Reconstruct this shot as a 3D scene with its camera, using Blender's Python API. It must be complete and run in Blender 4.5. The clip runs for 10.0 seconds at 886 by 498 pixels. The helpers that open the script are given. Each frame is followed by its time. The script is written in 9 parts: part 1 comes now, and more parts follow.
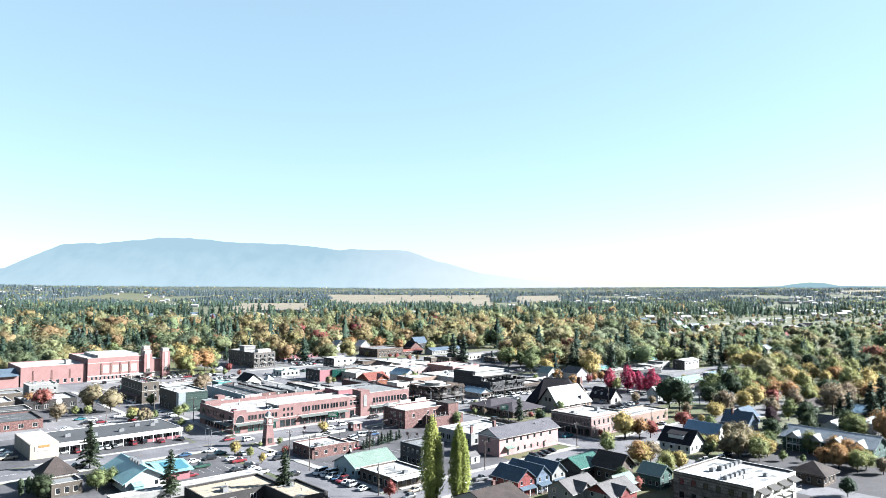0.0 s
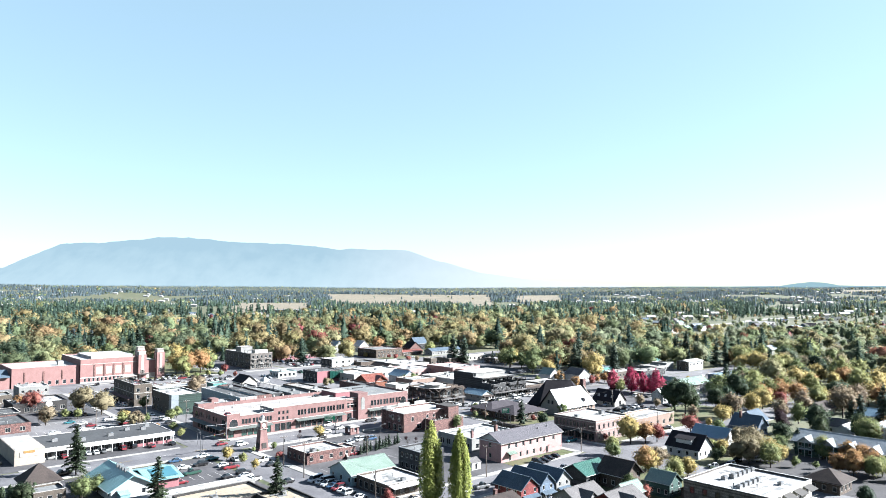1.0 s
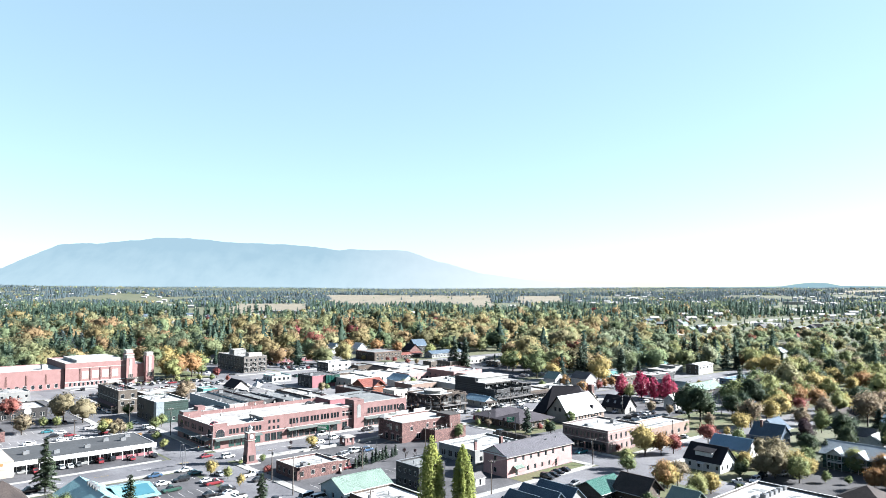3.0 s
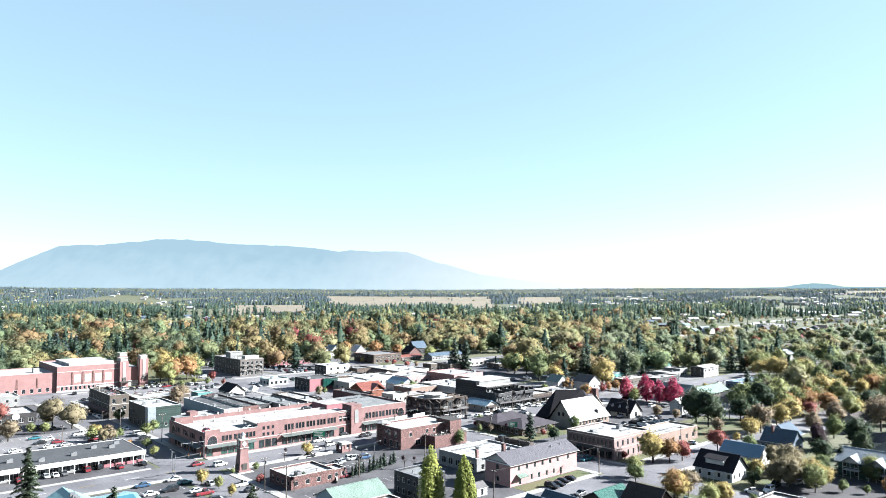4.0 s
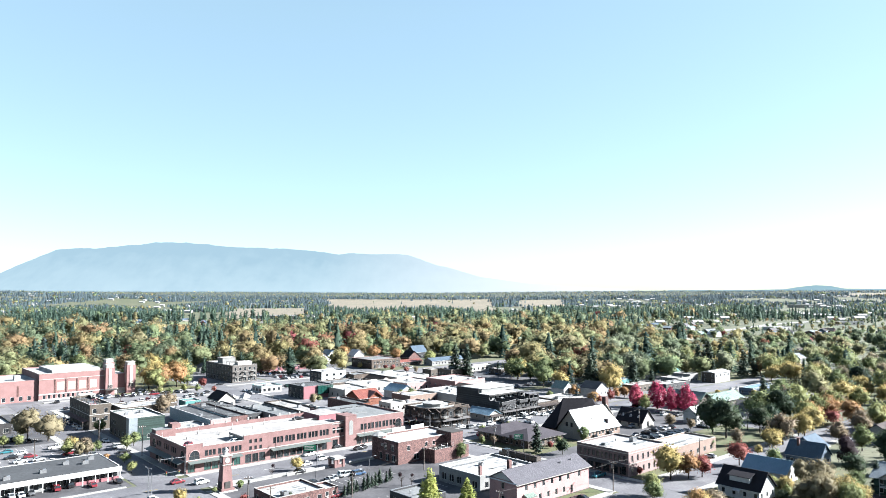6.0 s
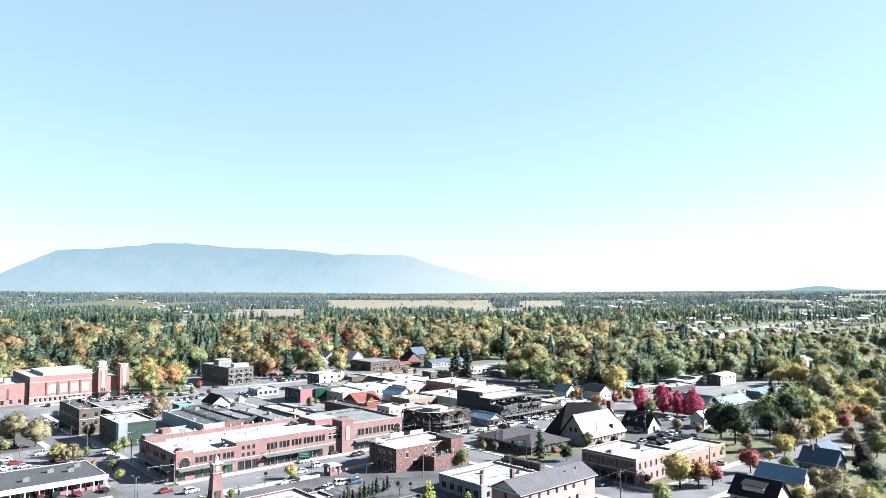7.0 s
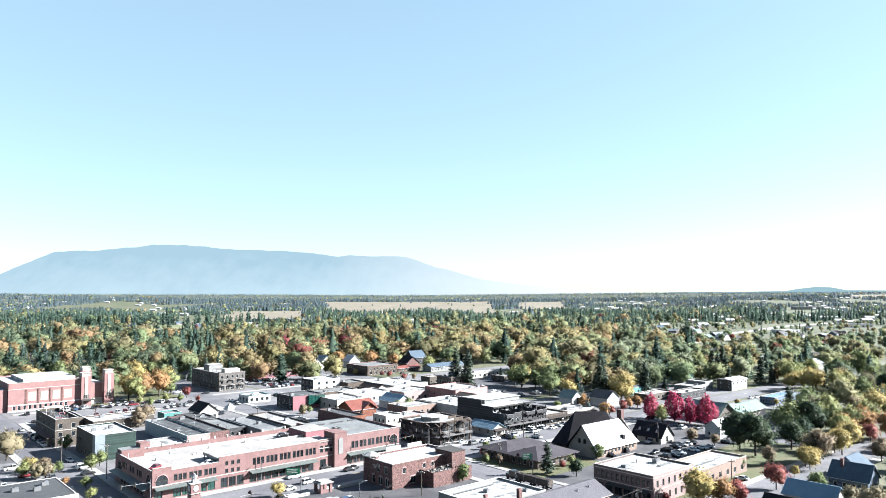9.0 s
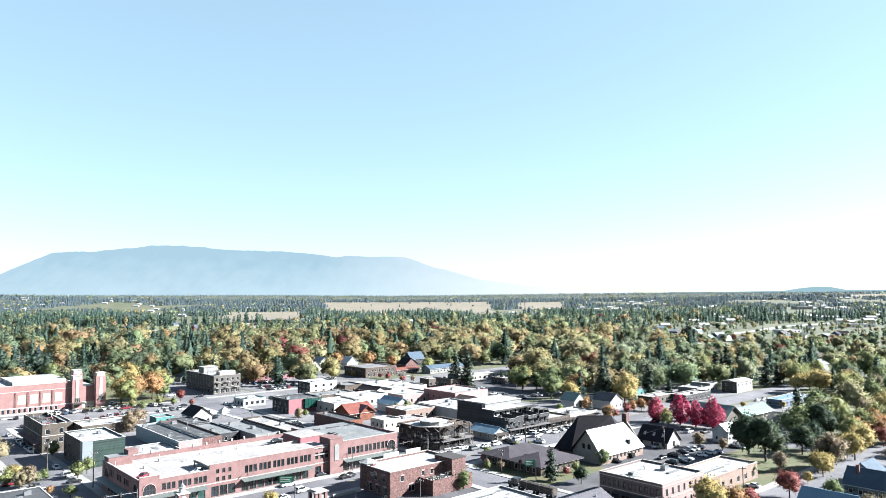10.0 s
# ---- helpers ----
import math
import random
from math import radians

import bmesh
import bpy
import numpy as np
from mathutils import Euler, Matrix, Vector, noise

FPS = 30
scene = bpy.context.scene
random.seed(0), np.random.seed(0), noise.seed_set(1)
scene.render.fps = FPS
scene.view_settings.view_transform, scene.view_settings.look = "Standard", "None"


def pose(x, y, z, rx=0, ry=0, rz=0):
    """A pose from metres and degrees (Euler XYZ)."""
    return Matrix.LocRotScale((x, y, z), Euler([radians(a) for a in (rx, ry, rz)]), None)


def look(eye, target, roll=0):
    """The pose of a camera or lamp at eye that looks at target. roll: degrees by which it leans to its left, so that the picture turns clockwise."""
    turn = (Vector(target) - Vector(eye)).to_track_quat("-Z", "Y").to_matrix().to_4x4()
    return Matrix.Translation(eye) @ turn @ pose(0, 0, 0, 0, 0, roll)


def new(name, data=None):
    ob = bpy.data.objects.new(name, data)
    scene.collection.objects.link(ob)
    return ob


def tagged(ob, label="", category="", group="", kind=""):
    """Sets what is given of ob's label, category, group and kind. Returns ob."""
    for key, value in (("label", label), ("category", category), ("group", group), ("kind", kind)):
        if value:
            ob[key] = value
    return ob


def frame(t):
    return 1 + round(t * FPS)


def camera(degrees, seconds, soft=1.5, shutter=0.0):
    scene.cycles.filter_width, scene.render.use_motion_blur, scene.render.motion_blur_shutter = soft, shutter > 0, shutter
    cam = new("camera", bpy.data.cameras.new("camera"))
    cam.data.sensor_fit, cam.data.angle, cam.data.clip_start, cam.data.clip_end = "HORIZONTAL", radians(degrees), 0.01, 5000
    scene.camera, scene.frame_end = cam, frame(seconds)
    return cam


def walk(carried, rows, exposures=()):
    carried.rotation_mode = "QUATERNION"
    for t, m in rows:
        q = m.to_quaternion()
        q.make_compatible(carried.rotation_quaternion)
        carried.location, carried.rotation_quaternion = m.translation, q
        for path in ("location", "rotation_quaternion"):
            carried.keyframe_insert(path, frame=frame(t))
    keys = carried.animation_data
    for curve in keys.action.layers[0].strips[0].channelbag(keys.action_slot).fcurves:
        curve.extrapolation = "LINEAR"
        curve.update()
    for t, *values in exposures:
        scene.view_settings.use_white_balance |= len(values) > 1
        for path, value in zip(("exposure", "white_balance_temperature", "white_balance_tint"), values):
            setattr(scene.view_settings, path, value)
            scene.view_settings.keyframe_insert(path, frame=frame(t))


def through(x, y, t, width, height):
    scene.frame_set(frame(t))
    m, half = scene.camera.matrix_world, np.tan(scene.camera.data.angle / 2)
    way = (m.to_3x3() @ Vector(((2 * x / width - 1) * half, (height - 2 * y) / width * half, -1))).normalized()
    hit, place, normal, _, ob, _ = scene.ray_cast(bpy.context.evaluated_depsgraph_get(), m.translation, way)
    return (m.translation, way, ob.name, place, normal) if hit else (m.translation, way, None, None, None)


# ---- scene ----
cam = camera(63.7, 10.0, soft=0.78)
PATH = [
    (0, (-0.037, -0.742, 59.866), (-0.036, 1.255, 59.969), 0.0),
    (0.5, (0.124, 3.626, 59.919), (0.124, 5.623, 60.021), -0.0),
    (1, (0.048, 8.019, 59.888), (0.049, 10.017, 59.99), -0.0),
    (1.5, (-0.058, 12.569, 59.834), (-0.058, 14.567, 59.937), -0.0),
    (2, (-0.156, 17.181, 59.789), (-0.155, 19.179, 59.892), -0.0),
    (2.5, (-0.328, 21.69, 59.816), (-0.327, 23.687, 59.919), 0.0),
    (4, (-0.277, 35.123, 59.876), (-0.276, 37.12, 59.983), -0.1),
    (4.5, (-0.215, 39.778, 59.801), (-0.215, 41.775, 59.91), -0.1),
    (5, (-0.16, 44.534, 59.774), (-0.16, 46.531, 59.885), -0.1),
    (5.5, (-0.191, 49.058, 59.709), (-0.19, 51.055, 59.822), -0.2),
    (7, (0.009, 62.42, 59.743), (0.008, 64.417, 59.86), -0.2),
    (7.5, (0.004, 66.967, 59.788), (0.004, 68.964, 59.905), -0.2),
    (8, (-0.12, 71.44, 59.806), (-0.12, 73.436, 59.925), -0.3),
    (8.5, (-0.227, 75.937, 59.864), (-0.225, 77.934, 59.985), -0.3),
    (9, (-0.22, 80.319, 59.935), (-0.218, 82.315, 60.056), -0.3),
    (9.5, (-0.263, 84.47, 59.998), (-0.259, 86.466, 60.12), -0.4),
    (10, (-0.342, 88.846, 60.018), (-0.337, 90.843, 60.14), -0.4),
]
walk(cam, [(t, look(e, g, r)) for t, e, g, r in PATH], [(0.0, 2.95, 6200, 9), (10.0, 2.95, 6200, 9)])

# ---- light ----
SUN_AZ, SUN_EL = radians(5), radians(28)      # from +x towards +y
world = bpy.data.worlds.new("sky")
scene.world = world
world.use_nodes = True
wn = world.node_tree
sky = wn.nodes.new("ShaderNodeTexSky")
sky.sky_type, sky.sun_disc = "NISHITA", False
sky.sun_elevation, sky.sun_rotation = SUN_EL, radians(90) - SUN_AZ
sky.air_density, sky.dust_density, sky.ozone_density, sky.altitude = 1.0, 1.0, 0.6, 900
wn.nodes["Background"].inputs[1].default_value = 0.0365
tone = wn.nodes.new("ShaderNodeMix")             # thin high haze evens out the blue
tone.data_type = "RGBA"
up, thin = wn.nodes.new("ShaderNodeTexCoord"), wn.nodes.new("ShaderNodeMapRange")
parts_ = wn.nodes.new("ShaderNodeSeparateXYZ")
thin.inputs["From Min"].default_value, thin.inputs["From Max"].default_value = 0.37, 0.6
thin.inputs["To Min"].default_value, thin.inputs["To Max"].default_value = 0.5, 0.0
wn.links.new(up.outputs["Generated"], parts_.inputs[0]), wn.links.new(parts_.outputs["Z"], thin.inputs["Value"])
wn.links.new(thin.outputs["Result"], tone.inputs["Factor"])
tone.inputs["B"].default_value = (2.1, 3.05, 3.2, 1)
wn.links.new(sky.outputs[0], tone.inputs["A"])
wn.links.new(tone.outputs["Result"], wn.nodes["Background"].inputs[0])
sun = new("sun", bpy.data.lights.new("sun", "SUN"))
sun.data.energy, sun.data.angle, sun.data.color = 5.0, radians(0.53), (1.0, 0.985, 0.97)
sun.matrix_basis = look((math.cos(SUN_AZ) * math.cos(SUN_EL), math.sin(SUN_AZ) * math.cos(SUN_EL), math.sin(SUN_EL)), (0, 0, 0))


# ---- materials ----
def mat(name, c1, c2=None, rough=0.85, metal=0.0, big=0.25, small=3.0, vary=0.25, bump=0.15, spec=0.3, wave=0.0, rand=0.0, boards=0.0):
    """A worn surface: two colours in patches (big), finer grain (small), both per metre; wave: ribs per metre."""
    m = bpy.data.materials.new(name)
    m.use_nodes = True
    nt = m.node_tree
    N, L = nt.nodes, nt.links
    bs = N["Principled BSDF"]
    bs.inputs["Roughness"].default_value, bs.inputs["Metallic"].default_value = rough, metal
    bs.inputs["Specular IOR Level"].default_value = spec
    geo = N.new("ShaderNodeNewGeometry")
    na, nb = N.new("ShaderNodeTexNoise"), N.new("ShaderNodeTexNoise")
    na.inputs["Scale"].default_value, na.inputs["Detail"].default_value, na.inputs["Roughness"].default_value = big, 4, 0.65
    nb.inputs["Scale"].default_value, nb.inputs["Detail"].default_value = small, 3
    for n in (na, nb):
        L.new(geo.outputs["Position"], n.inputs["Vector"])
    ramp = N.new("ShaderNodeValToRGB")
    ramp.color_ramp.elements[0].position, ramp.color_ramp.elements[1].position = 0.38, 0.64
    c2 = c2 or tuple(x * 0.8 for x in c1)
    ramp.color_ramp.elements[0].color, ramp.color_ramp.elements[1].color = (*c2, 1), (*c1, 1)
    L.new(na.outputs["Fac"], ramp.inputs["Fac"])
    rng = N.new("ShaderNodeMapRange")
    rng.inputs["From Min"].default_value, rng.inputs["From Max"].default_value = 0.3, 0.7
    rng.inputs["To Min"].default_value, rng.inputs["To Max"].default_value = 1 - vary, 1 + vary
    L.new(nb.outputs["Fac"], rng.inputs["Value"])
    hsv = N.new("ShaderNodeHueSaturation")
    L.new(ramp.outputs["Color"], hsv.inputs["Color"])
    val = rng.outputs["Result"]
    if rand:
        oi, ad = N.new("ShaderNodeObjectInfo"), N.new("ShaderNodeMapRange")
        ad.inputs["To Min"].default_value, ad.inputs["To Max"].default_value = 1 - rand, 1 + rand
        L.new(oi.outputs["Random"], ad.inputs["Value"])
        mu = N.new("ShaderNodeMath")
        mu.operation = "MULTIPLY"
        L.new(val, mu.inputs[0]), L.new(ad.outputs["Result"], mu.inputs[1])
        val = mu.outputs[0]
    if boards:                                     # horizontal boards, this many per metre, each weathered a little differently
        sx, fl, wn_ = N.new("ShaderNodeSeparateXYZ"), N.new("ShaderNodeMath"), N.new("ShaderNodeTexWhiteNoise")
        fl.operation = "MULTIPLY"
        fl.inputs[1].default_value = boards
        rd, mr, mu2 = N.new("ShaderNodeMath"), N.new("ShaderNodeMapRange"), N.new("ShaderNodeMath")
        rd.operation, mu2.operation, wn_.noise_dimensions = "FLOOR", "MULTIPLY", "1D"
        mr.inputs["To Min"].default_value, mr.inputs["To Max"].default_value = 0.55, 1.35
        L.new(geo.outputs["Position"], sx.inputs[0]), L.new(sx.outputs["Z"], fl.inputs[0]), L.new(fl.outputs[0], rd.inputs[0])
        L.new(rd.outputs[0], wn_.inputs["W"]), L.new(wn_.outputs["Value"], mr.inputs["Value"]), L.new(val, mu2.inputs[0]), L.new(mr.outputs["Result"], mu2.inputs[1])
        val = mu2.outputs[0]
    L.new(val, hsv.inputs["Value"])
    L.new(hsv.outputs["Color"], bs.inputs["Base Color"])
    if bump:
        bp = N.new("ShaderNodeBump")
        bp.inputs["Strength"].default_value, bp.inputs["Distance"].default_value = bump, 0.05
        L.new(nb.outputs["Fac"], bp.inputs["Height"])
        if wave:
            wv, tc = N.new("ShaderNodeTexWave"), N.new("ShaderNodeTexCoord")
            wv.inputs["Scale"].default_value = wave
            L.new(tc.outputs["Object"], wv.inputs["Vector"])
            b2 = N.new("ShaderNodeBump")
            b2.inputs["Strength"].default_value, b2.inputs["Distance"].default_value = 0.6, 0.04
            L.new(wv.outputs["Fac"], b2.inputs["Height"]), L.new(bp.outputs["Normal"], b2.inputs["Normal"])
            bp = b2
        L.new(bp.outputs["Normal"], bs.inputs["Normal"])
    return m


def leaf(name, c1, c2, c3, scale=0.075, through=0.5, spread=0.2):
    """Foliage: colour by clump and by patches a few metres wide."""
    m = bpy.data.materials.new(name)
    m.use_nodes = True
    N, L = m.node_tree.nodes, m.node_tree.links
    bs = N["Principled BSDF"]
    bs.inputs["Roughness"].default_value, bs.inputs["Specular IOR Level"].default_value = 0.75, 0.15
    geo, na, oi = N.new("ShaderNodeNewGeometry"), N.new("ShaderNodeTexNoise"), N.new("ShaderNodeObjectInfo")
    na.inputs["Scale"].default_value, na.inputs["Detail"].default_value = scale, 2
    L.new(geo.outputs["Position"], na.inputs["Vector"])
    a1, a2 = N.new("ShaderNodeMath"), N.new("ShaderNodeMath")
    a1.operation = a2.operation = "MULTIPLY_ADD"
    a1.inputs[1].default_value, a1.inputs[2].default_value = spread, -spread / 2
    L.new(geo.outputs["Random Per Island"], a1.inputs[0])
    a2.inputs[1].default_value = 1.0
    L.new(na.outputs["Fac"], a2.inputs[0]), L.new(a1.outputs[0], a2.inputs[2])
    a3 = N.new("ShaderNodeMath")
    a3.operation = "MULTIPLY_ADD"
    a3.inputs[1].default_value = 0.3
    L.new(oi.outputs["Random"], a3.inputs[0]), L.new(a2.outputs[0], a3.inputs[2])
    ramp = N.new("ShaderNodeValToRGB")
    e = ramp.color_ramp.elements
    e[0].position, e[0].color = 0.3, (*c1, 1)
    e[1].position, e[1].color = 0.95, (*c3, 1)
    mid = e.new(0.6)
    mid.color = (*c2, 1)
    L.new(a3.outputs[0], ramp.inputs["Fac"]), L.new(ramp.outputs["Color"], bs.inputs["Base Color"])
    tr, mx = N.new("ShaderNodeBsdfTranslucent"), N.new("ShaderNodeMixShader")
    mx.inputs[0].default_value = through
    L.new(ramp.outputs["Color"], tr.inputs["Color"])
    L.new(bs.outputs[0], mx.inputs[1]), L.new(tr.outputs[0], mx.inputs[2])
    L.new(mx.outputs[0], N["Material Output"].inputs["Surface"])
    return m


M_BRICK = mat("red_brick", (0.115, 0.0671, 0.0631), (0.0906, 0.0501, 0.047), big=0.4, small=6, vary=0.2)
M_PINKBRICK = mat("pale_brick", (0.212, 0.131, 0.125), (0.182, 0.11, 0.104), big=0.4, small=6, vary=0.15)
M_THEATRE = mat("salmon_brick", (0.138, 0.0784, 0.0739), (0.121, 0.0669, 0.0624), big=0.3, small=5, vary=0.15)
M_BROWNBRICK = mat("brown_brick", (0.0818, 0.0435, 0.0383), (0.0522, 0.027, 0.0244), big=1.2, small=2.4, vary=0.5)
M_TANBRICK = mat("tan_brick", (0.125, 0.0888, 0.0717), (0.106, 0.0738, 0.0585), big=0.5, small=6, vary=0.2)
M_STONE = mat("tan_stone", (0.0532, 0.0435, 0.0342), (0.0362, 0.03, 0.0243), big=0.8, small=4, vary=0.3)
M_CREAM = mat("cream_stucco", (0.234, 0.22, 0.196), (0.188, 0.176, 0.157), vary=0.1)
M_WHITE = mat("white_paint", (0.293, 0.293, 0.286), (0.231, 0.231, 0.226), vary=0.08)
M_GREY = mat("grey_stucco", (0.129, 0.129, 0.124), (0.102, 0.102, 0.0983), vary=0.15)
M_DKGREY = mat("charcoal_siding", (0.0226, 0.0234, 0.0245), (0.017, 0.017, 0.0189), vary=0.25, wave=3, boards=2.2)
M_BLACK = mat("black_timber", (0.0209, 0.0196, 0.0191), (0.013, 0.0122, 0.0122), vary=0.4, wave=2)
M_DKGREEN = mat("dark_green_siding", (0.0119, 0.0255, 0.0203), (0.00954, 0.0203, 0.017), vary=0.15, wave=3, boards=2.2)
M_PALEBLUE = mat("pale_blue_metal_wall", (0.158, 0.211, 0.234), (0.136, 0.189, 0.211), rough=0.5, vary=0.1, wave=2)
M_BLUESIDE = mat("slate_blue_siding", (0.0604, 0.0828, 0.113), (0.0453, 0.0639, 0.0905), vary=0.15, wave=3, boards=2.2)
M_GREENSIDE = mat("bottle_green_siding", (0.0226, 0.0491, 0.0415), (0.0189, 0.0378, 0.034), vary=0.2, wave=3, boards=2.2)
M_REDSIDE = mat("barn_red_siding", (0.0983, 0.0208, 0.0189), (0.0755, 0.0151, 0.0151), vary=0.2, wave=3, boards=2.2)
M_TEALWALL = mat("turquoise_wall", (0.0435, 0.126, 0.117), (0.0391, 0.109, 0.1), vary=0.1)
M_WOOD = mat("weathered_timber", (0.0604, 0.0453, 0.034), (0.0302, 0.0226, 0.0189), big=0.7, vary=0.4, wave=3)
M_PLANK = mat("grey_weathered_planks", (0.087, 0.0766, 0.0696), (0.0435, 0.0365, 0.0322), big=0.6, small=4, vary=0.35, boards=2.6)
M_LOG = mat("red_brown_timber", (0.113, 0.0415, 0.0226), (0.0828, 0.0264, 0.0151), big=0.7, vary=0.3, wave=3)
M_MAROON = mat("maroon_stucco", (0.144, 0.0609, 0.0679), (0.122, 0.0505, 0.0566), vary=0.12)
M_ROOFWHITE = mat("white_roof_membrane", (0.253, 0.251, 0.242), (0.136, 0.136, 0.131), big=0.2, small=0.9, vary=0.12, bump=0.05)
M_ROOFTAN = mat("pale_roof_membrane", (0.182, 0.175, 0.164), (0.131, 0.125, 0.118), big=0.1, small=0.8, vary=0.14, bump=0.05)
M_ROOFGREY = mat("grey_roof_felt", (0.0304, 0.0322, 0.0339), (0.0219, 0.0231, 0.0245), big=0.12, small=1.2, vary=0.25)
M_ROOFMID = mat("mid_grey_roof_felt", (0.102, 0.106, 0.106), (0.0719, 0.0755, 0.0755), big=0.12, small=1.2, vary=0.2)
M_SHINGLE = mat("dark_shingle", (0.0128, 0.0118, 0.0146), (0.00914, 0.00853, 0.0104), big=0.3, small=5, vary=0.3, spec=0.1)
M_SHINGREY = mat("grey_shingle", (0.0775, 0.074, 0.0738), (0.059, 0.057, 0.0567), big=0.3, small=5, vary=0.3, spec=0.1)
M_SHINBROWN = mat("brown_shingle", (0.0361, 0.0295, 0.0265), (0.0241, 0.0202, 0.0191), big=0.3, small=5, vary=0.3, spec=0.1)
M_SHINVIOLET = mat("slate_violet_shingle", (0.0357, 0.0322, 0.0365), (0.027, 0.0244, 0.0278), big=0.3, small=5, vary=0.3, spec=0.1)
M_SHINBLUE = mat("blue_grey_shingle", (0.0474, 0.065, 0.0838), (0.0368, 0.0517, 0.0673), big=0.3, small=5, vary=0.3, spec=0.1)
M_SHINWHITE = mat("bright_metal_roof", (0.3, 0.297, 0.285), (0.24, 0.237, 0.228), rough=0.45, big=0.1, vary=0.06, bump=0.05)
M_TEALROOF = mat("teal_metal_roof", (0.117, 0.202, 0.208), (0.0975, 0.176, 0.182), rough=0.4, vary=0.08, bump=0.05, wave=2.0)
M_PINEROOF = mat("dark_teal_metal_roof", (0.013, 0.0539, 0.0418), (0.0104, 0.0435, 0.0339), rough=0.5, vary=0.1, bump=0.05, wave=2.0)
M_GREENROOF = mat("green_metal_roof", (0.101, 0.136, 0.113), (0.0823, 0.113, 0.0944), rough=0.4, vary=0.08, bump=0.05, wave=2.0)
M_BLUEROOF = mat("sky_blue_metal_roof", (0.102, 0.158, 0.198), (0.084, 0.134, 0.17), rough=0.4, vary=0.08, bump=0.05, wave=2.0)
M_REDROOF = mat("rust_red_metal_roof", (0.113, 0.0378, 0.0264), (0.0905, 0.0302, 0.0226), rough=0.5, vary=0.12, wave=2.0)
M_GREYROOF = mat("grey_metal_roof", (0.138, 0.156, 0.166), (0.114, 0.13, 0.139), rough=0.4, vary=0.08, bump=0.05, wave=2.0)
M_TRIM = mat("pale_trim", (0.244, 0.235, 0.217), vary=0.1)
M_DKTRIM = mat("dark_trim", (0.0264, 0.0245, 0.0226), vary=0.2)
M_AWNING = mat("grey_green_awning", (0.0653, 0.0766, 0.0713), (0.0505, 0.0609, 0.0574), vary=0.15, rough=0.5)
M_GREENTRIM = mat("dark_green_trim", (0.00731, 0.0213, 0.0183), vary=0.15, rough=0.5)
M_METAL = mat("galvanised_metal", (0.189, 0.192, 0.196), rough=0.4, metal=0.6, vary=0.15)
M_CONCRETE = mat("concrete", (0.186, 0.183, 0.17), (0.146, 0.142, 0.133), big=0.15, small=2, vary=0.15)
M_ASPHALT = mat("asphalt", (0.0884, 0.0873, 0.0918), (0.053, 0.0524, 0.0571), big=0.06, small=1.5, vary=0.2)
M_LOT = mat("parking_asphalt", (0.0503, 0.0493, 0.0519), (0.0251, 0.0246, 0.0266), big=0.08, small=1.2, vary=0.22)
M_PALELOT = mat("pale_worn_paving", (0.103, 0.1, 0.103), (0.0659, 0.0643, 0.0659), big=0.08, small=1.2, vary=0.2)
# asphalt with the shade of trees put into its colour
M_DARKLOT = mat("tree_shade_asphalt", (0.0281, 0.0274, 0.0287), (0.0183, 0.0175, 0.019), big=0.1, small=1.2, vary=0.25)
M_PAINT = mat("road_paint", (0.314, 0.309, 0.292), vary=0.15, small=2)
M_YELLOW = mat("yellow_road_paint", (0.169, 0.117, 0.0208), vary=0.15)
M_BARK = mat("bark", (0.0378, 0.0283, 0.0226), (0.0226, 0.0189, 0.0151), big=1, small=8, vary=0.3, bump=0.5)
M_GRASS = mat("lawn", (0.0405, 0.0517, 0.0184), (0.0594, 0.0529, 0.0242), big=0.1, small=1.5, vary=0.3)
M_POLE = mat("weathered_pole", (0.0604, 0.0491, 0.0415), vary=0.2)
M_STEEL = mat("steel_pole", (0.121, 0.124, 0.129), rough=0.45, metal=0.5, vary=0.1)
M_SIGN = mat("green_sign", (0.00378, 0.087, 0.0453), vary=0.06, rough=0.4)
M_TYRE = mat("tyre", (0.00868, 0.00868, 0.00868), vary=0.2)
M_LAMPW = mat("lamp_glass", (0.509, 0.509, 0.494), rough=0.2, vary=0.05)
M_LAMPR = mat("tail_lamp", (0.132, 0.00755, 0.00755), rough=0.2, vary=0.05)
M_GLASS = mat("window_glass", (0.0125, 0.0155, 0.0175), (0.0075, 0.009, 0.0105), rough=0.1, spec=0.4, big=0.5, vary=0.3, bump=0, rand=0.4)
M_GREENGLASS = mat("green_glass", (0.00731, 0.0365, 0.0292), (0.00609, 0.0244, 0.0201), rough=0.1, spec=0.8, vary=0.2, bump=0)
M_CARS = {n: mat(n + "_car_paint", c, rough=0.25, spec=0.6, vary=0.03, bump=0) for n, c in dict(
    white=(0.432, 0.432, 0.427), silver=(0.227, 0.233, 0.238), grey=(0.0702, 0.0727, 0.0756), black=(0.00806, 0.00806, 0.00922), red=(0.105, 0.013, 0.017),
    blue=(0.02, 0.045, 0.085), teal=(0.02, 0.09, 0.105), green=(0.012, 0.036, 0.026), tan=(0.194, 0.167, 0.13)).items()}
L_GREEN = leaf("green_leaves", (0.07, 0.092, 0.044), (0.112, 0.138, 0.06), (0.158, 0.175, 0.074))
L_LIME = leaf("yellow_green_leaves", (0.12, 0.138, 0.06), (0.172, 0.186, 0.076), (0.22, 0.215, 0.092))
L_YELLOW = leaf("golden_leaves", (0.19, 0.149, 0.0604), (0.265, 0.212, 0.082), (0.31, 0.252, 0.104))
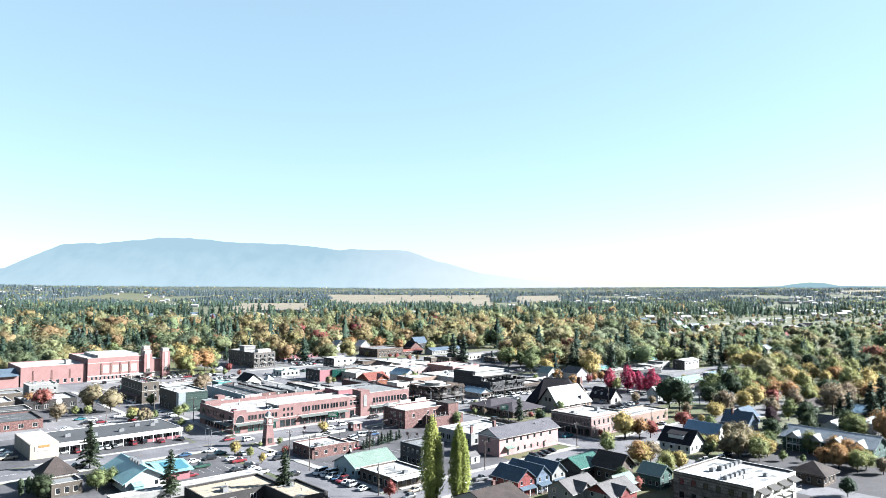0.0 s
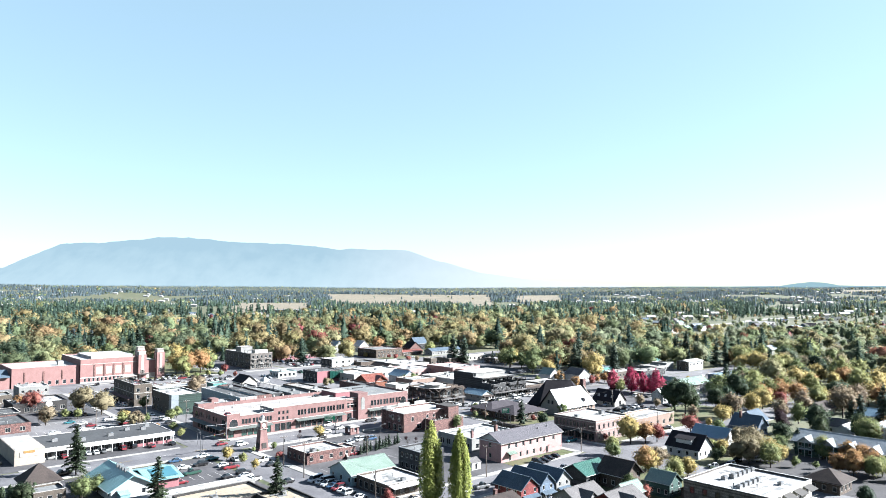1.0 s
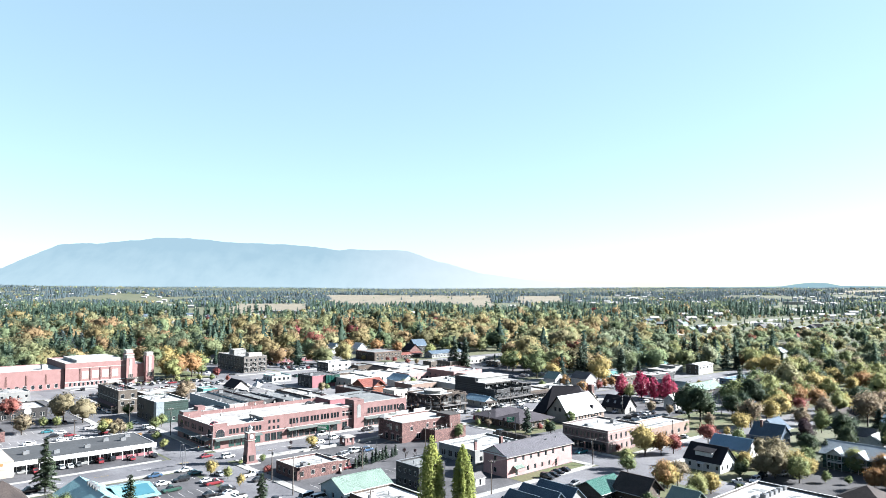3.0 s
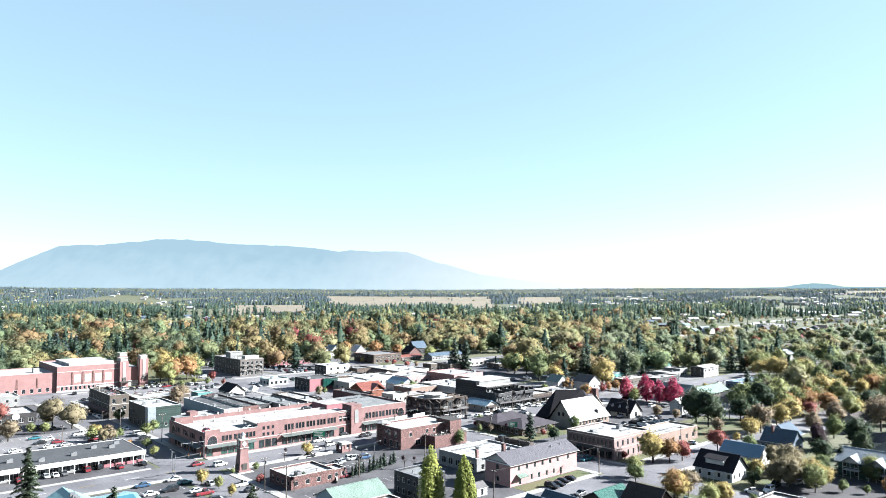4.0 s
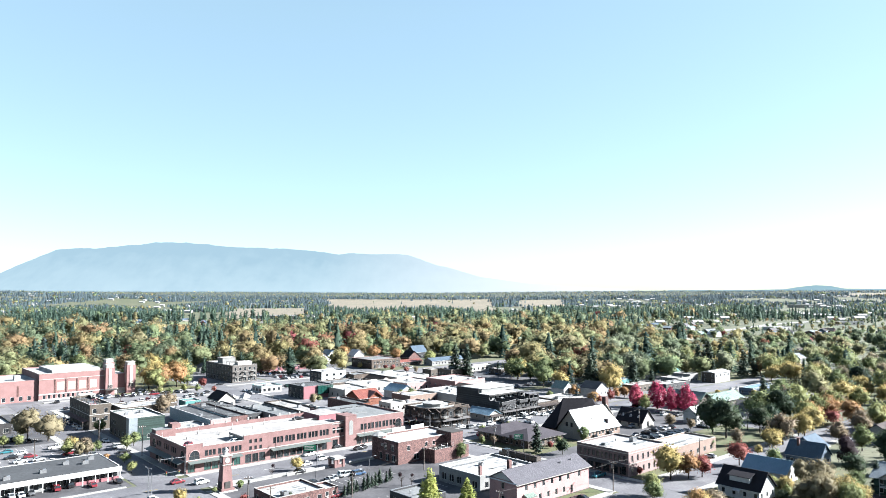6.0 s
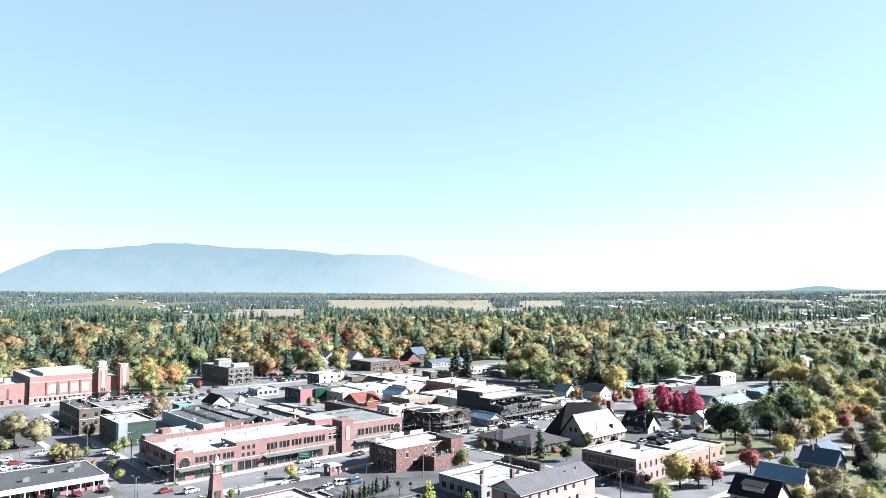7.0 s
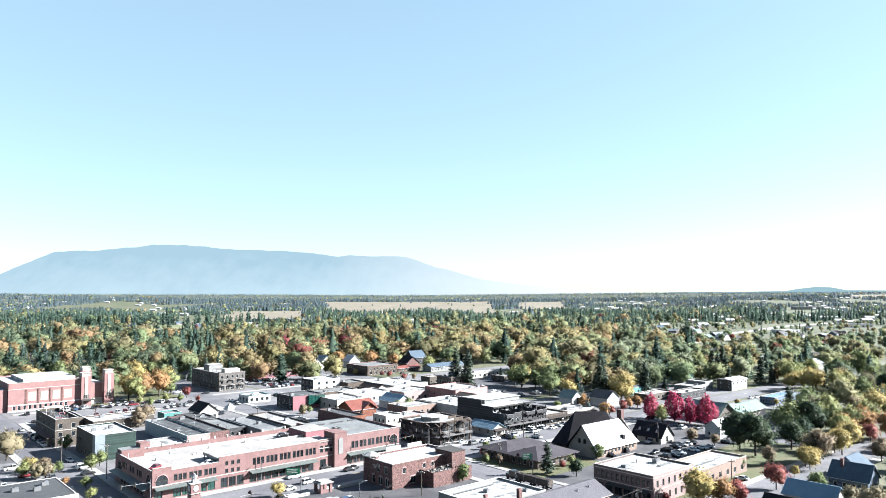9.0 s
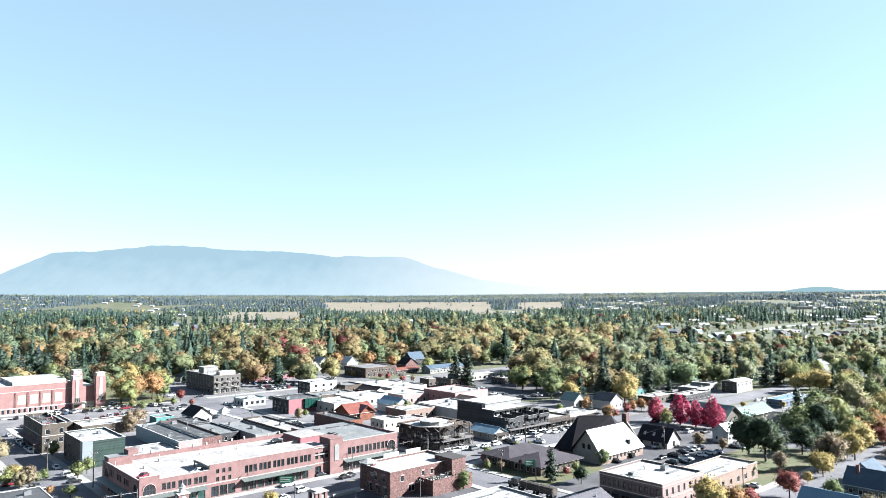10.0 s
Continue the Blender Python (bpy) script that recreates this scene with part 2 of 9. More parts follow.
L_ORANGE = leaf("orange_leaves", (0.185, 0.11, 0.0562), (0.256, 0.147, 0.0688), (0.276, 0.179, 0.0824))
L_RUSSET = leaf("russet_leaves", (0.134, 0.103, 0.0734), (0.174, 0.136, 0.0912), (0.179, 0.152, 0.101))
L_RED = leaf("red_leaves", (0.11, 0.0366, 0.0333), (0.189, 0.061, 0.0538), (0.232, 0.104, 0.0769))
L_CRIMSON = leaf("crimson_leaves", (0.16, 0.0187, 0.045), (0.225, 0.027, 0.063), (0.271, 0.052, 0.0806), spread=0.4)
L_DARK = leaf("dark_green_leaves", (0.0212, 0.0378, 0.0253), (0.034, 0.0513, 0.0297), (0.0521, 0.0652, 0.034))
L_PLUM = leaf("plum_leaves", (0.0158, 0.0104, 0.0158), (0.023, 0.014, 0.018), (0.0328, 0.0185, 0.0205))
L_CONIFER = leaf("conifer_needles", (0.02, 0.0325, 0.025), (0.0325, 0.0488, 0.035), (0.0462, 0.0625, 0.0425), through=0.12)
L_BLUECON = leaf("blue_spruce_needles", (0.0275, 0.0413, 0.0425), (0.0387, 0.055, 0.0562), (0.0488, 0.0663, 0.0663), through=0.12)
L_SAGE = leaf("pale_willow_leaves", (0.122, 0.104, 0.064), (0.162, 0.138, 0.084), (0.19, 0.164, 0.1))
# farther woods: haze put into softer, greyer leaf colours; each tree its own tint
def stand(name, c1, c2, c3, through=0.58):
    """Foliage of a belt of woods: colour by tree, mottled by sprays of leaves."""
    m = bpy.data.materials.new(name)
    m.use_nodes = True
    N, L = m.node_tree.nodes, m.node_tree.links
    bs = N["Principled BSDF"]
    bs.inputs["Roughness"].default_value, bs.inputs["Specular IOR Level"].default_value = 0.8, 0.1
    geo, na, at = N.new("ShaderNodeNewGeometry"), N.new("ShaderNodeTexNoise"), N.new("ShaderNodeAttribute")
    at.attribute_name = "tint"
    na.inputs["Scale"].default_value, na.inputs["Detail"].default_value, na.inputs["Roughness"].default_value = 0.45, 3, 0.7
    L.new(geo.outputs["Position"], na.inputs["Vector"])
    a1, a2 = N.new("ShaderNodeMath"), N.new("ShaderNodeMath")
    a1.operation = a2.operation = "MULTIPLY_ADD"
    a1.inputs[1].default_value, a1.inputs[2].default_value = 0.8, -0.3
    L.new(na.outputs["Fac"], a1.inputs[0])
    a2.inputs[1].default_value = 0.8
    L.new(at.outputs["Fac"], a2.inputs[0]), L.new(a1.outputs[0], a2.inputs[2])
    ramp = N.new("ShaderNodeValToRGB")
    e = ramp.color_ramp.elements
    e[0].position, e[0].color = 0.1, (*c1, 1)
    e[1].position, e[1].color = 0.95, (*c3, 1)
    e.new(0.5).color = (*c2, 1)
    fine, rng, hsv = N.new("ShaderNodeTexNoise"), N.new("ShaderNodeMapRange"), N.new("ShaderNodeHueSaturation")
    fine.inputs["Scale"].default_value, fine.inputs["Detail"].default_value = 1.1, 2
    rng.inputs["From Min"].default_value, rng.inputs["From Max"].default_value = 0.3, 0.7
    rng.inputs["To Min"].default_value, rng.inputs["To Max"].default_value = 0.78, 1.18
    h1, h2, h3 = N.new("ShaderNodeMath"), N.new("ShaderNodeMath"), N.new("ShaderNodeMath")
    h1.operation, h2.operation, h3.operation = "MULTIPLY", "FRACT", "MULTIPLY_ADD"
    h1.inputs[1].default_value, h3.inputs[1].default_value, h3.inputs[2].default_value = 7.3, 0.044, 0.48
    L.new(at.outputs["Fac"], h1.inputs[0]), L.new(h1.outputs[0], h2.inputs[0]), L.new(h2.outputs[0], h3.inputs[0]), L.new(h3.outputs[0], hsv.inputs["Hue"])
    L.new(geo.outputs["Position"], fine.inputs["Vector"]), L.new(fine.outputs["Fac"], rng.inputs["Value"])
    L.new(a2.outputs[0], ramp.inputs["Fac"]), L.new(ramp.outputs["Color"], hsv.inputs["Color"])
    L.new(rng.outputs["Result"], hsv.inputs["Value"]), L.new(hsv.outputs["Color"], bs.inputs["Base Color"])
    tr, mx = N.new("ShaderNodeBsdfTranslucent"), N.new("ShaderNodeMixShader")
    mx.inputs[0].default_value = through
    L.new(hsv.outputs["Color"], tr.inputs["Color"])
    L.new(bs.outputs[0], mx.inputs[1]), L.new(tr.outputs[0], mx.inputs[2])
    L.new(mx.outputs[0], N["Material Output"].inputs["Surface"])
    return m


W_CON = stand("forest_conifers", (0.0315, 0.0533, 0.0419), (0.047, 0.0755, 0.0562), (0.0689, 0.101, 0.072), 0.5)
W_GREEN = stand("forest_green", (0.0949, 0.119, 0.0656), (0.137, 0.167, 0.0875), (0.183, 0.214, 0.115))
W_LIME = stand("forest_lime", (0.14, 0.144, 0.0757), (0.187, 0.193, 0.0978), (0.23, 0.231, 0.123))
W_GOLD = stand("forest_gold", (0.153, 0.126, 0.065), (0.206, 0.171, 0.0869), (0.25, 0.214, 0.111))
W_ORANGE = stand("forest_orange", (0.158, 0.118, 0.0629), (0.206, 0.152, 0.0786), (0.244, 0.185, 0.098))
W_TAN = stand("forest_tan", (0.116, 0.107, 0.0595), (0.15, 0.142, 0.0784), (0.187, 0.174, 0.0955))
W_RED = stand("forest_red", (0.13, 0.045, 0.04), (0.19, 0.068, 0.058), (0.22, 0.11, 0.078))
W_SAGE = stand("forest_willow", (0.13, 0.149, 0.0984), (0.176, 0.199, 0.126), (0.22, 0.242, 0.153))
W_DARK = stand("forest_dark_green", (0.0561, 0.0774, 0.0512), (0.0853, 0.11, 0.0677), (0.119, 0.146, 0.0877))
# conifer colour with distance haze mixed in, paler and bluer
W_FAR = stand("hazed_conifers", (0.0499, 0.0719, 0.0811), (0.0668, 0.0917, 0.101), (0.0858, 0.112, 0.118), 0.5)

# ---- building blocks ----
TH = radians(41)                                # the town's street grid
CU, SU = math.cos(TH), math.sin(TH)
rnd = random.Random(7)


def grid(a, b, z=0.0, turn=0.0):
    """A pose at a along the main street, b across it; turn in degrees from the grid."""
    return pose(a * CU - b * SU, a * SU + b * CU, z, 0, 0, 41 + turn)


def to_grid(x, y):
    return x * CU + y * SU, -x * SU + y * CU


class Shape:
    """Verts and faces gathered into one mesh."""
    def __init__(self):
        self.v, self.f = [], []

    def add(self, verts, faces):
        n = len(self.v)
        self.v += [tuple(p) for p in verts]
        self.f += [tuple(n + i for i in f) for f in faces]
        return self

    def box(self, x0, y0, z0, x1, y1, z1):
        return self.add([(x, y, z) for z in (z0, z1) for y in (y0, y1) for x in (x0, x1)],
                        [(0, 2, 3, 1), (4, 5, 7, 6), (0, 1, 5, 4), (2, 6, 7, 3), (0, 4, 6, 2), (1, 3, 7, 5)])

    def prism(self, outline, z0, z1):
        """A flat outline (x, y), anticlockwise, raised from z0 to z1."""
        k = len(outline)
        return self.add([(x, y, z0) for x, y in outline] + [(x, y, z1) for x, y in outline],
                        [tuple(range(k))[::-1], tuple(range(k, 2 * k))] + [(i, (i + 1) % k, k + (i + 1) % k, k + i) for i in range(k)])

    def tube(self, x, y, z0, z1, r0, r1=None, k=8):
        r1 = r0 if r1 is None else r1
        ring = [(math.cos(2 * math.pi * i / k), math.sin(2 * math.pi * i / k)) for i in range(k)]
        return self.add([(x + c * r0, y + s * r0, z0) for c, s in ring] + [(x + c * r1, y + s * r1, z1) for c, s in ring],
                        [tuple(range(k))[::-1], tuple(range(k, 2 * k))] + [(i, (i + 1) % k, k + (i + 1) % k, k + i) for i in range(k)])

    def rod(self, p, q, r, k=5):
        p, q = Vector(p), Vector(q)
        m = (q - p).to_track_quat("Z", "Y").to_matrix()
        ring = [m @ Vector((math.cos(2 * math.pi * i / k) * r, math.sin(2 * math.pi * i / k) * r, 0)) for i in range(k)]
        return self.add([p + c for c in ring] + [q + c for c in ring],
                        [tuple(range(k))[::-1], tuple(range(k, 2 * k))] + [(i, (i + 1) % k, k + (i + 1) % k, k + i) for i in range(k)])

    def slab(self, quad, t):
        """A sloping quad with thickness t below it."""
        q = [Vector(p) for p in quad]
        n = (q[1] - q[0]).cross(q[2] - q[0]).normalized()
        n = n if n.z > 0 else -n
        k = len(q)
        return self.add(q + [p - n * t for p in q], [tuple(range(k)), tuple(range(k, 2 * k))[::-1]] + [(i, k + i, k + (i + 1) % k, (i + 1) % k) for i in range(k)])

    def mesh(self, name, material):
        me = bpy.data.meshes.new(name)
        me.from_pydata(self.v, [], self.f)
        me.materials.append(material)
        me.update()
        return me


def part(name, shape, material, parent=None, label="", m=None):
    """One mesh object under a thing or a part. shape: a Shape, or a mesh that others share."""
    ob = new(name, shape.mesh(name, material) if isinstance(shape, Shape) else shape)
    ob.parent = parent
    if m is not None:
        ob.matrix_basis = m
    return tagged(ob, label)


def thing(name, m, label, category, group="", kind=""):
    ob = new(name)
    ob.matrix_basis = m
    return tagged(ob, label, category, group, kind)


def box(x0, y0, z0, x1, y1, z1):
    return Shape().box(x0, y0, z0, x1, y1, z1)


FLATS, FOOT = [], []
# windows share their meshes by size
PANES = {}


FARAWAY = [False]                               # far walls carry frame and glass in one mesh


def window(parent, m, w, h, trim, glass, name="window"):
    key = (round(w, 2), round(h, 2), trim.name, glass.name)
    if key not in PANES:
        t = min(0.12, w * 0.12)
        n = max(1, round(w / 1.3)) if w > 1.6 else 1
        fr = facade(w, h, [(t + (w - t) * i / n, t, (w - t) * (i + 1) / n, h - t) for i in range(n)], 0.14)
        fr.v = [(x, y + 0.06, z) for x, y, z in fr.v]
        pn = box(t, 0.14, t, w - t, 0.17, h - t)
        k = len(fr.f)
        both = Shape().add(fr.v, fr.f).add(pn.v, pn.f).mesh("window", trim)
        both.materials.append(glass)
        for q in both.polygons[k:]:
            q.material_index = 1
        PANES[key] = fr.mesh("window_frame", trim), pn.mesh("pane", glass), both
    if FARAWAY[0]:
        return part(name, PANES[key][2], None, parent, m=m)
    ob = part(name, PANES[key][0], None, parent, m=m)
    part("pane", PANES[key][1], None, ob)


def facade(w, h, holes, T=0.25):
    """A wall of thickness T, x along it, y inwards, with rectangular holes (x0, z0, x1, z1)."""
    s = Shape()
    xs = sorted({0, w, *[min(max(v, 0), w) for o in holes for v in (o[0], o[2])]})
    zs = sorted({0, h, *[min(max(v, 0), h) for o in holes for v in (o[1], o[3])]})
    nx, nz = len(xs), len(zs)
    s.v = [(x, y, z) for y in (0, T) for z in zs for x in xs]
    at = lambda i, j, k: k * nx * nz + j * nx + i
    solid = {(i, j) for i in range(nx - 1) for j in range(nz - 1)
             if not any(o[0] < (xs[i] + xs[i + 1]) / 2 < o[2] and o[1] < (zs[j] + zs[j + 1]) / 2 < o[3] for o in holes)}
    for i, j in solid:
        a, b, c, d = (i, j), (i + 1, j), (i + 1, j + 1), (i, j + 1)
        s.f.append(tuple(at(*q, 0) for q in (a, b, c, d)))
        s.f.append(tuple(at(*q, 1) for q in (d, c, b, a)))
        for (p, q), nb in (((b, a), (i, j - 1)), ((c, b), (i + 1, j)), ((d, c), (i, j + 1)), ((a, d), (i - 1, j))):
            if nb not in solid:
                s.f.append((at(*p, 0), at(*q, 0), at(*q, 1), at(*p, 1)))
    return s


SIDES = dict(S=lambda w, d, T: (pose(0, 0, 0), w), W=lambda w, d, T: (pose(0, d - T, 0, 0, 0, -90), d - 2 * T),
             N=lambda w, d, T: (pose(w, d, 0, 0, 0, 180), w), E=lambda w, d, T: (pose(w, T, 0, 0, 0, 90), d - 2 * T))


def walls(ob, w, d, h, material, win, trim, glass, T=0.25, mats=None, z=0.0):
    """Four walls with their windows. win: side -> rows (z, height, width, count, from, to[, name])."""
    FOOT.append((ob.matrix_basis.inverted(), w, d))
    for side, fn in SIDES.items():
        m, length = fn(w, d, T)
        holes, panes = [], []
        for row in (win or {}).get(side, ()):
            z0, hh, ww, n, x0, x1 = row[:6]
            x1 = x1 if x1 > 0 else length + x1
            for i in range(n):
                x = (x0 + x1 - ww) / 2 if n == 1 else x0 + (x1 - x0 - ww) * i / (n - 1)
                if x < 0.05 or x + ww > length - 0.05:
                    continue
                holes.append((x, z0, x + ww, z0 + hh))
                panes.append((x, z0, ww, hh, row[6] if len(row) > 6 else "window"))
        mm = m @ pose(0, 0, z)
        wl = part("wall", facade(length, h, holes, T), (mats or {}).get(side, material), ob, m=mm)
        for x, z0, ww, hh, nm in panes:
            window(ob, mm @ pose(x, 0, z0), ww, hh, trim, glass, nm)
    return ob


def flat(name, label, category, a, b, w, d, h, wall=M_BRICK, roof=M_ROOFWHITE, win=None, trim=M_TRIM, glass=M_GLASS, parapet=0.5,
         cope=M_TRIM, mats=None, band=None, awning=None, turn=0, group="town buildings"):
    """A flat-roofed building with parapets. band: (z, height, material) ledges round it; awning: (side, z, depth, from, to, material)."""
    FARAWAY[0] = b > 330 or a > 390
    ob = thing(name, grid(a, b, 0, turn), label, category, group)
    FLATS.append((a, b, w, d, h - parapet, turn, ob))
    walls(ob, w, d, h, wall, win, trim, glass, mats=mats)
    part("roof", box(0.25, 0.25, h - parapet - 0.25, w - 0.25, d - 0.25, h - parapet), roof, ob)
    c = Shape()
    for x0, y0, x1, y1 in ((-0.06, -0.06, w + 0.06, 0.31), (-0.06, d - 0.31, w + 0.06, d + 0.06), (-0.06, 0.31, 0.31, d - 0.31), (w - 0.31, 0.31, w + 0.06, d - 0.31)):
        c.box(x0, y0, h + 0.002, x1, y1, h + 0.1)
    part("coping", c, cope, ob)
    for z, hh, bm in band or ():
        c = Shape()
        for x0, y0, x1, y1 in ((-0.12, -0.12, w + 0.12, -0.003), (-0.12, -0.003, -0.003, d), (w + 0.003, -0.003, w + 0.12, d)):
            c.box(x0, y0, z, x1, y1, z + hh)
        part("ledge", c, bm, ob)
    for side, z, dep, x0, x1, am in awning or ():
        m, length = SIDES[side](w, d, 0.25)
        x1 = x1 if x1 > 0 else length + x1
        s = Shape().slab([(x0, -dep, z - 0.35), (x1, -dep, z - 0.35), (x1, -0.005, z), (x0, -0.005, z)], 0.12)
        aw = part("awning", s, am, ob, m=m)
        posts = max(2, round((x1 - x0) / 6))
        for i in range(posts):
            x = x0 + 0.15 + (x1 - x0 - 0.3) * i / (posts - 1)
            part("post", box(x - 0.07, -dep + 0.05, 0, x + 0.07, -dep + 0.19, z - 0.45), M_DKTRIM, aw)
    return ob


def gable(name, label, category, a, b, w, d, eave, ridge, axis="x", wall=M_WHITE, roof=M_SHINGREY, win=None, trim=M_WHITE, glass=M_GLASS,
          over=0.5, turn=0, group="houses", chimney=None, porch=None, dormers=(), mats=None):
    """A house with a pitched roof, ridge along x or y; chimney: (x, y); porch: (side, depth, from, to, roof material); dormers: (x, side)."""
    FARAWAY[0] = b > 330 or a > 390
    ob = thing(name, grid(a, b, 0, turn), label, category, group)
    if win == {}:
        FOOT.append((ob.matrix_basis.inverted(), w, d))
        part("wall", box(0, 0, 0, w, d, eave), wall, ob)
    else:
        walls(ob, w, d, eave, wall, win, trim, glass, mats=mats)
    rise, half = ridge - eave, (d if axis == "x" else w) / 2
    drop = over * rise / half
    g, r, f = Shape(), Shape(), Shape()
    if axis == "x":
        for x in (0.0, w - 0.25):
            g.add([(x, 0, eave), (x + 0.25, 0, eave), (x, d, eave), (x + 0.25, d, eave), (x, d / 2, ridge - 0.1), (x + 0.25, d / 2, ridge - 0.1)],
                  [(0, 4, 2), (1, 3, 5), (0, 1, 5, 4), (2, 4, 5, 3), (0, 2, 3, 1)])
        r.slab([(-over, -over, eave - drop), (w + over, -over, eave - drop), (w + over, d / 2, ridge), (-over, d / 2, ridge)], 0.18)
        r.slab([(w + over, d + over, eave - drop), (-over, d + over, eave - drop), (-over, d / 2, ridge), (w + over, d / 2, ridge)], 0.18)
        r.box(-over, d / 2 - 0.15, ridge - 0.02, w + over, d / 2 + 0.15, ridge + 0.06)
        for y, e in ((-over - 0.1, 1), (d + over, 0)):
            f.box(-over, y, eave - drop - 0.16, w + over, y + 0.1, eave - drop - 0.02)
    else:
        for y in (0.0, d - 0.25):
            g.add([(0, y, eave), (0, y + 0.25, eave), (w, y, eave), (w, y + 0.25, eave), (w / 2, y, ridge - 0.1), (w / 2, y + 0.25, ridge - 0.1)],
                  [(0, 2, 4), (1, 5, 3), (0, 4, 5, 1), (2, 3, 5, 4), (0, 1, 3, 2)])
        r.slab([(-over, d + over, eave - drop), (-over, -over, eave - drop), (w / 2, -over, ridge), (w / 2, d + over, ridge)], 0.18)
        r.slab([(w + over, -over, eave - drop), (w + over, d + over, eave - drop), (w / 2, d + over, ridge), (w / 2, -over, ridge)], 0.18)
        r.box(w / 2 - 0.15, -over, ridge - 0.02, w / 2 + 0.15, d + over, ridge + 0.06)
        for x in (-over - 0.1, w + over):
            f.box(x, -over, eave - drop - 0.16, x + 0.1, d + over, eave - drop - 0.02)
    for k in range(0, len(g.v), 6):
        e = Shape()
        e.v, e.f = g.v[k:k + 6], [tuple(i - k for i in f) for f in g.f if k <= f[0] < k + 6]
        part("gable", e, wall, ob)
    rf = part("roof", r, roof, ob)
    part("trim", f, trim, ob)
    if chimney:
        x, y = chimney
        part("chimney", box(x - 0.4, y - 0.4, eave, x + 0.4, y + 0.4, ridge + 0.9).box(x - 0.5, y - 0.5, ridge + 0.9, x + 0.5, y + 0.5, ridge + 1.05), M_BROWNBRICK, rf)
    if porch:
        side, dep, x0, x1, pm = porch
        m, length = SIDES[side](w, d, 0.25)
        pr = part("porch", Shape().slab([(x0, -dep, 2.35), (x1, -dep, 2.35), (x1, -0.01, 2.95), (x0, -0.01, 2.95)], 0.15), pm, ob, m=m)
        for i in range(3):
            x = x0 + 0.15 + (x1 - x0 - 0.3) * i / 2
            part("post", box(x - 0.09, -dep + 0.1, 0, x + 0.09, -dep + 0.28, 2.25), trim, pr)
        part("deck", box(x0, -dep, 0.0, x1, -0.02, 0.35), M_WOOD, pr)
    for x, y0, dw, dz in dormers:
        s = box(x, y0, dz, x + dw, y0 + 2.2, dz + 1.3)
        dm = part("dormer", s, wall, rf)
        part("dormer_roof", Shape().slab([(x - 0.2, y0 - 0.3, dz + 1.35), (x + dw + 0.2, y0 - 0.3, dz + 1.35), (x + dw + 0.2, y0 + 2.6, dz + 1.75), (x - 0.2, y0 + 2.6, dz + 1.75)], 0.12), roof, rf)
        n = max(1, round(dw / 1.1))
        for i in range(n):
            window(rf, pose(x + 0.15 + i * (dw - 0.2) / n, y0 - 0.19, dz + 0.3), (dw - 0.2) / n - 0.15, 0.8, trim, glass)
    return ob


def hip(name, label, category, a, b, w, d, eave, ridge, wall=M_WHITE, roof=M_SHINBROWN, win=None, over=0.8, trim=M_TRIM, glass=M_GLASS, turn=0, group="town buildings", rl=None):
    """A building with a hipped roof; rl: length of the ridge along x."""
    FARAWAY[0] = b > 330 or a > 390
    ob = thing(name, grid(a, b, 0, turn), label, category, group)
    walls(ob, w, d, eave, wall, win, trim, glass)
    rl = max(w - d, 0.3) if rl is None else rl
    x0, x1, y0, y1, p, q = -over, w + over, -over, d + over, (w - rl) / 2, (w + rl) / 2
    r = Shape()
    r.slab([(x0, y0, eave), (x1, y0, eave), (q, d / 2, ridge), (p, d / 2, ridge)], 0.2)
    r.slab([(x1, y1, eave), (x0, y1, eave), (p, d / 2, ridge), (q, d / 2, ridge)], 0.2)
    r.slab([(x0, y1, eave), (x0, y0, eave), (p, d / 2, ridge)], 0.2)
    r.slab([(x1, y0, eave), (x1, y1, eave), (q, d / 2, ridge)], 0.2)
    part("roof", r, roof, ob)
    part("soffit", box(x0 + 0.1, y0 + 0.1, eave - 0.28, x1 - 0.1, y1 - 0.1, eave - 0.22), trim, ob)
    return ob


# ---- ground, streets, distance ----
def rise(x, y):
    """The land: level in town, far wooded swells raised to fit the camera's horizon."""
    r = math.hypot(x, y - 45)
    t = min(max((r - 2600) / 2200, 0), 1)
    return (46 + 24 * min(max(-x / 2400, 0), 1)) * t * t * (3 - 2 * t) + t * 3 * noise.noise((x / 700, y / 700, 3))


M_GROUND = mat("ground", (0.066, 0.064, 0.036), (0.034, 0.0418, 0.0187), big=0.02, small=0.6, vary=0.3, bump=0.3)
s = Shape()
rings = [0, 40, 90, 150, 220, 320, 450, 600, 800, 1000, 1250, 1550, 1900, 2300, 2600, 2900, 3200, 3500, 3800, 4100, 4400, 4700, 4850]
KR = 96
for r in rings[1:]:
    for i in range(KR):
        x, y = r * math.cos(2 * math.pi * i / KR), 45 + r * math.sin(2 * math.pi * i / KR)
        s.v.append((x, y, rise(x, y)))
s.v.append((0, 45, 0))
for j in range(len(rings) - 2):
    for i in range(KR):
        s.f.append((j * KR + i, (j + 1) * KR + i, (j + 1) * KR + (i + 1) % KR, j * KR + (i + 1) % KR))
s.f += [(len(s.v) - 1, i, (i + 1) % KR) for i in range(KR)]
tagged(part("ground", s, M_GROUND), "dry grass and earth ground reaching to the hills", "ground", kind="structure")


def sheet(name, a0, b0, a1, b1, z, material, label, category, thick=None, steps=1):
    """A level rectangle on the street grid, its top at z."""
    ob = part(name, box(0, 0, 0.0, a1 - a0, b1 - b0, z), material, m=grid(a0, b0))
    return tagged(ob, label, category, kind="structure")


